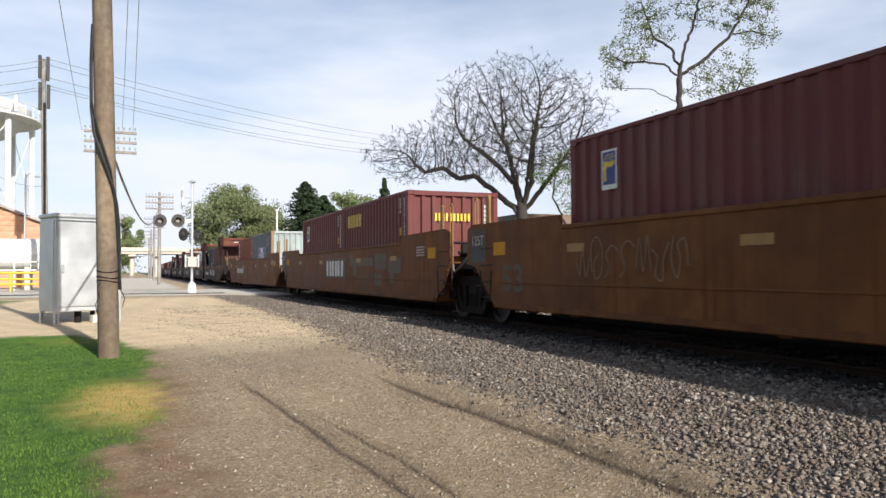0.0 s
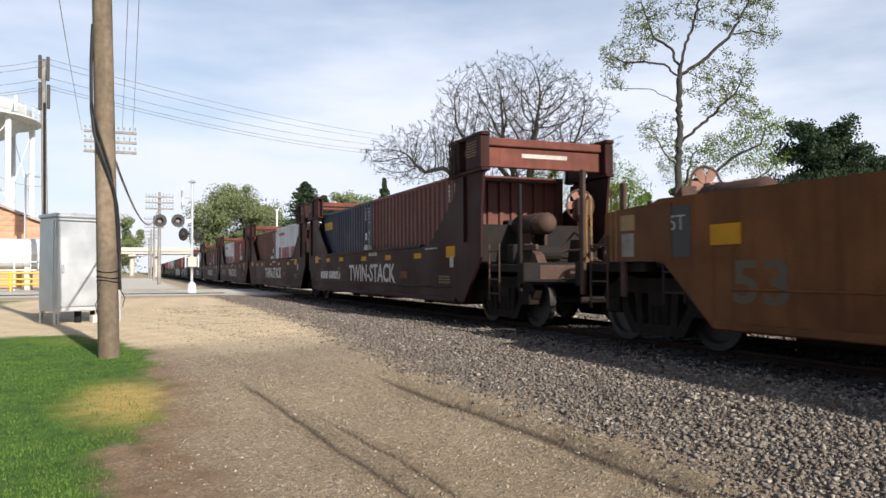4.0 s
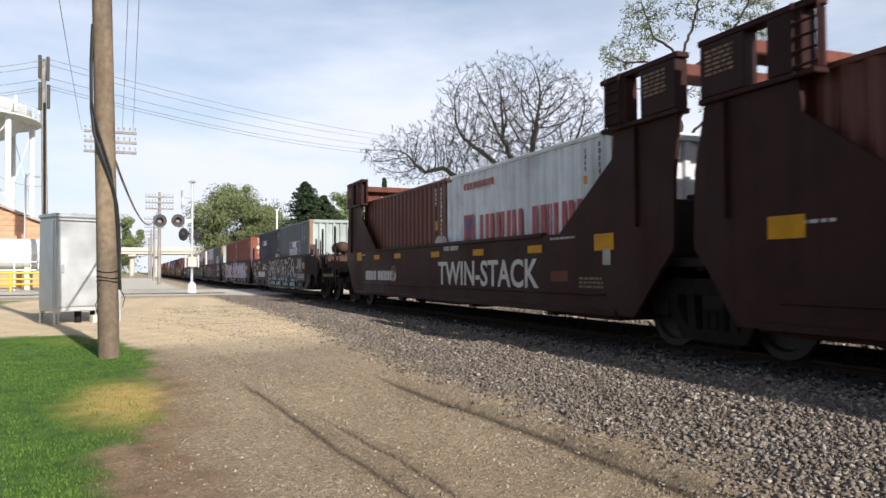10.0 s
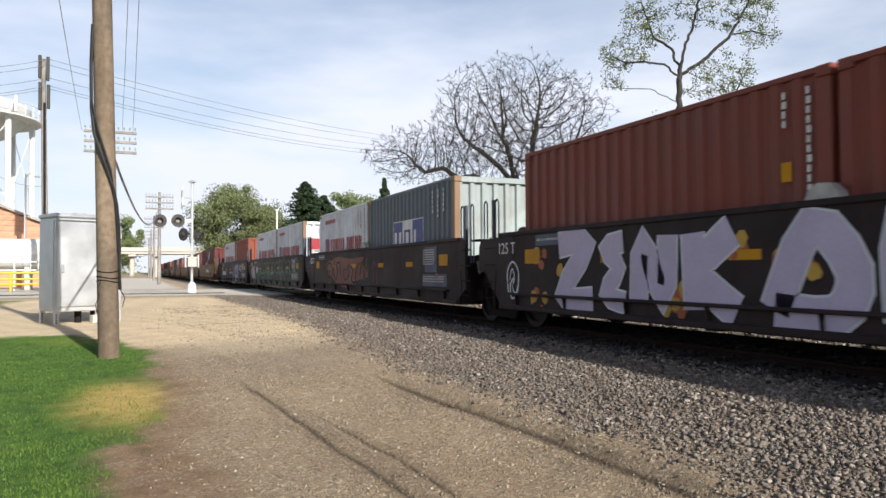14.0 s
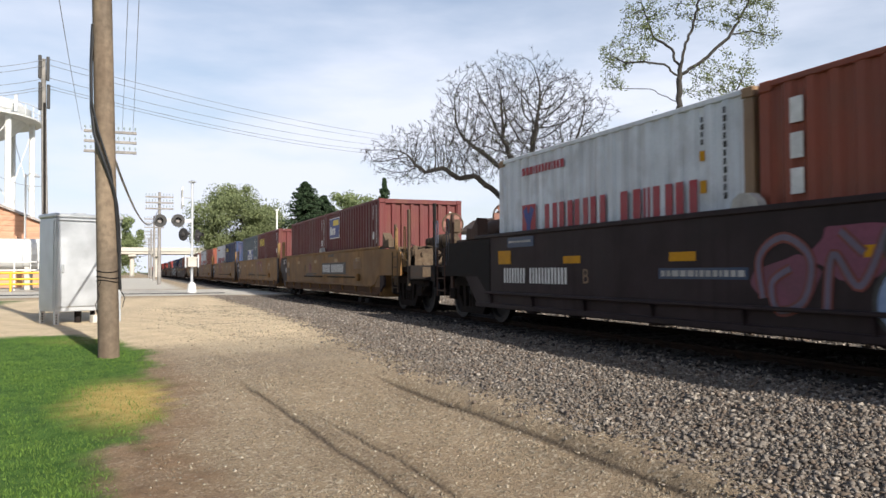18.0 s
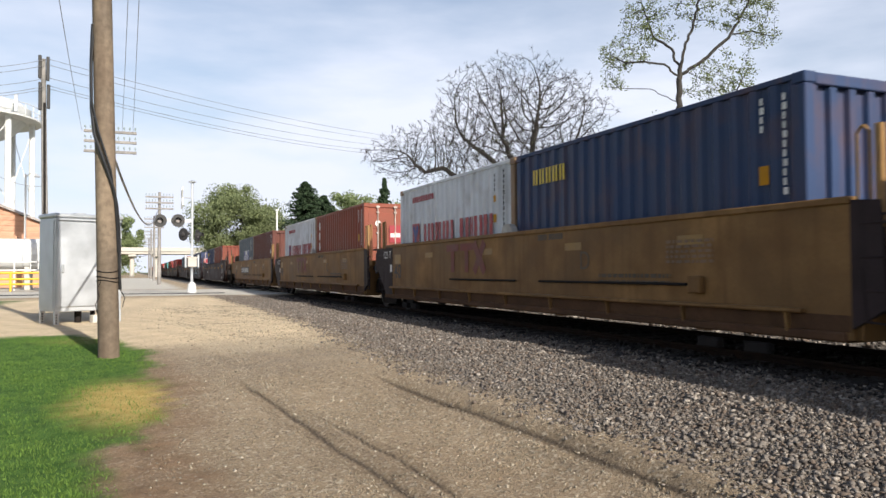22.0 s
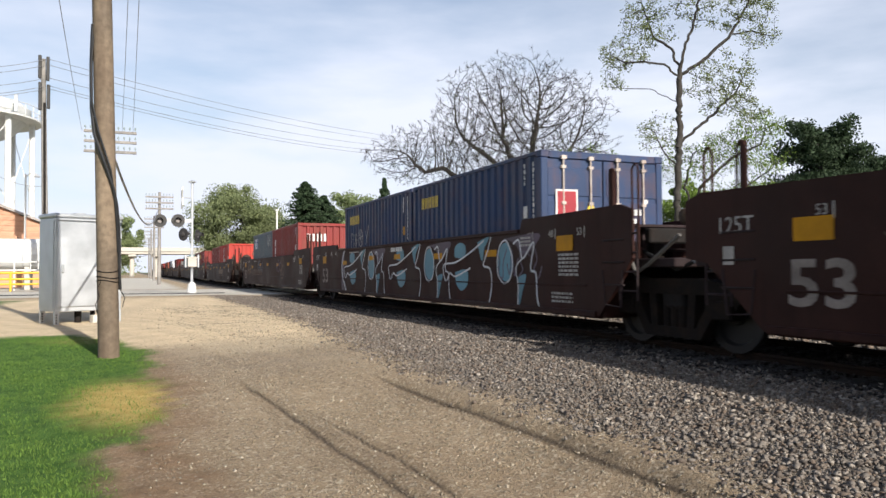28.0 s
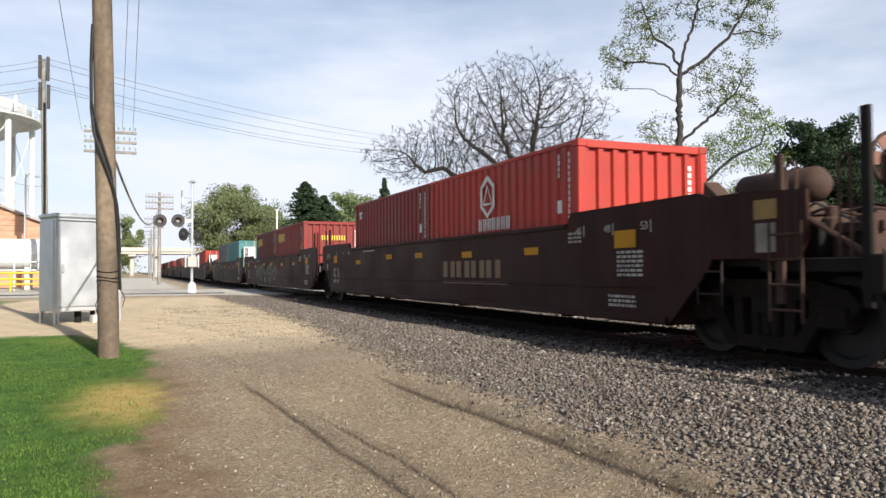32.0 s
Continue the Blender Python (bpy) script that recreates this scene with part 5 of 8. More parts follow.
# order of the train: (kind, car colour, ahead at 16 s of the front container's front, front load, rear load, first of car, last of car)
# a load: (paint, marks, doors at the front)
TRAIN = [
    ("long", "ochre", -180.2, ("maroon", "plain", 0), ("maroon", "flag", 0), 0, 0),
    ("long", "ochre", -160.7, ("maroon", "yellowname", 0), ("maroon", "flag", 0), 0, 0),
    ("long", "ochre", -141.2, ("grey", "square", 0), ("rust", "column", 0), 0, 1),
    ("tall", "oxide", -119.4, ("brown", "plain", 0), ("navy", "bluename", 0), 1, 0),
    ("tall", "oxide", -104.0, ("white", "bigname", 0), ("brown", "plain", 0), 0, 0),
    ("tall", "oxide", -88.6, ("red", "diamond", 0), ("white", "bigname", 0), 0, 0),
    ("tall", "oxide", -73.2, ("brown", "whitecolumn", 0), ("brown", "plain", 0), 0, 0),
    ("tall", "oxide", -58.1, ("white", "bigname", 0), ("brown", "plain", 0), 0, 1),
    ("short", "black", -38.6, ("grey", "square", 0), ("navy", "whitename", 0), 1, 0),
    ("short", "black", -23.2, ("rust", "doors", 1), ("rust", "plain", 0), 0, 0),
    ("short", "black", -8.0, ("grey", "square", 0), ("white", "bigname", 0), 0, 0),
    ("short", "plum", 7.0, ("white", "bigname", 0), ("white", "bigname", 0), 0, 0),
    ("short", "black", 22.22, ("orange", "column", 0), ("white", "bigname", 0), 0, 1),
    ("short", "yellow", 41.6, ("maroon", "board", 0), ("maroon", "plain", 0), 1, 0),
    ("short", "yellow", 56.84, ("maroon", "yellowname", 0), ("grey", "square", 0), 0, 0),
    ("short", "yellow", 72.12, ("blue", "bluename", 0), ("white", "bigname", 0), 0, 0),
    ("short", "yellow", 87.5, ("orange", "column", 1), ("white", "bigname", 0), 0, 0),
    ("short", "yellow", 102.9, ("brown", "plain", 0), ("grey", "square", 0), 0, 1),
    ("long", "brown53", 124.75, ("rust", "corner", 0), ("blue", "bluename", 0), 1, 0),
    ("long", "brown53", 144.38, ("blue", "bluename", 1), ("blue", "bluename", 0), 0, 0),
    ("long", "brown53", 163.55, ("red", "whitecolumn", 0), ("grey", "smallsquare", 0), 0, 1),
    ("long", "brown53", 187.34, ("scarlet", "diamond", 0), ("red", "corner", 0), 1, 0),
    ("long", "brown53", 206.9, ("red", "yellowname", 0), ("maroon", "yellowname", 0), 0, 0),
    ("long", "brown53", 226.4, ("teal", "plain", 1), ("grey", "plain", 0), 0, 1),
    ("long", "brown53", 250.1, ("scarlet", "plain", 1), ("maroon", "plain", 0), 1, 0),
    ("long", "brown53", 269.6, ("white", "plain", 0), ("navy", "plain", 0), 0, 0),
    ("long", "brown53", 289.1, ("rust", "plain", 0), ("maroon", "plain", 0), 0, 1),
    ("long", "brown53", 312.8, ("red", "plain", 0), ("rust", "plain", 0), 1, 0),
    ("long", "brown53", 332.3, ("maroon", "plain", 0), ("grey", "plain", 0), 0, 0),
    ("long", "brown53", 351.8, ("rust", "plain", 0), ("blue", "plain", 0), 0, 1),
    ("long", "brown53", 375.5, ("red", "plain", 0), ("rust", "plain", 0), 1, 0),
    ("long", "brown53", 395.0, ("maroon", "plain", 0), ("red", "plain", 0), 0, 1),
]
PAINT_WORDS = {"maroon": "dark maroon", "brown": "red-brown", "orange": "orange", "rust": "rust-red", "red": "red", "scarlet": "bright red", "navy": "dark navy", "blue": "blue", "grey": "blue-grey", "white": "white", "teal": "teal"}
CAR_WORDS = {("long", "ochre"): "long dusty yellow well car with raised ends", ("tall", "oxide"): "dark oxide-brown well car with tall end bulkheads", ("short", "black"): "black well car with spray graffiti on its side", ("short", "plum"): "faded plum-black well car with spray graffiti",
             ("short", "yellow"): "dusty yellow well car with black ends", ("long", "brown53"): "long dark brown well car with raised ends"}
units, loads = [], []
templates = {}
mark_rng = random.Random(4)


def mark_container(c, style, colour):
    rng = mark_rng
    if style == "bigname":
        return big_name_marks(c)
    if style == "square":
        return square_logo_marks(c)
    if style == "smallsquare":
        return square_logo_marks(c, True)
    plain_marks(c, rng)
    if style == "yellowname":
        word_marks(c, mark_yellow, 2.45, 1.94, 0.36, 5, "yellow lettering")
    elif style == "flag":
        rects("logo_board", c, on_side(2.2, 1.74, SIDE_OUT), [(0, 0, 0.36, 0.56)], mark_white, "white-edged blue board")
        rects("logo_field", c, on_side(2.2, 1.74, SIDE_OUT + 0.003), [(0.03, 0.07, 0.33, 0.53)], mark_blue)
        g = Geo()
        for k, (z, w) in enumerate(((0.46, 0.09), (0.36, 0.07))):
            ribbon(g, curl([(0.06, z - 0.08), (0.14, z), (0.22, z - 0.02), (0.3, z + 0.02)], 4), w, 0.006 + 0.002 * k)
        ribbon(g, [(0.09, 0.12), (0.09, 0.4)], 0.05, 0.010)
        part("logo_flag", g, mark_yellow, c, "yellow waving emblem", at=on_side(2.2, 1.74, SIDE_OUT))
    elif style == "column":
        rects("letter", c, on_side(2.62, 2.35, SIDE_OUT), [(0, -0.36 * i - 0.26, 0.16, -0.36 * i) for i in range(4)], mark_white, "white letter in a column")
    elif style == "whitecolumn":
        rects("letter", c, on_side(2.3 if colour == "red" else 1.75, 2.1, SIDE_OUT), [(0, -0.36 * i - 0.3, 0.18, -0.36 * i) for i in range(3)], mark_white, "white letter in a column")
    elif style == "bluename":
        word_marks(c, mark_yellow, 2.45, 2.02, 0.25, 5, "yellow lettering")
    elif style == "whitename":
        rects("logo", c, on_side(2.0, 1.92, SIDE_OUT), [(0, 0, 0.28, 0.14)], mark_red)
        word_marks(c, mark_white, 1.66, 1.92, 0.24, 5, "white lettering")
    elif style == "diamond":
        g = Geo()
        ring = [(0.3 * math.sin(k * math.pi / 3), 0.36 * math.cos(k * math.pi / 3)) for k in range(7)]
        ribbon(g, ring, 0.09, 0.003)
        ribbon(g, [(-0.18, -0.14), (0, 0.2), (0.18, -0.14), (-0.18, -0.14)], 0.05, 0.003)
        part("logo", g, mark_white, c, "white six-sided emblem", at=on_side(0.1, 2.0, SIDE_OUT))
        word_marks(c, mark_white, 0.48, 1.36, 0.23, 7, "white lettering")
    elif style == "board":
        rects("logo_board", c, on_side(2.53, 1.70, SIDE_OUT), [(0, 0, 1.3, 0.68)], mark_white, "white-edged blue board")
        rects("logo_field", c, on_side(2.53, 1.70, SIDE_OUT + 0.003), [(0.03, 0.03, 1.27, 0.65)], mark_blue)
        rects("logo_bar", c, on_side(2.53, 1.70, SIDE_OUT + 0.006), [(0.12, 0.12, 0.3, 0.4), (0.36, 0.12, 0.54, 0.34), (0.60, 0.12, 0.78, 0.34)], mark_white)
        rects("logo_field", c, on_side(2.53, 1.70, SIDE_OUT + 0.006), [(0.5, 0.42, 1.2, 0.6)], mark_yellow)
    elif style == "corner":
        rects("logo", c, on_side(2.6, 2.15, SIDE_OUT), [(0, 0.12, 0.3, 0.18), (0.06, -0.02, 0.12, 0.12), (0.16, -0.02, 0.3, 0.04), (0.24, 0.0, 0.3, 0.12)], mark_white)


LOAD_SHIFT = {(19, 0): -0.38, (19, 1): -0.32, (11, 1): -0.25}      # loads that sit off their usual place in the well
for index, (kind, colour, q, front, rear, first, last) in enumerate(TRAIN):
    key = kind, colour
    if key not in templates:
        u = templates[key] = unit_template(kind, colour)
    else:
        u = copy_thing(templates[key], Matrix())
        for extra in [o for o in u.children if o.get("own")]:
            bpy.data.objects.remove(extra)
    u["label"] = CAR_WORDS[key]
    units.append((u, q + 6.095, kind, colour, first, last))
    for k, (col, style, doors) in enumerate((front, rear)):
        c = container(col, f"{PAINT_WORDS[col]} corrugated steel container " + ("with locked doors in a well car" if doors else "riding in a well car"), bool(doors),
                      post="cream" if col in ("grey", "white") and style in ("square", "bigname") else None, face="pale" if (col, style) == ("grey", "square") else None)
        mark_container(c, style, col)
        loads.append((c, q + 3.029 + 6.13 * k + LOAD_SHIFT.get((index, k), 0.0), 0.335))

for u, s, kind, colour, first, last in units:
    if first:
        car_end(u, kind, -1, car_paint[colour] if colour not in ("black", "plum") else steel_dark)
    if last:
        add_truck(u, KIND[kind][0])
        car_end(u, kind, 1, car_paint[colour] if colour not in ("black", "plum") else steel_dark)


# ---- markings on the cars ----
def glyph_paths(k):
    """Strokes of one invented spray shape in a unit box."""
    shapes = [
        [[(0.1, 0.55), (0.35, 0.95), (0.6, 0.6), (0.35, 0.3), (0.7, 0.05), (1.0, 0.4)]], [[(0.05, 0.3), (0.3, 0.9), (0.5, 0.2), (0.75, 0.95), (0.95, 0.25)]],
        [[(0.5, 0.5), (0.62, 0.62), (0.45, 0.75), (0.25, 0.5), (0.5, 0.15), (0.9, 0.45), (0.75, 0.95)]], [[(0.05, 0.1), (0.4, 0.35), (0.15, 0.7), (0.55, 0.95), (1.0, 0.8)]],
        [[(0.15, 0.2), (0.1, 0.75), (0.5, 1.0), (0.9, 0.72), (0.8, 0.2), (0.4, 0.05), (0.3, 0.4), (0.6, 0.6)]], [[(0.0, 0.8), (0.3, 0.6), (0.2, 0.15), (0.6, 0.05), (0.65, 0.55), (1.0, 0.95)]],
        [[(0.1, 0.05), (0.2, 0.7), (0.55, 0.35), (0.9, 0.95)], [(0.3, 0.95), (0.6, 0.7)]], [[(0.0, 0.45), (0.25, 0.15), (0.45, 0.85), (0.7, 0.1), (1.0, 0.6)]],
        [[(0.2, 1.0), (0.05, 0.5), (0.35, 0.1), (0.55, 0.5), (0.4, 0.8), (0.8, 0.9), (0.95, 0.35)]],
    ]
    return shapes[k % len(shapes)]


def spray(u, y, z, w, h, glyphs, width, mat, under=None, label="", lean=0.0, lift=0.0):
    """A row of painted strokes from left to right on the near side."""
    at = on_side(y, z, SIDE + lift)
    step = w / len(glyphs)
    for i, k in enumerate(glyphs):
        for layer, (m, ww, zz) in enumerate(((under, width + 0.05, 0.003), (mat, width, 0.006))):
            if m is None:
                continue
            g = Geo()
            for path in glyph_paths(k):
                ribbon(g, curl([((i + 0.04 + px * 0.98) * step + lean * py * h, py * h * (0.9 + 0.1 * math.sin(i * 2.1))) for px, py in path], 7), ww, zz)
            part("graffiti_stroke", g, m, u, label, at=at)


def blotch(u, y, z, w, h, mat, seed, lift=0.0, label="", n=16):
    rng = random.Random(seed)
    pts = [(w / 2 + w / 2 * math.cos(6.2832 * k / n) * rng.uniform(0.72, 1.1), h / 2 + h / 2 * math.sin(6.2832 * k / n) * rng.uniform(0.72, 1.1)) for k in range(n)]
    part("paint_patch", Geo().slab(curl(pts + [pts[0]], 3)[:-1], -0.001, 0.002, "XY"), mat, u, label, at=on_side(y, z, SIDE + lift))


def reflectors(u, spots, h=0.12, w=0.46, mat=None):
    for y, z in spots:
        part("reflector", mark_mesh("reflector", w, h, mat or reflector), None, u, "yellow reflector strip", at=on_side(y, z, SIDE))


def square_reflector(u, y, z, w=0.46, h=0.23, mat=None):
    part("reflector", mark_mesh("reflector", w, h, mat or reflector), None, u, "large yellow reflector", at=on_side(y, z, SIDE + 0.005))


def number_bars(u, y, z, count, h, mat, label, gap_after=4, lift=0.0, wide=0.62):
    bars("lettering", u, on_side(y, z, SIDE + lift), [h * wide] * gap_after + [0] + [h * wide] * count, h, mat, 0.32 if wide < 0.7 else 0.5, label)


def small_print(u, y, z, rows, w, mat=None, h=0.035, lift=0.004):
    rng = random.Random(int(y * 100 + z * 10))
    g = Geo()
    for r in range(rows):
        x = 0.0
        while x < w:
            b = rng.uniform(0.03, 0.12)
            g.box(x, min(x + b, w), -r * h * 1.7 - h, -r * h * 1.7, -0.001, 0.002, 0.0004)
            x += b + 0.03
    tagged(part("small_print", g, mat or mark_dusty, u, "lines of small pale print", at=on_side(y, z, SIDE + lift)), kind="stuff")


def dots(u, spots, mat, r=0.05):
    for y, z in spots:
        part("paint_dot", Geo().slab([(r * math.cos(k * 0.785), r * math.sin(k * 0.785)) for k in range(8)], -0.001, 0.002, "XY"), mat, u, at=on_side(y, z, SIDE + 0.004))


def ring(u, y, z, r, mat, label):
    g = Geo()
    ribbon(g, [(r * math.cos(k * 0.2618), r * math.sin(k * 0.2618)) for k in range(25)], r * 0.16, 0.004)
    for k, a in enumerate((0.4, 1.2, 2.0)):
        ribbon(g, [(-r * 0.8 * math.cos(a), -r * 0.8 * math.sin(a)), (r * 0.8 * math.cos(a), r * 0.8 * math.sin(a))], r * 0.2, 0.006 + 0.002 * k)
    part("emblem", g, mat, u, label, at=on_side(y, z, SIDE))


U = [u[0] for u in units]
# yellow long cars
mark_faint = material("faint_ghost_paint", (0.085, 0.05, 0.034), 0.65, 0, 0.1, 30, 0.3, 2, 0.02)
u0, u1, u2 = U[0], U[1], U[2]
for u in (u0, u1, u2):
    reflectors(u, [(2.46, 1.20), (5.9, 1.22), (-2.2, 1.2), (-5.3, 1.2)], mat=dull_reflector)
    square_reflector(u, 8.35, 1.22)
    square_reflector(u, -7.9, 1.22)
    words("stencil", u, on_side(9.3, 1.42, SIDE + 0.006), "125T", 0.17, mark_dusty)
    words("stencil", u, on_side(8.05, 0.60, SIDE), "53", 0.42, mark_dark_patch, "large dark number", 0.012, 1.3)
    small_print(u, -7.2, 1.5, 4, 0.5)
    rects("repaint_patch", u, on_side(9.3, 1.1, SIDE - 0.001), [(0, 0, 0.62, 0.6)], mark_black)
spray(u0, 5.65, 0.80, 2.4, 0.62, [7, 4, 3, 3, 1, 5, 8], 0.022, mark_tan, label="pale scribbled tag")
rects("logo_board", u1, on_side(1.5, 0.74, SIDE - 0.001), [(0, 0, 2.5, 0.62)], mark_dark_patch, "dark repainted panel")
bars("lettering", u1, on_side(1.38, 0.80, SIDE + 0.002), [0.62, 0.62, 0.66], 0.48, mark_white, 0.4, "large white lettering")
rects("repaint_patch", u1, on_side(-1.5, 1.02, SIDE - 0.001), [(0, 0.1, 0.35, 0.42), (0.3, 0.08, 2.35, 0.3), (0.35, -0.2, 0.75, 0.08)], mark_dark_patch)
rects("repaint_patch", u1, on_side(-4.0, 1.0, SIDE - 0.001), [(0, 0, 1.0, 0.4), (0.0, -0.42, 0.6, -0.12), (1.15, -0.1, 2.1, 0.28), (1.3, -0.35, 1.6, -0.1)], mark_dark_patch)
spray(u2, -5.6, 0.9, 2.6, 0.62, [4, 2, 2, 3, 4, 8, 5], 0.02, mark_tan, label="pale scribbled tag")
rects("number_board", u2, on_side(5.35, 0.82, SIDE - 0.001), [(0, 0, 3.2, 0.42)], mark_dark_patch, "dark number panel")
number_bars(u2, 5.25, 0.89, 6, 0.26, mark_white, "white car number", wide=0.8)
words("stencil", u2, on_side(1.85, 0.88, SIDE), "B", 0.26, mark_dark_patch)

# bulkhead cars
for k, u in enumerate(U[3:8]):
    reflectors(u, [(4.57, 1.26), (2.9, 1.26), (0.42, 1.24), (-1.74, 1.23), (-3.88, 1.23)])
    square_reflector(u, 6.2, 1.25)
    square_reflector(u, -5.45 if k % 2 else -5.8, 1.22)
    words("stencil", u, on_side(1.72 if k < 4 else 0.02, 0.68, SIDE), "TWIN-STACK", 0.43, mark_chalk, "large white lettering", 0.012, 1.06)
    small_print(u, -4.6, 1.45, 1, 0.7)
    small_print(u, -5.4, 0.85, 3, 0.6, mark_tan)
    small_print(u, 5.9, 1.42, 1, 0.5)
    small_print(u, -7.0, 3.38, 6, 0.42, mark_tan, 0.03, 0.062)
    small_print(u, 7.0, 3.38, 6, 0.42, mark_tan, 0.03, 0.062)
    rects("placard", u, on_side(-6.0, 1.02, SIDE + 0.005), [(0, 0, 0.18, 0.22)], mark_dusty)
    rects("placard", u, on_side((1.72 if k < 4 else 0.02) - 4.62, 0.78, SIDE), [(0, 0, 0.5, 0.16)], car_paint["beam"])
    number_bars(u, -0.3, 1.36, 6, 0.09, mark_dusty, "small white car number")
for u in (U[3], U[7]):
    number_bars(u, 5.35, 0.72, 6, 0.24, mark_white, "white car number", wide=0.78)
    ring(u, 2.95, 0.88, 0.19, mark_tan, "faint round emblem")
spray(U[5], 5.8, 0.60, 2.4, 0.75, [4, 2, 8, 1, 4, 5, 8], 0.05, mark_grey_blue, label="pale scribbled graffiti")
blotch(U[5], 4.2, 0.75, 0.8, 0.5, mark_tan, 3)
spray(U[6], -2.9, 0.95, 2.6, 0.55, [4, 3, 8, 0, 5, 1], 0.02, mark_grey_blue, label="thin grey scribble")
spray(U[6], -3.2, 0.55, 2.4, 0.25, [3, 1, 4, 5, 2, 7, 1, 5], 0.02, mark_grey_blue, label="thin grey scribble")

# black cars with graffiti
for u in U[8:13]:
    reflectors(u, [(3.6, 1.05), (1.2, 1.05), (-1.4, 1.05), (-3.6, 1.05)], 0.11)
    square_reflector(u, 5.75, 1.06)
    square_reflector(u, -5.7, 1.06)
    words("stencil", u, on_side(6.75, 1.24, SIDE + 0.005), "125 T", 0.18, mark_white, "white stencilled weight")
    rects("notice_panel", u, on_side(5.4, 1.34, SIDE + 0.005), [(0, 0, 0.9, 0.17)], panel_blue, "blue notice strip")
    small_print(u, 5.35, 1.45, 1, 0.75, None, 0.035, 0.009)
    rects("notice_panel", u, on_side(-4.7, 0.62, SIDE), [(0, 0, 1.4, 0.26), (0.15, 0.3, 0.85, 0.85)], panel_blue, "blue notice panel")
    small_print(u, -4.75, 1.42, 7, 0.65, None, 0.03)
    small_print(u, -4.75, 0.84, 3, 1.2, None, 0.03)
    rects("notice_mark", u, on_side(-5.5, 0.80, SIDE + 0.004), [(0, 0, 0.1, 0.1)], mark_red)
v1, v2, v3, v4, v5 = U[8:13]
number_bars(v1, 5.25, 0.70, 6, 0.26, mark_white, "large white car number")
spray(v1, 6.6, 0.75, 0.6, 0.35, [7, 4, 0], 0.02, spray_white, label="white tag")
spray(v1, 6.1, 0.45, 0.55, 0.55, [4], 0.03, spray_white, label="white round tag")
for k, (y, w) in enumerate(((2.1, 0.9), (0.9, 1.1), (-0.3, 0.8), (-1.2, 0.6), (-2.0, 0.8), (-3.2, 1.3))):
    part("graffiti_dome", Geo().slab([(w / 2 + w / 2 * math.cos(i * math.pi / 10), 0.3 * math.sin(i * math.pi / 10)) for i in range(11)], -0.001, 0.002, "XY"), spray_cyan, v1, "blue spray dome", at=on_side(y, 0.37, SIDE))
LOOPS = [  # swelling outlines: start, width and a closed line in a unit box
    (2.0, 1.15, [(0.05, 0.1), (0.0, 0.7), (0.35, 1.0), (0.45, 0.7), (0.25, 0.55), (0.5, 0.4), (0.75, 0.9), (1.0, 0.85), (0.9, 0.3), (0.6, 0.0), (0.5, 0.25), (0.3, 0.2)]),
    (1.0, 1.0, [(0.1, 0.0), (0.2, 0.5), (0.0, 0.85), (0.4, 0.95), (0.5, 0.6), (0.7, 1.0), (1.0, 0.9), (0.8, 0.5), (1.0, 0.1), (0.7, 0.05), (0.5, 0.4), (0.35, 0.0)]),
    (0.0, 1.25, [(0.0, 0.35), (0.15, 0.9), (0.6, 1.05), (0.5, 0.75), (0.3, 0.65), (0.6, 0.55), (0.9, 0.8), (1.0, 0.45), (0.75, 0.1), (0.6, 0.3), (0.4, 0.05), (0.15, 0.05)]),
    (-1.2, 1.2, [(0.0, 0.95), (0.3, 0.75), (0.25, 0.4), (0.05, 0.1), (0.4, 0.0), (0.55, 0.35), (0.7, 0.05), (1.0, 0.1), (0.8, 0.55), (1.0, 1.0), (0.65, 0.9), (0.45, 0.65), (0.3, 1.0)]),
    (-2.3, 1.35, [(0.05, 0.4), (0.0, 0.95), (0.35, 0.85), (0.5, 1.05), (0.9, 1.0), (1.0, 0.65), (0.7, 0.5), (0.95, 0.3), (0.8, 0.0), (0.5, 0.2), (0.3, 0.0), (0.2, 0.3)]),
    (-3.5, 1.0, [(0.1, 0.0), (0.0, 0.6), (0.3, 1.0), (0.6, 0.75), (0.45, 0.5), (0.7, 0.35), (1.0, 0.45), (1.0, 0.1), (0.6, 0.2), (0.4, 0.0)])]
for k, (y, w, line) in enumerate(LOOPS):
    for m, width, z in ((spray_white, 0.034, 0.008),):
        g = Geo()
        ribbon(g, curl([(px * w, py * 1.08) for px, py in line + [line[0]]], 6), width, z)
        part("graffiti_outline", g, m, v1, "thin white swelling outline", at=on_side(y, 0.36, SIDE + 0.002))
    g = Geo()
    ribbon(g, curl([(0.32 * w, 0.62), (0.42 * w, 0.8), (0.55 * w, 0.62), (0.44 * w, 0.46), (0.32 * w, 0.62)], 5), 0.026, 0.008)
    part("graffiti_outline", g, spray_white, v1, at=on_side(y, 0.36, SIDE + 0.002))
for k in range(16):
    blotch(v1, 2.2 - 0.45 * k, 0.5 + 0.55 * ((k * 7) % 5) / 5, 0.11, 0.13, spray_cyan if k % 3 else spray_purple, 200 + k, n=9)
spray(v1, 3.9, 1.0, 1.3, 0.35, [7, 1, 3, 0], 0.025, spray_white, label="white tag")
dots(v1, [(2.5, 0.5), (-4.6, 1.1), (-5.2, 0.45), (-5.9, 0.5), (4.6, 1.0), (0.9, 0.35), (-3.2, 1.2)], spray_white)
spray_gold = material("gold_spray", (0.36, 0.22, 0.03), 0.6, 0, 0.1, 20, 0.25, 1.5, 0.02)
spray_rust = material("orange_spray", (0.26, 0.065, 0.02), 0.6, 0, 0.1, 20, 0.25, 1.5, 0.02)
spots = random.Random(61)
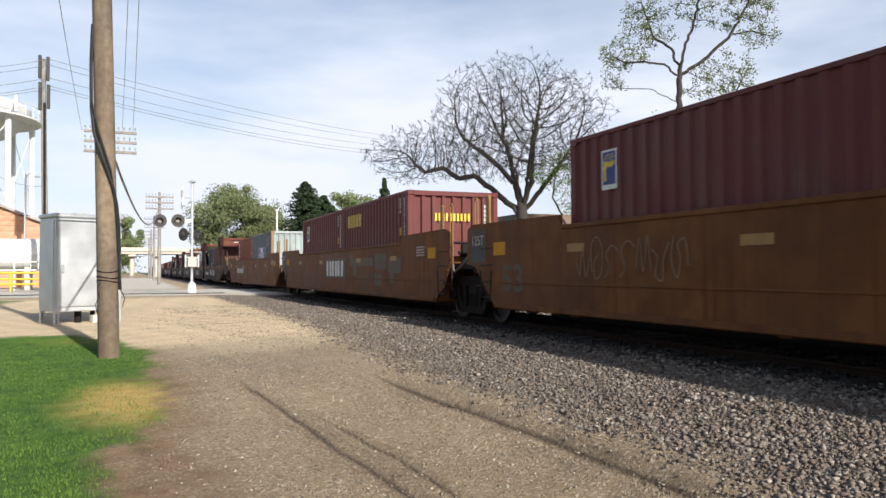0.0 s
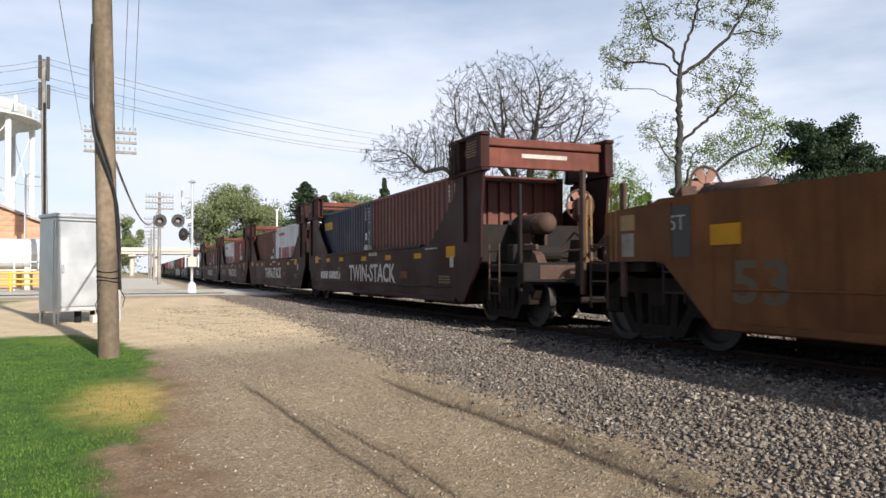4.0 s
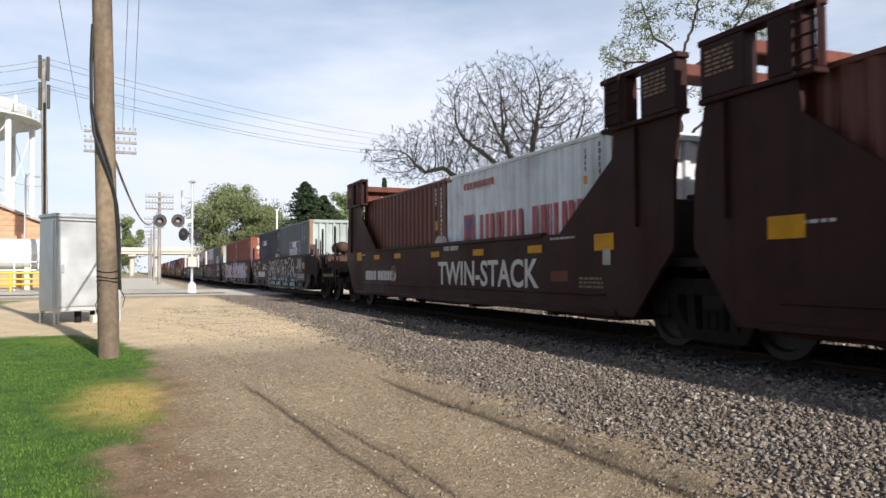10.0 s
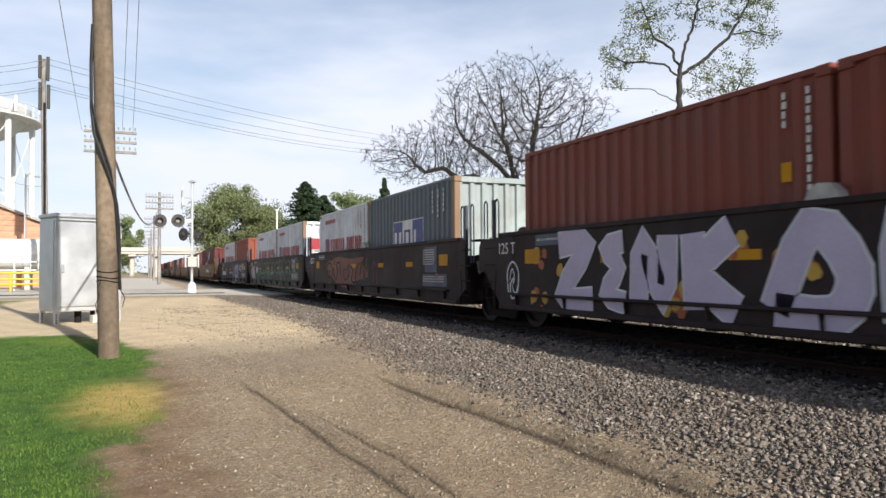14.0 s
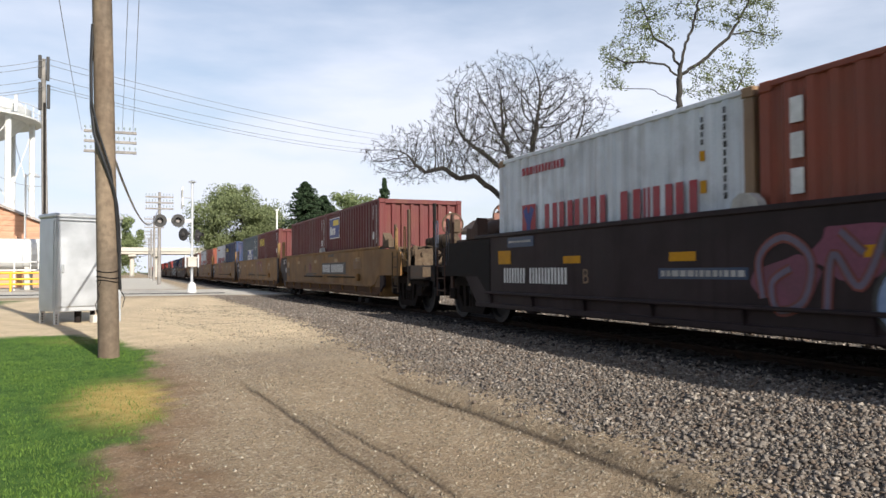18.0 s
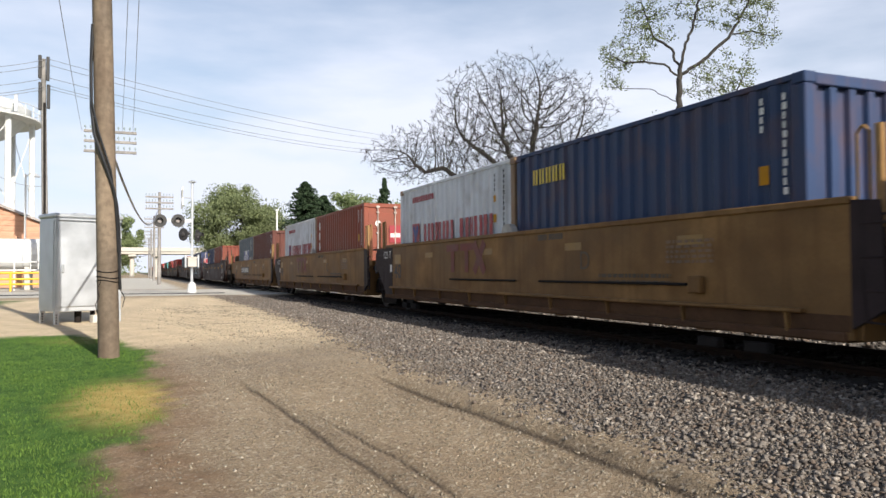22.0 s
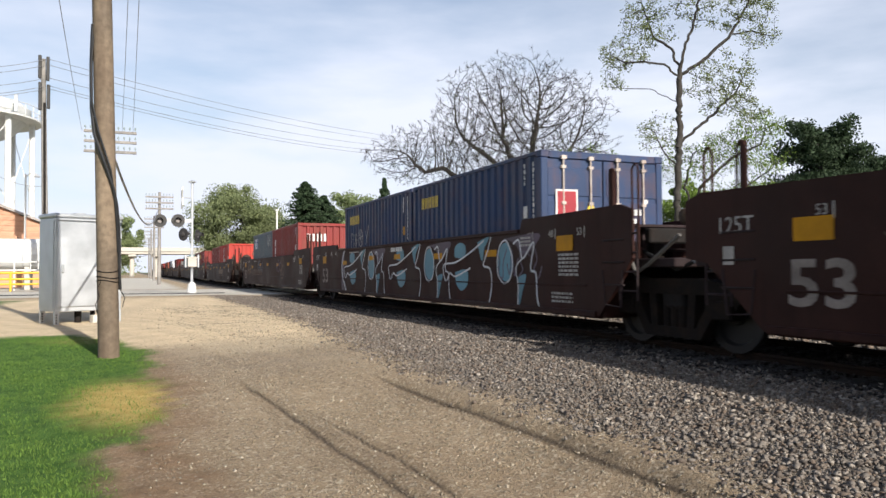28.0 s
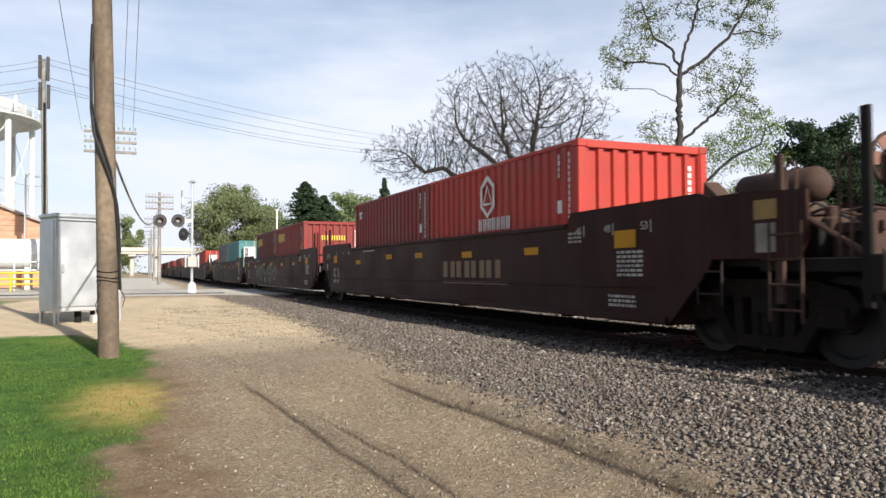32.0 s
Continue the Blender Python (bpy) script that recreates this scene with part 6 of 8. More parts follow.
for k, (y, z) in enumerate(((5.4, 1.05), (5.35, 0.45), (4.7, 0.8), (2.2, 0.45), (0.4, 0.9), (-2.0, 1.1), (-4.9, 1.0), (1.2, 1.15), (-0.9, 0.5), (-5.2, 0.5))):
    for i in range(5):
        w = spots.uniform(0.1, 0.26)
        blotch(v2, y + spots.uniform(-0.25, 0.25), z + spots.uniform(-0.16, 0.16), w, w * spots.uniform(0.9, 1.3), spray_gold if (i + k) % 2 else spray_rust, 300 + 7 * k + i, 0.0006 * i, "gold and orange spray spot", 10)
BLOCKS = [  # chunky painted shapes as strokes in a unit box
    [[(0.1, 0.9), (0.85, 0.92), (0.15, 0.12), (0.95, 0.08)]], [[(0.85, 0.9), (0.2, 0.82), (0.7, 0.55), (0.2, 0.2), (0.9, 0.08)]], [[(0.15, 0.1), (0.25, 0.9), (0.75, 0.15), (0.85, 0.95)]],
    [[(0.2, 0.95), (0.25, 0.05)], [(0.85, 0.95), (0.3, 0.5), (0.9, 0.05)]], [[(0.2, 0.1), (0.55, 0.95), (0.9, 0.5), (0.75, 0.08), (0.2, 0.1)]], [[(0.2, 0.05), (0.22, 0.95), (0.8, 0.9), (0.3, 0.5), (0.9, 0.06)]],
    [[(0.1, 0.92), (0.45, 0.1), (0.9, 0.95)]], [[(0.25, 0.55), (0.8, 0.6), (0.6, 0.93), (0.2, 0.6), (0.35, 0.1), (0.9, 0.2)]], [[(0.15, 0.05), (0.2, 0.95), (0.8, 0.1), (0.85, 0.95)]],
    [[(0.9, 0.85), (0.35, 0.92), (0.15, 0.45), (0.4, 0.08), (0.85, 0.15), (0.8, 0.5), (0.5, 0.48)]], [[(0.1, 0.5), (0.6, 0.75), (0.9, 0.4), (0.4, 0.1), (0.9, 0.08)]]]
EDGES = (4.87, 3.67, 2.94, 2.02, 0.92, -0.55, -1.65, -2.3, -3.03, -3.93, -4.66, -5.3)
for k, strokes in enumerate(BLOCKS):
    y0, w = EDGES[k], EDGES[k] - EDGES[k + 1]
    for m, extra, z in ((spray_white, 0.055, 0.003), (lavender, 0.0, 0.006)):
        g = Geo()
        for i, path in enumerate(strokes):
            line = curl([((0.06 + 0.88 * px) * w, py * 0.98) for px, py in path], 3)
            ribbon(g, line, min(0.36, 0.36 * w) + extra, z + 0.0012 * i)
        part("graffiti_stroke", g, m, v2, "pale lavender block graffiti", at=on_side(y0, 0.44, SIDE + 0.004))
spray(v2, 6.45, 0.45, 0.5, 0.72, [4], 0.03, spray_white, label="white oval tag")
spray(v2, 6.35, 0.55, 0.35, 0.5, [0], 0.02, spray_white)
blotch(v3, 4.6, 0.5, 5.4, 0.95, mark_brown_red, 71, label="faded pink-brown spray field")
spray(v3, 4.4, 0.6, 5.0, 0.7, [4, 8, 2, 5, 1], 0.07, car_paint["black"], mark_tan, "faded dark bubble lettering", 0.05, 0.004)
spray(v3, -0.9, 0.6, 0.6, 0.7, [3, 5], 0.03, spray_pink)
green_rng = random.Random(17)
for k in range(12):
    y, w = 4.6 - 0.86 * k, 0.95
    for row, (z, h) in enumerate(((0.36, 0.62), (0.82, 0.66))):
        n = 9
        line = [(w / 2 + w / 2 * math.cos(6.2832 * i / n) * green_rng.uniform(0.62, 1.12), h / 2 + h / 2 * math.sin(6.2832 * i / n) * green_rng.uniform(0.6, 1.05)) for i in range(n)]
        g = Geo()
        ribbon(g, curl(line + [line[0]], 5), 0.026, 0.004 + 0.003 * row)
        part("graffiti_outline", g, spray_green, v4, "green outlined curls", at=on_side(y - 0.3 * row, z, SIDE + 0.001))
    spray(v4, y - 0.2, 0.55 + 0.2 * (k % 2), 0.55, 0.5, [(4, 8, 5, 2)[k % 4]], 0.022, spray_green, label="green outlined curls", lift=0.009)
words("stencil", v4, on_side(0.05, 0.80, SIDE + 0.008), "C", 0.24, mark_white)
spray(v4, 6.5, 0.78, 1.2, 0.42, [4, 1, 8, 5, 0, 2], 0.04, spray_ice, spray_white, label="pale blue tag")
spray(v4, 4.9, 0.86, 0.8, 0.34, [8, 4, 6, 1], 0.035, spray_ice, spray_white, label="pale blue tag")
spray(v4, 6.4, 0.62, 0.9, 0.3, [3, 7, 5, 0], 0.022, spray_white, label="white tag")
spray(v4, 5.7, 0.55, 0.6, 0.3, [7, 0, 2], 0.03, spray_white)
def bubble(u, y, z, w, h, mat, rim, lift=0.004, squash=0.0):
    """A rounded painted shape with a dark rim."""
    pts = [(w / 2 + w / 2 * math.cos(k * 0.3142) * (1 - squash * math.sin(k * 0.3142)), h / 2 + h / 2 * math.sin(k * 0.3142) * (1 if math.sin(k * 0.3142) > 0 else 0.9)) for k in range(20)]
    part("graffiti_bubble", Geo().slab(pts, -0.001, 0.003, "XY"), mat, u, "pale blue bubble graffiti", at=on_side(y, z, SIDE + lift))
    g = Geo()
    ribbon(g, pts + [pts[0]], 0.05, 0.005)
    part("graffiti_rim", g, rim, u, at=on_side(y, z, SIDE + lift))


for y, z, w, h, q in ((-1.62, 0.86, 0.52, 0.56, 0.1), (-2.02, 0.88, 0.46, 0.56, -0.1), (-2.42, 0.88, 0.48, 0.58, 0.0), (-2.86, 0.9, 0.42, 0.56, 0.1), (-1.5, 0.34, 0.62, 0.68, 0.15), (-2.02, 0.34, 0.72, 0.5, -0.2), (-2.62, 0.34, 0.68, 0.5, 0.2)):
    bubble(v5, y, z, w, h, spray_ice, mark_black, 0.004 + 0.004 * ((int(-y * 10) % 3)), q)
part("graffiti_band", Geo().box(0, 1.3, 0, 0.12, 0, 0.004, 0.001), spray_ice, v5, at=on_side(-2.0, 0.82, SIDE + 0.002))
spray(v5, -3.6, 1.0, 0.9, 0.4, [5, 3, 4], 0.025, spray_white)
number_bars(v5, 5.55, 0.74, 6, 0.25, mark_white, "white car number")
rects("notice_panel", v5, on_side(1.4, 0.84, SIDE), [(0, 0, 1.45, 0.13)], panel_blue)
small_print(v5, 1.35, 0.94, 1, 1.35, None, 0.07)
for k in range(4):
    blotch(v5, -0.1 - 0.75 * k, 0.55 + 0.3 * (k % 2), 0.9, 0.55, spray_pink, 90 + k, label="dull pink spray cloud")
spray(v5, -0.1, 0.5, 3.2, 0.85, [4, 6, 2, 8], 0.06, spray_purple, mark_brown_red, "", 0.0, 0.004)
words("stencil", v5, on_side(3.1, 0.76, SIDE), "B", 0.2, mark_tan)

# yellow short cars
for k, u in enumerate(U[13:18]):
    reflectors(u, [(3.9, 1.24), (1.0, 1.24), (-1.9, 1.24), (-4.4, 1.24)], 0.11, 0.44, dull_reflector)
    square_reflector(u, 5.98, 1.12, mat=dull_reflector)
    words("stencil", u, on_side(6.88, 1.27, SIDE + 0.006), "125 T", 0.17, mark_white, "white stencilled weight")
    rects("placard", u, on_side(6.33, 0.93, SIDE + 0.006), [(0, 0, 0.14, 0.18)], mark_white)
    words("stencil", u, on_side(6.03, 0.78, SIDE), "40", 0.32, mark_black, "large dark number", 0.002, 1.05)
    number_bars(u, -1.1, 1.42, 6, 0.09, mark_dark_patch, "small dark car number")
    words("stencil", u, on_side(-2.28 if k in (2, 3) else 2.62, 0.96, SIDE), ("A", "E", "D", "C", "B")[k], 0.25, mark_dark_patch)
    small_print(u, -2.78 if k in (2, 3) else 2.1, 0.9, 2, 1.5, mark_dark_patch, 0.05)
    small_print(u, -4.2, 1.3, 5, 0.8, mark_tan)
    for y in (-5.6, -4.9, 4.6, 5.2):
        part("jacking_pad", Geo().box(-0.05, 0.05, -0.16, 0.16, 0.09, 0.20, 0.01), steel_dark, u, at=pose(-OUT + 0.02, y, 0))
    part("side_rail_pipe", Geo().tube([(-OUT - 0.05, y, 0.78) for y in (2.4, 1.0, -0.4)], 0.018, 7), steel_dark, u)
    part("side_rail_pipe", Geo().tube([(-OUT - 0.05, y, 0.78) for y in (-1.2, -3.0, -4.6)], 0.018, 7), steel_dark, u)
    part("pipe_bracket", Geo().box(-OUT - 0.10, -OUT, -4.86, -4.66, 0.68, 0.88, 0.02), car_paint["yellow"], u)
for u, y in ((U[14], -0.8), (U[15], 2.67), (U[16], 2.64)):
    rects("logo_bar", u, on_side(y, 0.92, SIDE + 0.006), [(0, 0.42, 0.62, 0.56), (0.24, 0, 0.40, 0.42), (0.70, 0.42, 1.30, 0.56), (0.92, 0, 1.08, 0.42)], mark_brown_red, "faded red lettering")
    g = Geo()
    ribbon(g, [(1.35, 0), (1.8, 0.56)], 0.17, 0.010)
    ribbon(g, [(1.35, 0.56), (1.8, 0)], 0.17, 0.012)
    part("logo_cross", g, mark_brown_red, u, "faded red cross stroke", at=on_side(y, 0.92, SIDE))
for u, y in ((U[13], -0.2), (U[17], 3.6)):
    rects("number_board", u, on_side(y, 0.86, SIDE - 0.001), [(0, 0, 3.1, 0.37)], mark_black, "black number panel")
    number_bars(u, y - 0.13, 0.92, 6, 0.25, mark_white, "white car number", lift=0.002, wide=0.8)
g = Geo()
for k, a in enumerate((0.0, 0.785, 1.571, 2.356)):
    ribbon(g, [(-0.24 * math.cos(a), -0.2 * math.sin(a)), (0.24 * math.cos(a), 0.2 * math.sin(a))], 0.07, 0.003 + 0.002 * k)
part("star_emblem", g, mark_brown_red, U[13], "faded red star", at=on_side(1.62, 1.08, SIDE))
small_print(U[13], 2.4, 0.88, 1, 1.3, mark_dark_patch, 0.09)

# long brown cars
for k, u in enumerate(U[18:]):
    reflectors(u, [(5.38, 1.15), (2.58, 1.25), (0.45, 1.24), (-2.2, 1.2), (-4.74, 1.2)], 0.12)
    square_reflector(u, 7.95, 1.22)
    square_reflector(u, -7.25, 1.24)
    words("stencil", u, on_side(9.0, 1.34, SIDE), "125T", 0.17, mark_dusty)
    words("stencil", u, on_side(8.05, 0.60, SIDE), "53", 0.42, mark_worn, "large worn white number", 0.012, 1.3)
    for y, n in ((7.7, "53"), (6.9, "48"), (6.3, "45"), (-6.3, "45"), (-7.0, "48"), (-7.8, "53")):
        words("stencil", u, on_side(y, 1.46, SIDE), n, 0.10, mark_dusty)
        rects("tick", u, on_side(y - 0.2, 1.42, SIDE), [(0, 0, 0.02, 0.16)], mark_dusty)
    rects("placard", u, on_side(8.9, 1.0, SIDE), [(0, 0, 0.16, 0.2)], mark_dusty)
    small_print(u, -6.1, 1.5, 3, 0.35)
    small_print(u, -7.3, 1.2, 6, 0.55)
    small_print(u, -7.1, 0.62, 3, 0.6)
    small_print(u, 4.6, 1.52, 1, 1.0)
f, gg, hh, ii, jj = U[18:23]
ring(f, 3.1, 1.12, 0.46, mark_tan, "large faded tan round emblem")
ring(hh, -3.6, 1.12, 0.46, mark_faint, "large faded tan round emblem")
number_bars(hh, 5.2, 0.78, 6, 0.30, mark_faint, "faded tan car number", wide=0.8)
spray(hh, 3.2, 0.95, 1.7, 0.62, [8, 4, 7, 5], 0.03, mark_grey_blue, label="pale scribbled tag")
spray(hh, -2.1, 0.9, 1.2, 0.6, [7, 4, 3], 0.03, spray_purple)
spray(f, 7.0, 0.9, 1.6, 0.5, [5, 7, 1, 3], 0.025, mark_dark_patch)
spray(hh, 7.0, 0.75, 1.6, 0.62, [5, 4, 6, 1, 3], 0.03, mark_tan, label="pale scribbled tag")
mauve = material("mauve_spray", (0.085, 0.062, 0.085), 0.65, 0, 0.1, 20, 0.3, 1.2, 0.02)
for y0 in (5.5, 1.2, -2.4):          # one swooping figure, painted along the whole side
    def stroke(points, width, mat, z=0.006):
        g = Geo()
        ribbon(g, curl(points, 6), width, z)
        part("graffiti_stroke", g, mat, gg, "white outlined swooping graffiti" if mat is spray_white else "", at=on_side(y0, 0.0, SIDE + 0.004))

    def patch(points, mat, z=0.0):
        part("graffiti_patch", Geo().slab(curl(points + [points[0]], 4)[:-1], z - 0.001, z + 0.002, "XY"), mat, gg, "pale blue spray shape" if mat is spray_cyan else "", at=on_side(y0, 0.0, SIDE))

    if y0 > 5:
        patch([(0.0, 0.35), (0.0, 1.3), (0.25, 1.55), (0.3, 1.2), (0.25, 0.8), (0.5, 0.36)], mauve)
        stroke([(0.33, 1.57), (0.05, 1.2), (0.12, 0.8), (0.55, 0.36)], 0.04, spray_white)
        stroke([(0.4, 1.57), (0.12, 1.2), (0.2, 0.8), (0.63, 0.36)], 0.02, spray_white)
    patch([(0.93, 1.22), (0.95, 1.42), (1.2, 1.5), (1.45, 1.42), (1.4, 1.2)], spray_cyan)
    patch([(0.95, 0.92), (1.5, 0.97), (1.55, 0.7), (1.25, 0.56), (1.0, 0.7)], spray_cyan)
    patch([(2.85, 1.12), (2.95, 1.36), (3.2, 1.42), (3.4, 1.15), (3.35, 0.85), (3.1, 0.76), (2.9, 0.9)], spray_cyan)
    patch([(3.6, 0.84), (3.88, 0.88), (3.75, 0.6), (3.62, 0.36)], spray_cyan)
    patch([(2.0, 1.48), (2.5, 1.56), (2.3, 1.36), (2.2, 1.12)], spray_cyan)
    patch([(3.1, 1.5), (4.3, 1.54), (4.1, 1.3), (3.76, 1.2), (3.5, 1.4)], mauve)
    stroke([(2.3, 1.5), (1.7, 1.3), (1.0, 1.12), (0.4, 1.08), (0.36, 0.9), (0.5, 0.74), (0.7, 0.9), (1.0, 0.84), (1.7, 1.0)], 0.035, spray_white)
    stroke([(2.6, 1.56), (2.45, 1.3), (2.28, 1.05), (2.55, 0.98), (2.62, 0.7), (2.5, 0.34)], 0.035, spray_white)
    stroke([(2.85, 1.12), (2.95, 1.38), (3.2, 1.46), (3.42, 1.15), (3.35, 0.83), (3.1, 0.73), (2.88, 0.88), (2.85, 1.12)], 0.03, spray_white, 0.008)
    stroke([(3.45, 1.4), (3.65, 1.45), (3.78, 1.15), (4.15, 1.4), (4.05, 0.98), (4.22, 0.9), (4.25, 0.55), (4.32, 0.36)], 0.035, spray_white)
    stroke([(3.78, 1.15), (3.55, 1.0), (3.62, 0.7), (3.6, 0.35)], 0.03, spray_white, 0.008)
spray(gg, -5.2, 0.8, 1.6, 0.6, [5, 7, 3, 0], 0.03, spray_purple)
number_bars(gg, 0.7, 1.43, 6, 0.1, mark_white, "small white car number")
bars("lettering", ii, on_side(-1.25, 0.82, SIDE), [0.6, 0.62, 0.58, 0.58], 0.32, mark_tan, 0.5, "faded tan lettering")
rects("logo_bar", ii, on_side(-1.25, 0.70, SIDE), [(0, 0, 2.9, 0.05)], mark_tan)
spray(jj, 5.0, 0.5, 6.0, 0.8, [1, 8, 5, 4, 2], 0.12, mark_dark_patch, spray_green, "dark green faded graffiti", 0.1)
number_bars(f, 4.2, 0.9, 6, 0.12, mark_white, "small white car number")


for index in (18, 19):
    c = loads[2 * index + 1][0]
    g = Geo()
    for path in ([(0.0, 0.42), (0.12, 0.5), (0.1, 0.3), (0.02, 0.2), (0.03, 0.0)], [(0.3, 0.45), (0.33, 0.05)], [(0.45, 0.02), (0.47, 0.45), (0.6, 0.05), (0.63, 0.46)], [(1.5, 0.1), (1.62, 0.2), (1.85, 0.62)], [(1.55, 0.5), (1.7, 0.12)]):
        ribbon(g, curl(path, 4), 0.018, 0.003)
    ribbon(g, [(1.05 + 0.2 * math.cos(i * 0.3927), 0.3 + 0.26 * math.sin(i * 0.3927)) for i in range(17)], 0.018, 0.004)
    for a in (0.3, 1.35, 2.4):
        ribbon(g, [(1.05 - 0.18 * math.cos(a), 0.3 - 0.24 * math.sin(a)), (1.05 + 0.18 * math.cos(a), 0.3 + 0.24 * math.sin(a))], 0.014, 0.005 + 0.001 * a)
    part("graffiti_stroke", g, mark_chalk, c, "thin white scribbled tag", at=on_side(2.35, 1.28, SIDE_OUT))


def front_marks(index, style):
    """Marks on the lit front face of a front container."""
    c = loads[2 * index][0]
    y = -3.029 + 0.022
    if style == "name":
        bars("lettering", c, on_front(-0.5, 1.85, y), [0.15, 0.15, 0.15, 0.15, 0.15], 0.19, mark_yellow, 0.5, "yellow lettering")
    elif style == "whitename":
        bars("lettering", c, on_front(-0.85, 1.85, y), [0.17, 0.24, 0.26], 0.30, mark_white, 0.4, "white lettering")
    elif style == "square":
        rects("logo_board", c, on_front(-0.95, 1.45, y - 0.03), [(0, 0, 0.42, 0.5)], mark_white)
        rects("logo_field", c, on_front(-0.95, 1.45, y - 0.034), [(0.03, 0.03, 0.39, 0.47)], mark_red, "red square emblem")
        g = Geo().slab([(0, 0), (0.3, 0), (0.15, 0.27)], -0.001, 0.003, "XY")
        part("warning_triangle", g, mark_yellow, c, "yellow warning triangle", at=on_front(-0.42, 1.5, y - 0.03))
        rects("notice", c, on_front(0.25, 1.55, y - 0.03), [(0, 0, 0.5, 0.1), (0, -0.16, 0.4, -0.06)], mark_white)
    elif style == "doorlogo":
        rects("logo_field", c, on_front(-0.45, 1.45, y - 0.03), [(0, 0, 0.36, 0.5)], mark_red, "red square emblem")
        rects("logo_bar", c, on_front(-0.42, 1.6, y - 0.034), [(0, 0, 0.3, 0.12)], mark_white)
        rects("notice", c, on_front(0.35, 1.75, y - 0.03), [(0, 0, 0.3, 0.09), (0.38, 0, 0.7, 0.09), (0.1, -0.16, 0.5, -0.07)], mark_white)
        part("emblem", Geo().slab([(0.09 * math.cos(k * 0.6283), 0.09 * math.sin(k * 0.6283)) for k in range(10)], -0.001, 0.003, "XY"), mark_white, c, at=on_front(-0.8, 2.0, y - 0.03))
    elif style == "panel":
        rects("notice", c, on_front(-0.9, 1.5, y - 0.03), [(0, 0, 0.7, 0.7), (1.0, 0.2, 1.6, 0.6), (0.2, -0.5, 0.9, -0.2)], mark_white, "white notice panel")
    code = [(0.84, 1.2 + 0.11 * k, 0.84 + 0.07, 1.28 + 0.11 * k) for k in range(10)]
    if style != "panel":
        g = Geo()
        for a, b, c2, d in code:
            g.box(a, c2, b, d, -0.001, 0.003, 0.0005)
        tagged(part("serial_code", g, mark_white, c, "white code in a column", at=on_front(0, 0, y)), kind="stuff")


for index, style in ((1, "name"), (2, "plain"), (8, "plain"), (9, "doorlogo"), (10, "plain"), (11, "square"), (12, "plain"), (13, "plain"), (14, "name"), (15, "plain"), (16, "doorlogo"), (17, "plain"), (18, "plain"),
                     (19, "square"), (20, "whitename"), (21, "plain"), (22, "name"), (23, "panel"), (24, "panel")):
    front_marks(index, style)
# ---- trees ----
def grow_tree(rng, height, trunk, spread, rise, depth, kids, r0, first=0.32, shrink=0.72, wiggle=0.16, droop=0.0, ratio=0.62):
    """Limbs as (points, radii) lists and the tips of the last twigs."""
    limbs, tips = [], []

    def go(p, d, length, r, level):
        n = 5 if level < 2 else 3
        pts, q = [p.copy()], p.copy()
        for i in range(n):
            d = (d + Vector((rng.gauss(0, wiggle), rng.gauss(0, wiggle), rng.gauss(0, wiggle * 0.6) + rise * 0.05 - droop * 0.03 * level))).normalized()
            q = q + d * length / n
            pts.append(q.copy())
        r1 = r * (0.55 if level else 0.72)
        limbs.append((pts, r, r1, level))
        if level >= depth:
            tips.append((q, d, length))
            return
        m = kids[min(level, len(kids) - 1)]
        for k in range(m):
            f = 0.45 + 0.55 * (k + 1) / m if level else 0.72 + 0.28 * (k + 1) / m
            i = min(int(f * n), n)
            base = pts[i]
            az = rng.uniform(0, 6.283) if level else 6.283 * (k + rng.uniform(-0.2, 0.2)) / m
            side = Vector((math.cos(az), math.sin(az), 0))
            side = (side - side.dot(d) * d * 0.7).normalized()
            s = spread * rng.uniform(0.7, 1.25)
            nd = (d * math.cos(s) + side * math.sin(s) + Vector((0, 0, rise * 0.12))).normalized()
            go(base, nd, length * shrink * rng.uniform(0.75, 1.15) if level else trunk * height * rng.uniform(0.8, 1.15), max(r1 * (0.9 if k == m - 1 else ratio * rng.uniform(0.8, 1.15)), 0.006), level + 1)

    go(Vector((0, 0, -0.2)), Vector((rng.uniform(-0.05, 0.05), rng.uniform(-0.05, 0.05), 1)).normalized(), height * first, r0, 0)
    return limbs, tips


def limb_geo(limbs, lo, hi):
    g = Geo()
    for pts, r, r1, level in limbs:
        if lo <= level <= hi:
            g.tube(pts, r, 9 if level == 0 else 7 if level == 1 else 5 if level < 4 else 3, r1)
    return g


def leaf_cloud(rng, centres, per, radius, size, mat, name, flat=0.8):
    """Many small leaf faces round the given centres."""
    c = np.repeat(np.array([tuple(p) for p in centres]), per, axis=0)
    n = len(c)
    if not isinstance(radius, float):      # one radius for each clump
        radius = np.repeat(np.array(radius), per)
    g = np.random.default_rng(rng.randrange(10 ** 6))
    away = g.normal(0, 1, (n, 3))
    away *= np.minimum(1, 1.9 / np.linalg.norm(away, axis=1))[:, None]     # no strays far from a clump
    p = c + away * np.stack([radius + 0 * away[:, 0], radius + 0 * away[:, 0], radius * flat + 0 * away[:, 0]], -1)
    a = g.normal(0, 1, (n, 3))
    a /= np.linalg.norm(a, axis=1)[:, None]
    b = np.cross(a, g.normal(0, 1, (n, 3)))
    b /= np.linalg.norm(b, axis=1)[:, None]
    s = (size * g.uniform(0.6, 1.4, n))[:, None]
    v = np.stack([p - a * s, p + b * s * 0.55, p + a * s, p - b * s * 0.55], 1).reshape(-1, 3)
    f = (4 * np.arange(n)[:, None] + np.arange(4)[None])
    return fast_mesh(name, v, f, mat)


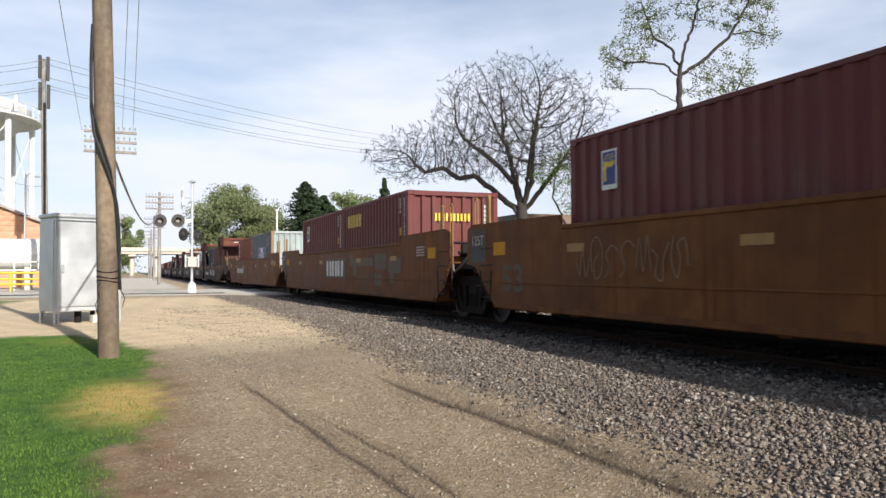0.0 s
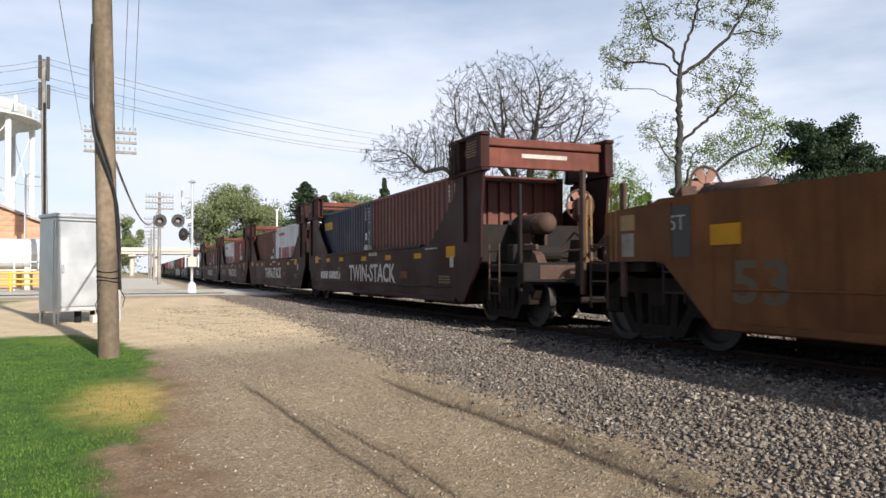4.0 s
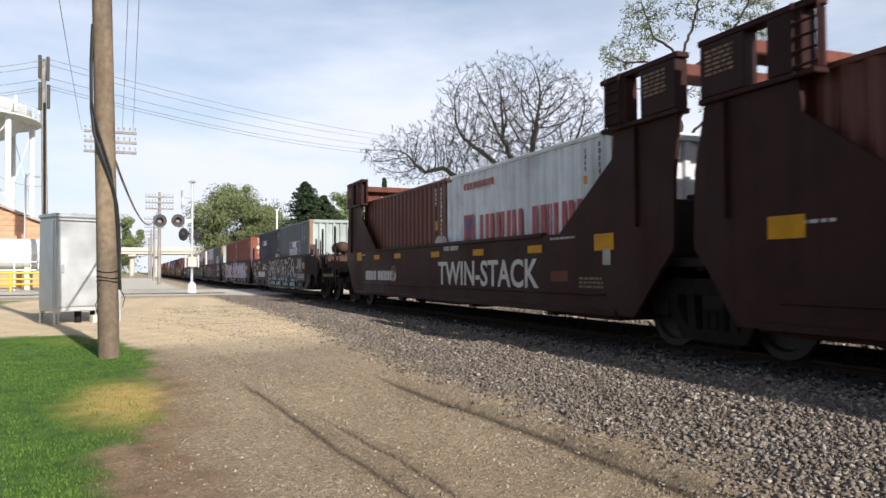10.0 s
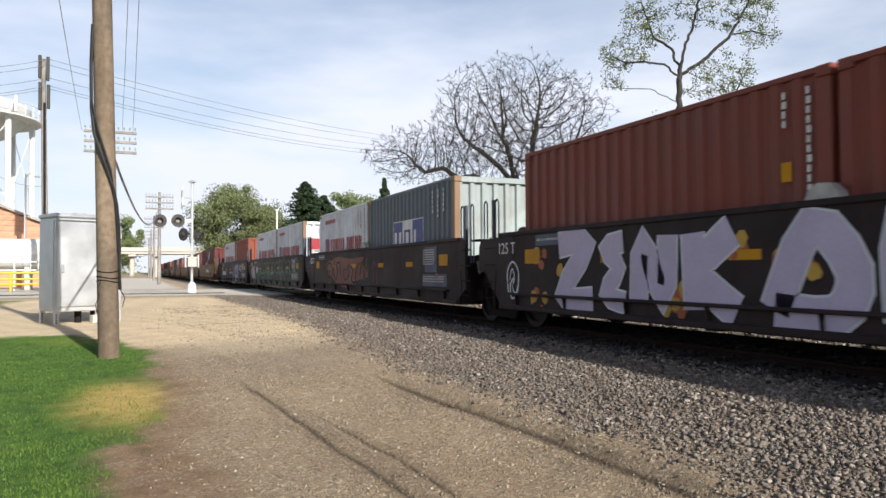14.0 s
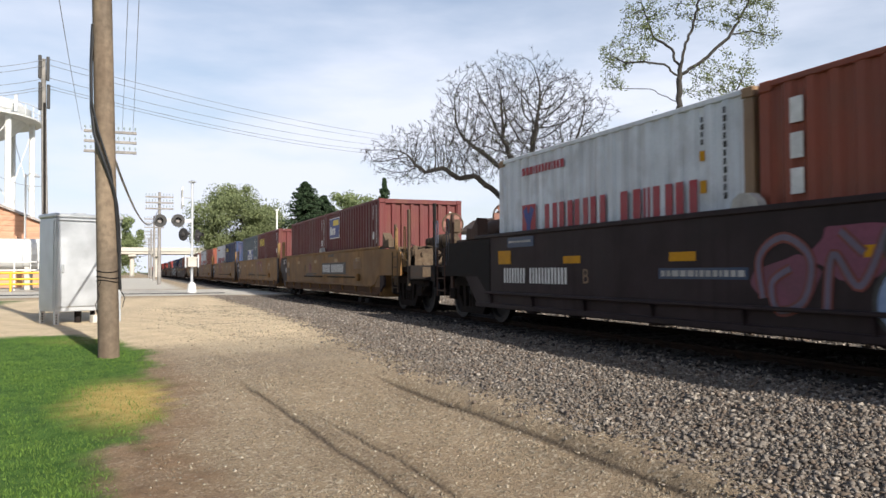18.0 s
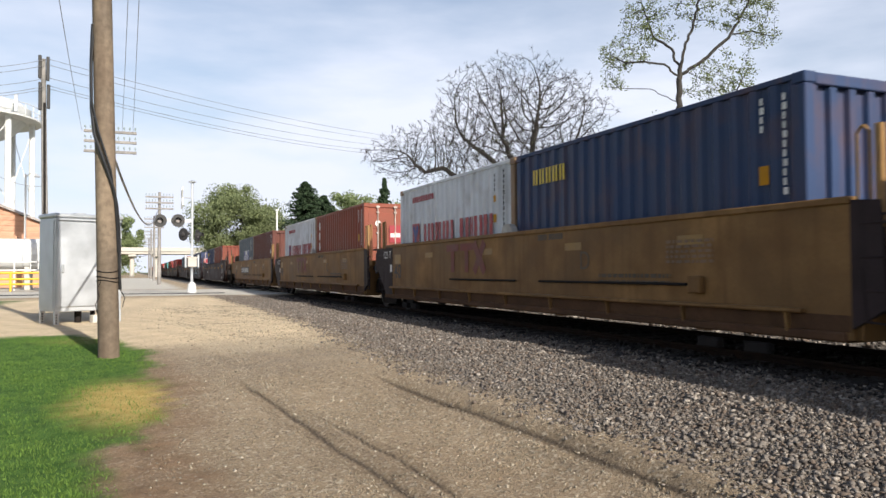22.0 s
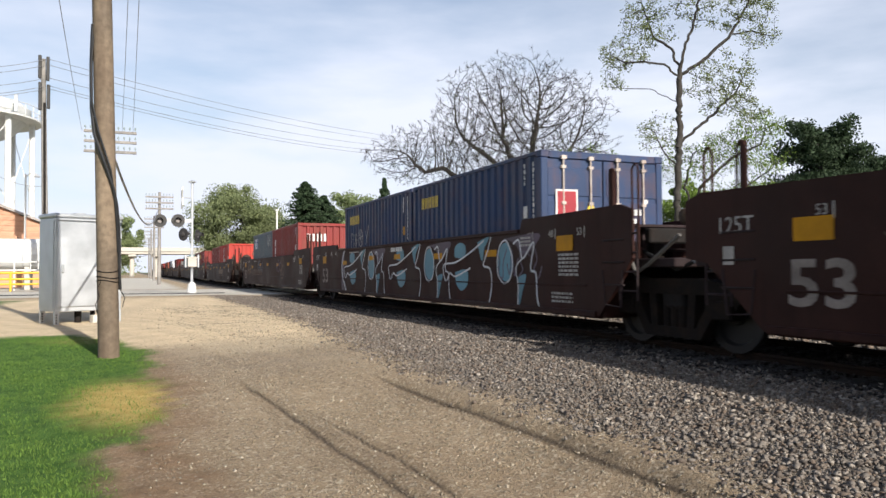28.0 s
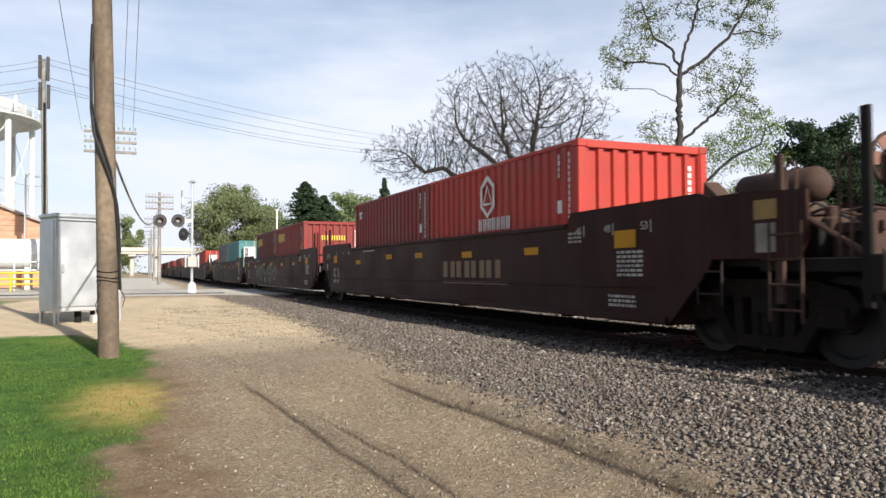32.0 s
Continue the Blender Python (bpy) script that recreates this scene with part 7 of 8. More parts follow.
def polar(ratio, y, z=-0.35):
    return pose(ratio * y, y, z, 0, 0, 0)


def grown_tree(name, label, at, seed, stems, clouds, bark, twig_mat, kill=0.5, step=0.3, reach=3.2, tip_r=0.012, power=2.35, twiglets=2, twig_len=0.4, leaf=None, per=6, radius=0.22, size=0.05, leaf_share=1.0, max_r=0.5, wiggle=0.12):
    """Limbs that grow from given stems towards open room: stems are lists of points, the first one the trunk;
    clouds are (x, y, z, rx, ry, rz, count, lowest z) ellipsoids that the crown fills."""
    rng = random.Random(seed)
    g = np.random.default_rng(seed)
    t = thing(name, label, "tree", at)
    pts, parent = [], []
    for line in stems:
        line = [Vector(q) for q in line]
        last = -1
        if pts:
            near = min(range(len(pts)), key=lambda i: (pts[i] - line[0]).length)
            last = near
        for a_, b_ in zip(line, line[1:]):
            n = max(1, int((b_ - a_).length / step))
            for k in range(0 if not pts else 1, n + 1):
                pts.append(a_.lerp(b_, k / n) + Vector((rng.gauss(0, 0.04), rng.gauss(0, 0.04), 0)))
                parent.append(last)
                last = len(pts) - 1
    goals = []
    for cx, cy, cz, rx, ry, rz, n, low in clouds:
        d = g.normal(0, 1, (n * 2, 3))
        d /= np.linalg.norm(d, axis=1)[:, None]
        q = np.array((cx, cy, cz)) + d * (g.uniform(0, 1, (n * 2, 1)) ** 0.40) * np.array((rx, ry, rz)) * g.uniform(0.86, 1.06, (n * 2, 1))
        goals.append(q[q[:, 2] > low][:n])
    goals = np.concatenate(goals)
    P = [np.array(q) for q in pts]
    best = np.full(len(goals), 1e9)
    who = np.zeros(len(goals), int)

    def take(lo):
        new_p = np.array(P[lo:])
        d = np.linalg.norm(goals[:, None] - new_p[None], axis=2)
        i = d.argmin(1)
        v = d[np.arange(len(goals)), i]
        m = v < best
        best[m], who[m] = v[m], i[m] + lo

    take(0)
    for it in range(90):
        live = (best < reach) & (best > kill)
        if not live.any():
            break
        lo = len(P)
        order = np.unique(who[live])
        for i in order:
            v = goals[live & (who == i)] - P[i]
            v = (v / np.linalg.norm(v, axis=1)[:, None]).sum(0) + g.normal(0, wiggle, 3)
            ln = np.linalg.norm(v)
            if ln < 1e-6:
                continue
            P.append(P[i] + v / ln * step)
            parent.append(int(i))
        keep = best > kill
        goals, best, who = goals[keep], best[keep], who[keep]
        if len(P) == lo or not len(goals):
            break
        take(lo)
    n = len(P)
    kids = [[] for i in range(n)]
    for i, q in enumerate(parent):
        if q >= 0:
            kids[q].append(i)
    rad = [0.0] * n
    for i in sorted(range(n), key=lambda i: -i):
        rad[i] = max(tip_r, sum(rad[k] ** power for k in kids[i]) ** (1 / power)) if kids[i] else tip_r
    for i in range(n):
        rad[i] = min(rad[i], max_r)
    coarse, fine, ends = Geo(), Geo(), []
    starts = [(0, None)]
    while starts:
        i, root = starts.pop()
        chain = [root, i] if root is not None else [i]
        while kids[i]:
            ks = sorted(kids[i], key=lambda k: -rad[k])
            for k in ks[1:]:
                starts.append((k, i))
            i = ks[0]
            chain.append(i)
        ends.append(i)
        line = [Vector(P[k]) for k in chain]
        r_a = rad[chain[1]] if root is not None else rad[chain[0]]
        # long limbs are cut where their girth changes, so that the taper follows it
        k = 0
        while k < len(chain) - 1:
            m = min(k + 4, len(chain) - 1)
            ra, rb = (r_a if k == 0 else rad[chain[k]]), rad[chain[m]]
            if ra > 0.10:
                part("trunk" if root is None and k < 24 else "limb", Geo().tube(line[k:m + 1], ra, 10, rb), bark, t, smooth=True)
            else:
                (coarse if ra > 0.03 else fine).tube(line[k:m + 1], ra, 5 if ra > 0.03 else 3, rb)
            k = m
        if len(chain) > 1:
            d = (line[-1] - line[-2]).normalized()
            for q in range(twiglets):
                e = line[-1] if q else line[-2]
                w = (d + Vector((rng.gauss(0, 0.6), rng.gauss(0, 0.6), rng.gauss(0.05, 0.6)))).normalized()
                mid = e + w * twig_len * 0.5
                w = (w + Vector((rng.gauss(0, 0.3), rng.gauss(0, 0.3), rng.gauss(0.1, 0.3)))).normalized()
                fine.tube([e, mid, mid + w * twig_len * rng.uniform(0.2, 0.6)], tip_r * 0.85, 3, tip_r * 0.5)
    tagged(part("branchwork", coarse, bark, t), kind="stuff")
    tagged(part("twig_tangle", fine, twig_mat, t), kind="stuff")
    if leaf:
        picked = [Vector(P[i]) for i in range(n) if rad[i] < tip_r * 2.2 and rng.random() < leaf_share]
        part("crown", leaf_cloud(rng, picked, per, radius, size, leaf, "crown"), None, t)
    return t


def across(ratio, y, z=-0.35):
    """A place at the given ratio of x to y, with its x axis across the line from the railway path."""
    return pose(ratio * y, y, z, 0, 0, -math.degrees(math.atan(ratio)))


# wide bare oak beyond the train
grown_tree("oak_tree", "wide spreading bare oak with fine grey twigs", across(0.5425, 44), 12,
           [[(0.2, 0, -0.3), (0.1, 0, 3.6), (0, 0, 5.4)], [(0, 0, 5.4), (-0.5, 0.2, 7.4), (-0.85, 0.2, 9.0), (-1.3, 0.4, 10.6)], [(0, 0, 5.4), (0.6, -0.3, 7.4), (0.7, -0.4, 9.2), (1.0, -0.4, 11.0)],
            [(0, 0, 5.0), (-2.2, 0.5, 6.9), (-3.2, 0.7, 7.75), (-4.3, 0.9, 7.6), (-5.4, 0.9, 8.35), (-6.6, 0.7, 8.05), (-7.4, 0.6, 8.75)], [(0.1, 0, 5.2), (1.8, 0.5, 7.4), (3.2, 0.7, 9.4)],
            [(-0.4, 0, 7.0), (-2.0, 1.0, 8.8), (-3.9, 1.2, 10.3)], [(-0.2, 0, 6.2), (-0.4, 2.2, 8.4)], [(0.2, 0, 6.2), (0.5, -2.4, 8.4)]],
           [(-0.3, 0, 9.6, 6.7, 5.0, 6.3, 5200, 7.6), (-6.8, 0.5, 9.2, 4.2, 2.8, 2.1, 1400, 7.2), (-3.2, 0, 9.8, 3.4, 3.0, 1.8, 600, 8.0)],
           bark_grey, twig, 0.30, 0.25, 3.4, 0.0112, 2.12, 6, 0.34, leaf_olive, 2, 0.16, 0.035, 0.5, 0.48, 0.22)
# tall thin tree in new leaf
grown_tree("tall_tree", "tall slender tree with sparse new spring leaves", across(0.838, 31), 7,
           [[(0, 0, -0.3), (-0.1, 0, 5.3), (0.05, 0, 8.0), (0.08, 0, 11.3)],
            [(0.08, 0, 11.3), (1.3, 0.2, 12.1), (2.6, 0.3, 13.3), (3.4, 0.3, 14.7), (3.6, 0.3, 16.2)], [(2.6, 0.3, 13.3), (3.6, 0.4, 13.4), (4.5, 0.4, 13.1)],
            [(0.08, 0, 11.4), (0.15, -0.1, 12.1), (0.6, -0.2, 13.3), (1.0, -0.3, 14.6), (1.4, -0.3, 16.4)], [(0.1, 0, 11.7), (-0.25, 0.2, 12.8), (-1.1, 0.3, 13.5), (-1.6, 0.4, 14.8), (-1.8, 0.4, 16.0)],
            [(0.06, 0, 11.2), (-0.6, -0.3, 11.9), (-1.6, -0.4, 12.1), (-2.6, -0.5, 12.1), (-3.3, -0.5, 12.5)], [(0.05, 0, 9.9), (-0.6, 0.2, 10.3), (-1.4, 0.2, 10.8), (-2.9, 0.3, 10.95), (-3.7, 0.2, 11.1)],
            [(0.05, 0, 7.8), (1.5, 0.3, 9.1), (2.8, 0.4, 10.3), (3.5, 0.4, 11.7)], [(0, 0, 6.5), (-0.7, -0.2, 7.4), (-1.2, -0.3, 8.4)]],
           [(-2.6, -0.2, 12.6, 1.6, 1.6, 1.0, 110, 0), (-1.6, 0.2, 14.4, 1.7, 1.6, 1.6, 150, 0), (1.0, -0.3, 15.4, 1.5, 1.5, 1.9, 140, 0), (3.4, 0.3, 14.8, 1.6, 1.6, 2.0, 160, 0),
            (4.0, 0.4, 13.1, 0.9, 0.9, 0.8, 50, 0), (-3.2, 0.2, 11.2, 0.8, 0.8, 0.4, 25, 0), (2.5, 0.4, 10.7, 1.8, 1.6, 1.6, 190, 0), (3.4, 0.4, 9.4, 1.2, 1.2, 0.8, 60, 0), (-1.1, -0.2, 8.3, 1.0, 1.0, 1.1, 60, 0)],
           bark_grey, twig, 0.27, 0.21, 2.4, 0.0105, 2.05, 3, 0.3, leaf_spring, 13, 0.17, 0.058, 0.75, 0.24)
grown_tree("young_tree", "smaller tree in bright green leaf", across(0.863, 34), 9,
           [[(0, 0, -0.3), (-0.1, 0, 3.2), (0.05, 0, 4.6)], [(0.05, 0, 4.6), (-0.3, 0.1, 6.0), (0.1, 0.1, 7.9)], [(0.05, 0, 4.5), (0.5, -0.1, 5.9), (2.1, -0.3, 7.5), (3.7, -0.3, 8.2)], [(0.1, 0, 3.8), (1.6, 0.3, 4.8), (3.0, 0.4, 6.0), (4.4, 0.4, 7.0)]],
           [(3.5, -0.2, 9.0, 1.7, 1.6, 1.2, 200, 0), (1.9, 0, 8.2, 1.6, 1.5, 1.3, 170, 0), (0.7, 0, 7.4, 1.3, 1.4, 1.3, 120, 0), (3.9, 0.2, 7.3, 1.5, 1.5, 0.9, 130, 0), (2.8, 0.2, 5.4, 2.1, 1.8, 1.2, 150, 0), (-1.0, 0.1, 7.6, 1.1, 1.2, 1.4, 90, 0)],
           bark_grey, twig, 0.30, 0.23, 2.6, 0.0105, 2.05, 3, 0.3, leaf_lime, 14, 0.2, 0.062, 0.8, 0.2)
grown_tree("leafy_tree", "small tree in bright green leaf", across(0.645, 41), 19,
           [[(0, 0, -0.3), (0, 0, 2.6)], [(0, 0, 2.6), (0.7, 0.2, 4.6), (1.0, 0.3, 6.6)], [(0, 0, 2.4), (-1.0, 0.2, 4.4), (-1.7, 0.2, 6.0)], [(0.1, 0, 2.2), (1.8, 0, 3.6), (3.0, 0.1, 5.0)]],
           [(0.6, 0.2, 7.4, 2.6, 2.0, 2.2, 330, 4.5), (-1.6, 0.2, 7.6, 1.8, 1.6, 1.4, 150, 0), (2.8, 0, 6.6, 1.8, 1.6, 1.4, 150, 0)],
           bark_grey, twig, 0.33, 0.25, 2.8, 0.010, 2.1, 2, 0.3, leaf_lime, 14, 0.22, 0.062, 0.8, 0.16)


def conifer(name, label, at, seed, height, base_r, leaf, levels=16, ragged=0.25, broad=False):
    rng = random.Random(seed)
    t = thing(name, label, "tree", at)
    part("trunk", Geo().tube([(0, 0, -0.2), (0, 0, height * 0.5), (0, 0, height)], 0.16, 8, 0.02), bark_grey, t)
    centres, sizes, g = [], [], Geo()
    for i in range(levels):
        f = i / (levels - 1)
        z = height * (0.10 + 0.88 * f)
        r = base_r * (1 - f ** 3.5) + 0.25 if broad else base_r * (1 - f) ** 0.95 + 0.04
        for k in range(13 if broad else max(4, int(10 * (1 - f) + 4))):
            a = rng.uniform(0, 6.283)
            rr = r * rng.uniform(1 - ragged * 1.6, 1 + ragged)
            tip = Vector((rr * math.cos(a), rr * math.sin(a), z + (0.18 if broad else -0.12) * rr))
            g.tube([(0, 0, z), tip], 0.03, 3, 0.008)
            for q in range(1, 8):
                centres.append(Vector((0, 0, z)).lerp(tip, 0.16 + 0.12 * q) + Vector((0, 0, -0.03 * q * q * 0.1 * rr)))
                sizes.append((0.14 + 0.03 * base_r) * (0.4 + 0.9 * (1 - f)) * rng.uniform(0.6, 1.3))
    part("branchwork", g, bark_grey, t)
    part("crown", leaf_cloud(rng, centres, 8, sizes, 0.14, leaf, "crown", 0.7), None, t)
    return t


conifer("cedar_tree", "dark green cedar with a ragged top", polar(0.213, 95, -0.3), 3, 12.8, 2.6, leaf_dark, 40, 0.35, True)
conifer("cedar_tree", "dark green cedar with a ragged top", polar(0.238, 98, -0.3), 31, 11.4, 2.4, leaf_dark, 34, 0.4, True)
conifer("spruce_tree", "slim dark spruce behind the train", polar(0.324, 85, -0.3), 4, 12.4, 2.7, leaf_dark, 50, 0.35)
conifer("spruce_tree", "slim dark spruce behind the train", polar(1.084, 45, -0.3), 41, 8.0, 2.2, leaf_dark, 40, 0.3)


def layered_evergreen(name, label, at, seed, height, width, leaf):
    """A broad old evergreen: level boughs, each ending in flat ragged sprays."""
    rng = random.Random(seed)
    t = thing(name, label, "tree", at)
    part("trunk", Geo().tube([(0, 0, -0.2), (0.1, 0, height * 0.5), (0.0, 0, height * 0.9)], 0.3, 9, 0.07), bark_grey, t)
    g, centres = Geo(), []
    for i in range(84):
        f = rng.random()
        z = height * (0.14 + 0.78 * f)
        a = rng.uniform(0, 6.283)
        out = width * (1.0 - 0.45 * f ** 3) * rng.uniform(0.3, 1.12)
        rise = rng.uniform(-0.2, 0.7) * out
        tip = Vector((out * math.cos(a), out * math.sin(a), z + rise))
        mid = Vector((0, 0, z)).lerp(tip, 0.55) + Vector((rng.gauss(0, 0.15), rng.gauss(0, 0.15), 0.12))
        g.tube([(0, 0, z), mid, tip], 0.06, 4, 0.012)
        for k in range(11):
            q = mid.lerp(tip, k / 9) if k < 10 else tip
            side = Vector((-math.sin(a), math.cos(a), 0)) * rng.gauss(0, 0.13 * out)
            centres.append(q + side + Vector((0, 0, rng.uniform(-0.05, 0.16))))
    part("branchwork", g, bark_grey, t)
    part("crown", leaf_cloud(rng, centres, 46, 0.36, 0.12, leaf, "crown", 0.85), None, t)
    return t


layered_evergreen("cedar_tree", "broad dark old cedar with level boughs", across(1.165, 38), 5, 11.6, 3.5, leaf_cedar)
layered_evergreen("cedar_tree", "broad dark old cedar with level boughs", across(1.30, 40), 8, 9.6, 2.8, leaf_cedar)


def leafy_mass(name, label, at, seed, w, h, leaf, blobs=60, size=0.15, per=300):
    """A round-headed tree with a crown of many clumps."""
    rng = random.Random(seed)
    t = thing(name, label, "tree", at)
    limbs, tips = grow_tree(rng, height=h, trunk=0.26, spread=0.6, rise=0.4, depth=4, kids=[6, 3, 3, 2], r0=0.3, first=0.25, shrink=0.72, wiggle=0.2)
    part("trunk", limb_geo(limbs, 0, 0), bark_grey, t)
    part("branchwork", limb_geo(limbs, 1, 9), bark_grey, t)
    centres = []
    for i in range(blobs):
        a, z = rng.uniform(0, 6.283), rng.uniform(-1, 1)
        r = math.sqrt(1 - z * z) * rng.uniform(0.45, 1.06)
        centres.append(Vector((w * r * math.cos(a), w * r * math.sin(a), h * 0.56 + 0.40 * h * z * rng.uniform(0.6, 1.1))))
    part("crown", leaf_cloud(rng, centres, per, [h * rng.uniform(0.02, 0.085) for q in centres], size, leaf, "crown", 0.8), None, t)
    return t


leafy_mass("maple_tree", "round maple in olive-green spring leaf", polar(0.118, 110, -0.3), 11, 5.6, 14.2, leaf_olive, 170, 0.15, 230)
leafy_mass("maple_tree", "round maple in olive-green spring leaf", polar(0.158, 120, -0.3), 13, 5.0, 12.4, leaf_olive, 100, 0.15, 220)
leafy_mass("ash_tree", "pale green tree beyond the railway", polar(0.262, 110, -0.3), 15, 5.0, 13.6, leaf_green, 70, 0.16, 230)
leafy_mass("ash_tree", "pale green tree beyond the railway", polar(0.295, 125, -0.3), 16, 5.5, 14.4, leaf_green, 70, 0.16, 230)
leafy_mass("ash_tree", "pale green tree beyond the railway", polar(0.345, 110, -0.3), 17, 5.0, 12.2, leaf_green, 70, 0.16, 230)
leafy_mass("far_tree", "grey-green tree far beyond the overpass", polar(-0.018, 190, -0.3), 18, 5.5, 15.0, leaf_green, 60, 0.22)
leafy_mass("shrub_tree", "bright green bushy tree behind the train", polar(0.70, 52, -0.3), 21, 3.6, 9.0, leaf_lime, 60, 0.12)
leafy_mass("shrub_tree", "bright green bushy tree behind the train", polar(0.86, 50, -0.3), 22, 3.6, 8.6, leaf_lime, 60, 0.12)
leafy_mass("shrub_tree", "bright green bushy tree behind the train", polar(1.03, 48, -0.3), 23, 3.4, 8.4, leaf_lime, 60, 0.12)


def tree_line():
    """Low far woods that close the view along the horizon."""
    rng = random.Random(77)
    centres = []
    for i in range(420):
        a = radians(rng.uniform(-70, 110))
        if 0.2 < math.degrees(a) < 6:
            continue
        d = rng.uniform(230, 300)
        centres.append((d * math.sin(a), d * math.cos(a), rng.uniform(0, 1) ** 0.7 * 7))
    ob = new("far_woods", leaf_cloud(rng, centres, 60, 2.6, 0.5, leaf_olive, "far_woods"))
    tagged(ob, "far line of low woods in spring leaf", "woods", kind="stuff")


tree_line()


# ---- poles, wires, cabinet, signal ----
def wood_pole_thing(name, label, at, height, r0, r1, arms=(), lean=0.0, wood=None):
    wood = wood or wood_grey
    p = thing(name, label, "utility pole", at)
    part("pole", Geo().tube([(lean * f * height, 0, f * height - 0.3 * (f == 0)) for f in (0, 0.25, 0.5, 0.75, 1)], r0, 16, r1), wood, p, smooth=True)
    for z, half in arms:
        a = part("crossarm", Geo().box(-half, half, -0.06, 0.06, z - 0.06, z + 0.06, 0.008), wood, p, at=pose(lean * z, -r1 - 0.05, 0))
        n = 4
        for k in range(n):
            for s in (-1, 1):
                x = s * half * (0.3 + 0.65 * k / (n - 1))
                part("insulator", insulator, None, a, at=pose(x, 0, z + 0.06))
    return p


insulator = Geo().lathe([(0.012, 0), (0.012, 0.08), (0.04, 0.09), (0.045, 0.13), (0.03, 0.15), (0.04, 0.18), (0.015, 0.21)], n=8).mesh("insulator", material("insulator_glass", (0.25, 0.30, 0.30), 0.2, 0, 0.05, 30, 0.05, 2, 0))
PX, PY = -0.29, 10.98
pole_z = float(ground_height(PX, PY))
main_pole = wood_pole_thing("utility_pole", "weathered brown wooden utility pole with black cable", pose(PX, PY, pole_z), 9.5, 0.134, 0.115, lean=-0.026, wood=wood_pole)
part("cable", Geo().tube([(-0.235, -0.02, 4.45), (-0.245, -0.04, 4.2), (-0.25, -0.05, 3.9), (-0.24, -0.08, 3.3), (-0.20, -0.14, 2.95), (-0.08, -0.175, 2.6), (0.02, -0.15, 2.3), (0.075, -0.09, 2.05), (0.102, -0.03, 1.75), (0.112, 0.0, 1.45), (0.112, 0.02, 1.15), (0.125, 0.04, 0.9)], 0.021, 8), cable_black, main_pole, "thick black sagging cable")
part("cable", Geo().tube([(-0.22, -0.05, 4.3), (-0.25, -0.07, 3.9), (-0.235, -0.11, 3.4), (-0.15, -0.16, 3.0), (0.0, -0.175, 2.5), (0.055, -0.115, 2.1), (0.085, -0.07, 1.7), (0.095, -0.05, 1.4)], 0.013, 8), cable_black, main_pole)
for k, z in enumerate((1.02, 1.07, 1.15)):
    part("wire_band", Geo().tube([(0.138 * math.cos(a * 0.3142) - 0.028, 0.138 * math.sin(a * 0.3142), z + 0.015 * math.sin(a * 0.6 + k)) for a in range(21)], 0.007, 5), steel_dark, main_pole)
for z, a in ((0.8, -0.4), (0.72, 2.6), (0.93, -2.4)):
    part("wire_end", Geo().tube([(0.14 * math.cos(a), -abs(0.14 * math.sin(a)), z + 0.1), (0.2 * math.cos(a), -abs(0.2 * math.sin(a)), z), (0.17 * math.cos(a), -0.15, z - 0.12)], 0.006, 5), steel_dark, main_pole)

# silver relay cabinet
cab = thing("relay_cabinet", "galvanised silver signal cabinet on short legs", "cabinet", pose(-0.93, 15.95, 0.02, 0, 0, 26) @ Matrix.Scale(0.885, 4))
part("body", Geo().box(-0.70, 0.70, -0.40, 0.40, 0.24, 2.20, 0.015), galvanised, cab)
part("roof", Geo().box(-0.73, 0.73, -0.44, 0.43, 2.202, 2.29, 0.025).box(-0.2, 0.02, -0.2, 0.1, 2.29, 2.33, 0.01), galvanised, cab)
d = part("door", Geo().box(-0.66, 0.66, -0.432, -0.404, 0.34, 2.12, 0.012), galvanised, cab)
part("handle", Geo().box(-0.58, -0.53, -0.47, -0.434, 1.05, 1.23, 0.01), galvanised, d)
for z in (0.55, 1.2, 1.85):
    part("hinge", Geo().cyl((0.675, -0.42, z - 0.06), (0.675, -0.42, z + 0.06), 0.015, n=8), galvanised, d)
part("side_panel", Geo().box(-0.722, -0.702, -0.36, 0.36, 0.30, 2.14, 0.01), galvanised, cab)
part("drip_rail", Geo().box(-0.70, 0.70, -0.455, -0.41, 2.145, 2.165, 0.004), galvanised, cab)
for x in (-0.70, 0.60):
    for y in (-0.40, 0.34):
        leg = part("leg", Geo().box(x, x + 0.10, y, y + 0.06, -0.06, 0.24, 0.008), galvanised, cab)
        for k in range(4):
            part("bolt_hole", Geo().box(x + 0.03, x + 0.06, y - 0.004, y + 0.002, 0.0 + 0.055 * k, 0.025 + 0.055 * k, 0.002), steel_dark, leg)
for x, y, r in ((-0.1, -0.1, 0.07), (0.25, 0.0, 0.05)):
    part("conduit", Geo().tube([(x, y, -0.05), (x, y, 0.25)], r, 10), steel_dark, cab)
part("base_beam", Geo().box(0.1, 0.42, -0.38, -0.2, -0.04, 0.14, 0.01), concrete, cab)

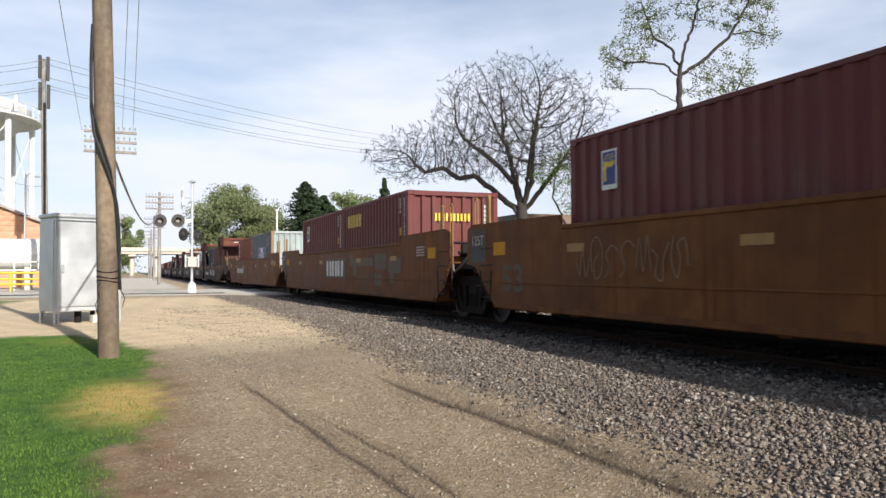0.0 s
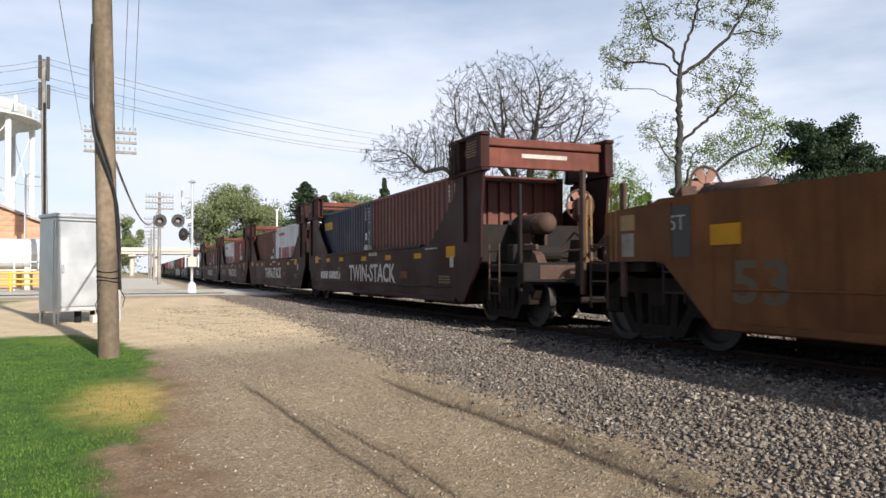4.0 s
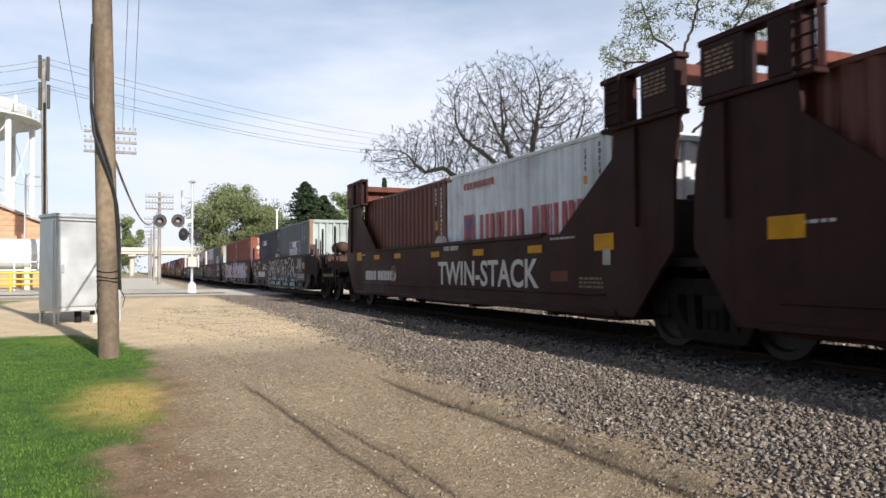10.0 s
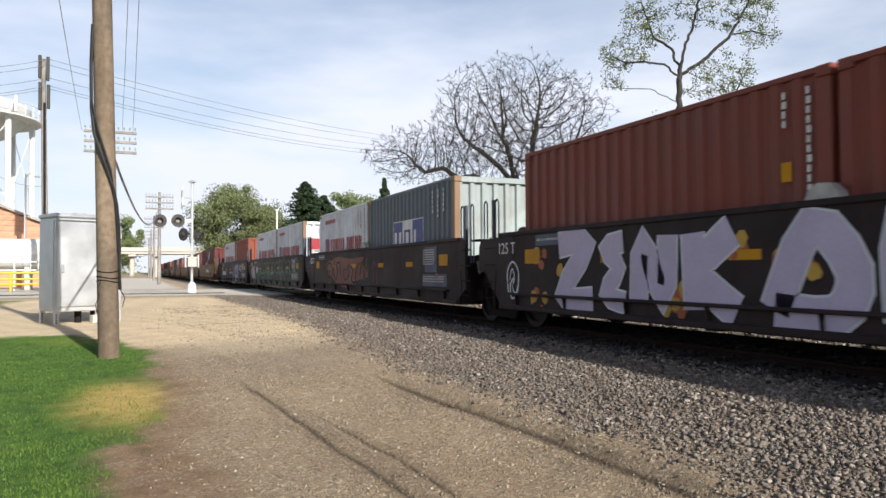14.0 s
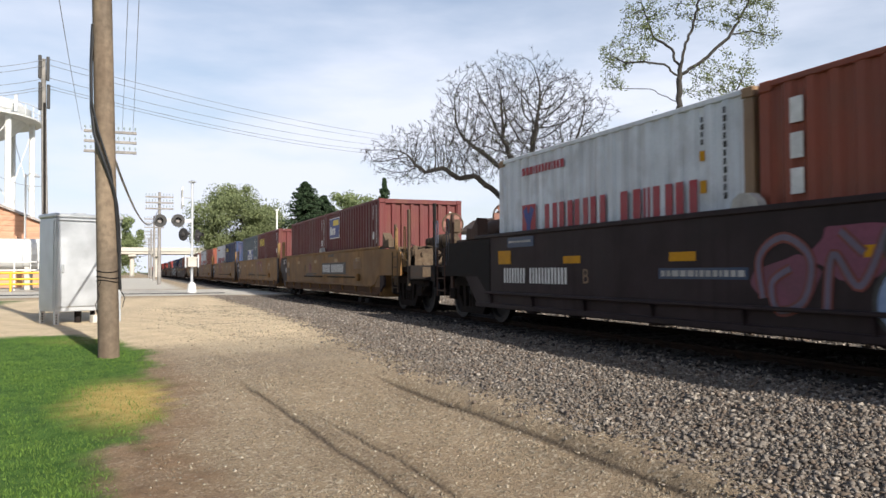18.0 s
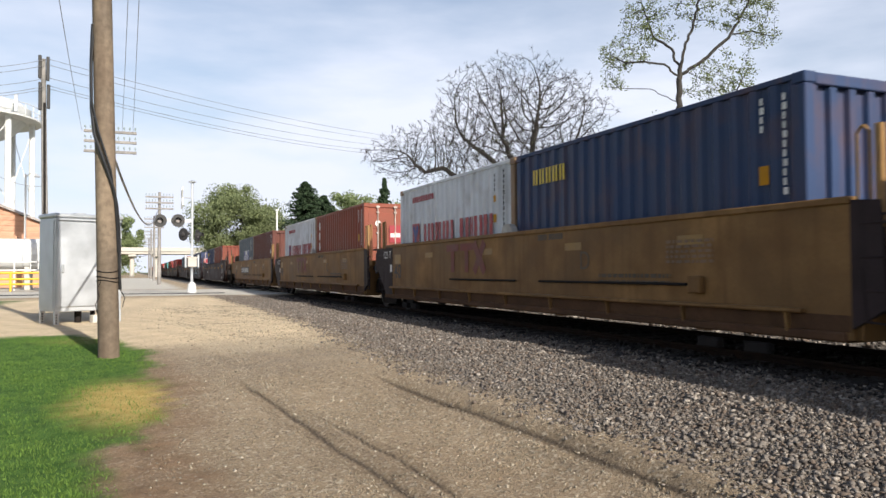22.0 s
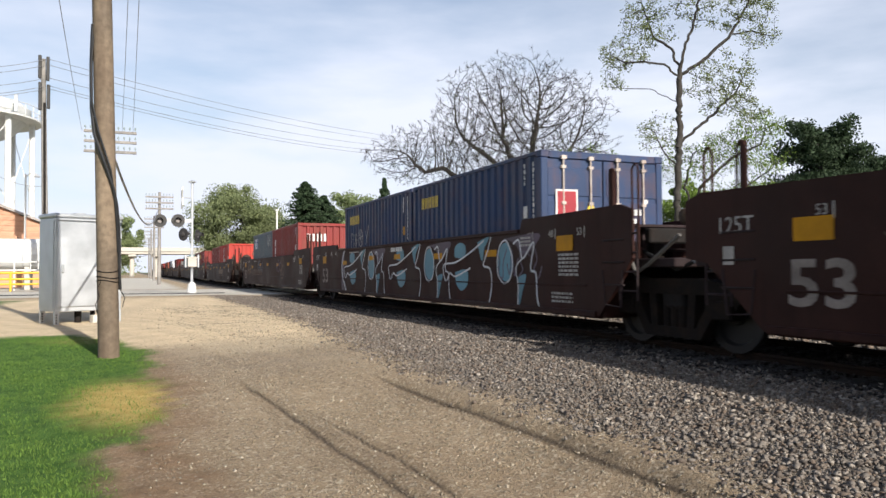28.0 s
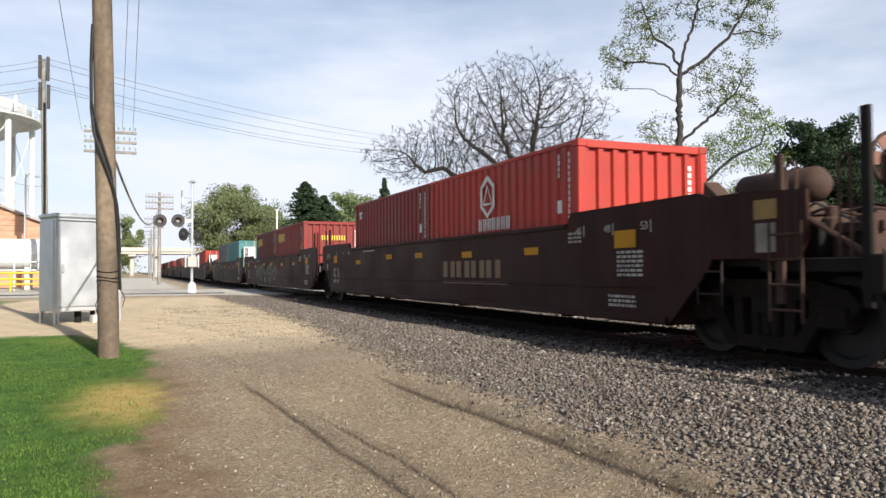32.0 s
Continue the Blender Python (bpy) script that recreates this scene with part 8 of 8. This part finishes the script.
# crossing signal
SX, SY = 2.50, 36.6
sig = thing("crossing_signal", "silver railway crossing signal with lamps and crossbuck", "crossing signal", pose(SX, SY, -0.04))
part("foundation", Geo().lathe([(0.2, -0.2), (0.21, 0.12), (0.18, 0.4), (0.1, 0.52)], n=16), white_paint, sig, "white painted foundation")
part("mast", Geo().tube([(0, 0, 0.4), (0, 0, 5.17)], 0.062, 12), galvanised, sig)
part("junction_box", Geo().box(-0.2, 0.2, -0.28, 0.05, 1.22, 1.62, 0.03).box(-0.25, 0.25, -0.2, 0.1, 1.62, 1.7, 0.02), concrete, sig)
part("gate_arm_stub", Geo().box(-0.32, -0.24, -0.1, 0.1, 1.2, 1.8, 0.02).box(0.24, 0.32, -0.1, 0.1, 1.2, 1.8, 0.02), galvanised, sig)
part("lamp_arm", Geo().tube([(0, 0, 3.36), (-1.45, 0, 3.38)], 0.04, 8).box(-1.05, 0, -0.05, 0.05, 3.29, 3.43, 0.01), white_paint, sig)
part("bell", Geo().lathe([(0.03, 0), (0.16, 0.03), (0.17, 0.08), (0.02, 0.14)], (0, 0, 5.12), n=14), galvanised, sig)
for x, y, z, turn in ((-1.40, -0.12, 3.34, 0), (-0.62, -0.12, 3.36, 0), (0.26, 0.15, 2.69, 60), (-0.37, 0.12, 2.74, 130)):
    l_ob = part("signal_lamp", Geo().lathe([(0.30, 0.0), (0.30, 0.015), (0.12, 0.02), (0.10, 0.12), (0.05, 0.14)], axis="Y", n=24), mark_black, sig, "black lamp target", at=pose(x, y, z, 0, 0, turn))
    part("lens", Geo().lathe([(0.11, -0.02), (0.10, -0.045), (0.03, -0.06)], axis="Y", n=20), glass_red, l_ob)
    part("visor", Geo().slab([(0.15 * math.cos(radians(a)), 0.15 * math.sin(radians(a))) for a in range(-10, 195, 15)] + [(0.135 * math.cos(radians(a)), 0.135 * math.sin(radians(a))) for a in range(190, -15, -15)], -0.25, 0.0, "XZ"), mark_black, l_ob)
for s in (-1, 1):
    part("crossbuck_blade", Geo().box(-0.03, 0.03, -0.58, 0.58, -0.11, 0.11, 0.01), white_paint, sig, at=pose(-0.44, 0.05, 4.42, s * 48, 0, 0))
part("sign_bracket", Geo().tube([(0, 0, 4.43), (-0.45, 0, 4.45)], 0.03, 7), galvanised, sig)

# lines of telegraph poles beside the track
arms3 = ((7.42, 1.3), (6.97, 1.3), (6.51, 1.3))
for k, (ratio, y) in enumerate(((-0.027, 37.5), (0.0295, 62), (0.0235, 88), (0.020, 118), (0.0175, 150))):
    h = (7.8, 7.2, 7.2, 7.3, 7.4)[k]
    wood_pole_thing("telegraph_pole", "grey wooden telegraph pole with crossarms", polar(ratio, y, -0.05), h, 0.15, 0.10, [(z + h - 7.8, w * (0.78 if k else 0.85)) for z, w in arms3])
p2 = wood_pole_thing("power_pole", "grey wooden power pole with dark cable clamps", polar(-0.096, 45, 0.0), 12.4, 0.17, 0.12, lean=-0.018)
for x, z, h in ((-0.36, 11.3, 1.25), (0.02, 11.2, 1.3), (-0.34, 9.6, 1.5), (0.06, 9.7, 1.3)):
    part("cable_clamp", Geo().box(x - 0.08, x + 0.08, -0.24, -0.08, z, z + h, 0.03), mark_black, p2)
part("riser_pipe", Geo().tube([(-0.02, -0.2, 0.0), (-0.12, -0.2, 10.0)], 0.06, 7), steel_dark, p2)


def wire(a, b, sag, r=0.012, label="thin grey sagging overhead wire"):
    a, b = Vector(a), Vector(b)
    pts = [a.lerp(b, t / 16) - Vector((0, 0, sag * 4 * (t / 16) * (1 - t / 16))) for t in range(17)]
    return solid("overhead_wire", Geo().tube(pts, r, 5), wire_grey, label, "wire", group="overhead wires")


# five line wires over the road, then the drops to the telegraph pole
for z_west, z_pole, z_east, sag in zip((10.13, 9.88, 9.3, 8.94, 8.82), (12.42, 12.11, 11.41, 10.98, 10.83), (14.15, 13.75, 13.19, 12.74, 12.4), (0.5, 0.6, 0.6, 0.7, 0.7)):
    wire((-4.31, 45.0, z_pole), (25.04, 70.0, z_east), sag, 0.014)
    wire((-4.31, 45.0, z_pole), (-10.18, 40.0, z_west), 0.3, 0.014)
wire((-0.53, 37.5, 7.4), (-0.08, 14.0, 6.88), 0.1, 0.008)
wire((-0.07, 37.5, 7.44), (0.1, 14.0, 6.91), 0.1, 0.008)
wire((-2.2, 37.5, 7.37), (-1.17, 12.0, 5.85), 0.1, 0.008)
wire((-0.25, 11.3, 2.51), (0.98, 36.6, 3.72), 0.75, 0.02, "black service wire hanging near the crossing signal")
wire((-6.68, 40.0, 5.99), (-4.52, 45.0, 5.56), 0.3, 0.010)

# ---- water tower, brick building, tank, railings ----
tw = thing("water_tower", "white water tower tank on slender legs", "water tower", polar(-0.188, 68, 0))
part("tank", Geo().lathe([(0.5, -2.6), (2.4, -2.2), (3.9, -1.4), (4.8, -0.4), (5.1, 0.2), (5.1, 0.5), (4.6, 0.9), (3.4, 1.3), (1.8, 1.65), (0.3, 1.75)], (0, 0, 13.4), n=40), white_paint, tw, smooth=True)
part("catwalk", Geo().lathe([(5.0, 0.0), (5.9, 0.0), (5.9, 0.12), (5.0, 0.12)], (0, 0, 12.9), n=40), white_paint, tw)
for zz in (0.5, 0.95):
    part("guard_rail", Geo().tube([(5.85 * math.cos(a * 0.1745), 5.85 * math.sin(a * 0.1745), 13.0 + zz) for a in range(37)], 0.03, 5), white_paint, tw)
for a in range(36):
    part("baluster", Geo().tube([(5.85 * math.cos(a * 0.1745), 5.85 * math.sin(a * 0.1745), 13.0), (5.85 * math.cos(a * 0.1745), 5.85 * math.sin(a * 0.1745), 13.95)], 0.025, 4), white_paint, tw)
for k in range(8):
    c, s = math.cos(radians(5 + 45 * k)), math.sin(radians(5 + 45 * k))
    part("leg", Geo().tube([(5.2 * c, 5.2 * s, -0.2), (5.15 * c, 5.15 * s, 13.3)], 0.24, 12, 0.22), white_paint, tw)
    part("antenna", Geo().box(5.9 * c - 0.12, 5.9 * c + 0.12, 5.9 * s - 0.1, 5.9 * s + 0.1, 13.1, 14.4, 0.02), galvanised, tw)
    c2, s2 = math.cos(radians(50 + 45 * k)), math.sin(radians(50 + 45 * k))
    for z0, z1 in ((0.5, 6.5), (6.5, 12.5)):
        part("brace_rod", Geo().tube([(5.2 * c, 5.2 * s, z0), (5.2 * c2, 5.2 * s2, z1)], 0.03, 4), white_paint, tw)
part("riser", Geo().tube([(0, 0, -0.2), (0, 0, 11.2)], 0.6, 14), white_paint, tw)

bh = thing("brick_building", "orange-brown brick building with a sloping roof", "building", polar(-0.136, 56, 0))
part("wall", Geo().slab([(-5, 0), (2.2, 0), (2.2, 4.1), (-2.4, 6.1), (-5, 7.0)], 0, 8, "XZ"), brick_red, bh)
for k in range(18):
    part("brick_course", Geo().box(-5, 2.2 - (max(0, 0.25 + 0.35 * k - 4.1) * 2.3), -0.03, 0.005, 0.2 + 0.35 * k, 0.44 + 0.35 * k, 0.01), brick_red, bh)
part("roof", Geo().slab([(2.5, 4.05), (2.5, 4.2), (-2.4, 6.3), (-5.2, 7.25), (-5.2, 7.05), (-2.4, 6.1)], -0.3, 8.3, "XZ"), material("roof_metal", (0.30, 0.27, 0.25), 0.6, 0.2), bh)
for x in (-1.6, 0.2):
    w = part("window", Geo().box(x, x + 0.9, -0.06, 0.0, 1.6, 2.9, 0.01), steel_dark, bh)
    part("window_sill", Geo().box(x - 0.1, x + 1.0, -0.12, 0.0, 1.5, 1.6, 0.01), concrete, w)
tank = thing("storage_tank", "white horizontal storage tank on saddles", "tank", polar(-0.150, 50, 0))
part("shell", Geo().lathe([(0.05, -3.6), (0.5, -3.5), (0.85, -3.2), (0.9, -3.0), (0.9, 2.6), (0.85, 2.8), (0.5, 3.1), (0.05, 3.2)], (0.0, 0, 2.05), "X", 28), white_paint, tank, smooth=True)
for x in (-2.2, 1.8):
    part("saddle", Geo().box(x - 0.15, x + 0.15, -0.7, 0.7, -0.1, 1.3, 0.02), concrete, tank)
part("manhole", Geo().lathe([(0.3, 0), (0.3, 0.2), (0.2, 0.26)], (-1.2, 0, 2.9), n=14), white_paint, tank)
part("ladder", ladder_geo(1.9, 0.4, 6, 0.02), white_paint, tank, at=pose(2.4, -0.95, 0.9, 0, 0, 90))
for x in (-2.9, -0.6, 1.6):
    part("band", Geo().tube([(x, 0.91 * math.cos(a * 0.2618), 2.05 + 0.91 * math.sin(a * 0.2618)) for a in range(25)], 0.025, 5), galvanised, tank)
st = thing("yard_lamp", "white yard lamp post with a hooded lamp", "lamp post", polar(-0.118, 52, 0))
part("post", Geo().tube([(0, 0, -0.1), (0, 0, 7.0)], 0.07, 10, 0.055), white_paint, st)
part("arm", Geo().tube([(0, 0, 6.8), (0.25, 0, 7.05), (0.6, 0, 7.0)], 0.035, 7), white_paint, st)
part("lamp_hood", Geo().lathe([(0.05, 0.16), (0.12, 0.1), (0.2, 0.0), (0.18, -0.02)], (0.62, 0, 6.85), n=14), galvanised, st)
rl = thing("guard_railing", "yellow steel guard railing before the tank", "railing", polar(-0.150, 45.5, 0))
for z in (0.35, 0.62, 0.95):
    part("rail", Geo().tube([(-4, 0, z), (2.55, 0, z)], 0.055, 8), yellow_paint, rl)
for x in (-4, -2.4, -0.8, 0.8, 2.4):
    part("post", Geo().tube([(x, 0, -0.1), (x, 0, 1.02)], 0.06, 8), yellow_paint, rl)
wr = thing("white_fence_rail", "white pipe rail beside the tank", "railing", polar(-0.150, 47, 0))
for z in (1.1, 1.55):
    part("rail", Geo().tube([(-4, 0, z), (2.6, 0, z)], 0.04, 8), white_paint, wr)
for x in (-3, -1, 1, 2.5):
    part("post", Geo().tube([(x, 0, -0.1), (x, 0, 1.6)], 0.045, 8), white_paint, wr)

# ---- overpass ----
br = thing("overpass", "pale concrete road overpass on round piers", "bridge", polar(0.02, 165, 0))
part("deck", Geo().box(-16, 24, -4, 4, 4.6, 5.1, 0.05), concrete, br)
part("parapet", Geo().box(-16, 24, -4.2, -3.9, 5.1, 5.9, 0.03), concrete, br)
part("parapet", Geo().box(-16, 24, 3.9, 4.2, 5.1, 5.9, 0.03), concrete, br)
for x in (-8.5, -3.6, 0.9, 22):
    part("girder_cap", Geo().box(x - 0.7, x + 0.7, -3.8, 3.8, 4.1, 4.6, 0.05), concrete, br)
    for y in (-2.5, 2.5):
        part("pier", Geo().tube([(x, y, -0.2), (x, y, 4.1)], 0.45, 14), concrete, br)

# white mast beyond the train
ms = thing("signal_mast", "slim white mast beyond the railway", "mast", pose(10.5, 60, -0.1))
part("mast", Geo().tube([(0, 0, -0.2), (0, 0, 5.9)], 0.07, 8), white_paint, ms)
part("cap", Geo().box(-0.12, 0.12, -0.12, 0.12, 5.85, 6.0, 0.02), white_paint, ms)

# house roof beyond the train
hs = thing("house", "low house with a brown roof behind the train", "house", polar(0.602, 47, -0.35))
part("wall", Geo().box(-4, 6, 0, 7, -0.1, 4.2, 0.02), white_paint, hs)
part("roof", Geo().slab([(-4.5, 4.15), (6.5, 4.15), (6.5, 4.4), (5.2, 5.3), (-3.2, 5.3), (-4.5, 4.4)], -0.5, 7.5, "XZ"), material("brown_shingles", (0.16, 0.11, 0.08), 0.9, 0, 0.2, 20, 0.2, 1), hs)


# ---- the train rolls towards the crossing ----
def motions():
    def rows_for(s0, z):
        times = [0.0, 32.0] if s0 + 16 * SPEED < CURVE_Y - 2 else [float(t) for t in range(33)]
        rows = []
        for t in times:
            x, y, a = track_point(s0 - SPEED * (t - 16))
            rows.append((t, pose(x, y, z, 0, 0, -math.degrees(a))))
        return rows

    for u, s, kind, colour, first, last in units:
        walk(u, rows_for(s, 0.0))
    for c, s, z in loads:
        walk(c, rows_for(s, z))
    for u, s, kind, colour, first, last in units:
        t_pass = 16 + (s - 8) / SPEED
        t0, t1 = max(0.0, t_pass - 3.0), min(32.0, t_pass + 1.6)
        if t1 <= t0:
            continue
        for w in [o for o in u.children if o.name.startswith("wheelset")]:
            y, turn, dt = w.matrix_basis.translation.y, SPEED / 0.425, 0.0333333
            rows = [(0.0, pose(0, y, 0.425))] if t0 > 0 else []
            n = int((t1 - t0) / dt)
            rows += [(t0 + k * dt, pose(0, y, 0.425, math.degrees(turn * k * dt))) for k in range(n)]
            if rows[-1][0] < 31.99:
                rows.append((32.0, rows[-1][1]))
            walk(w, rows)


motions()
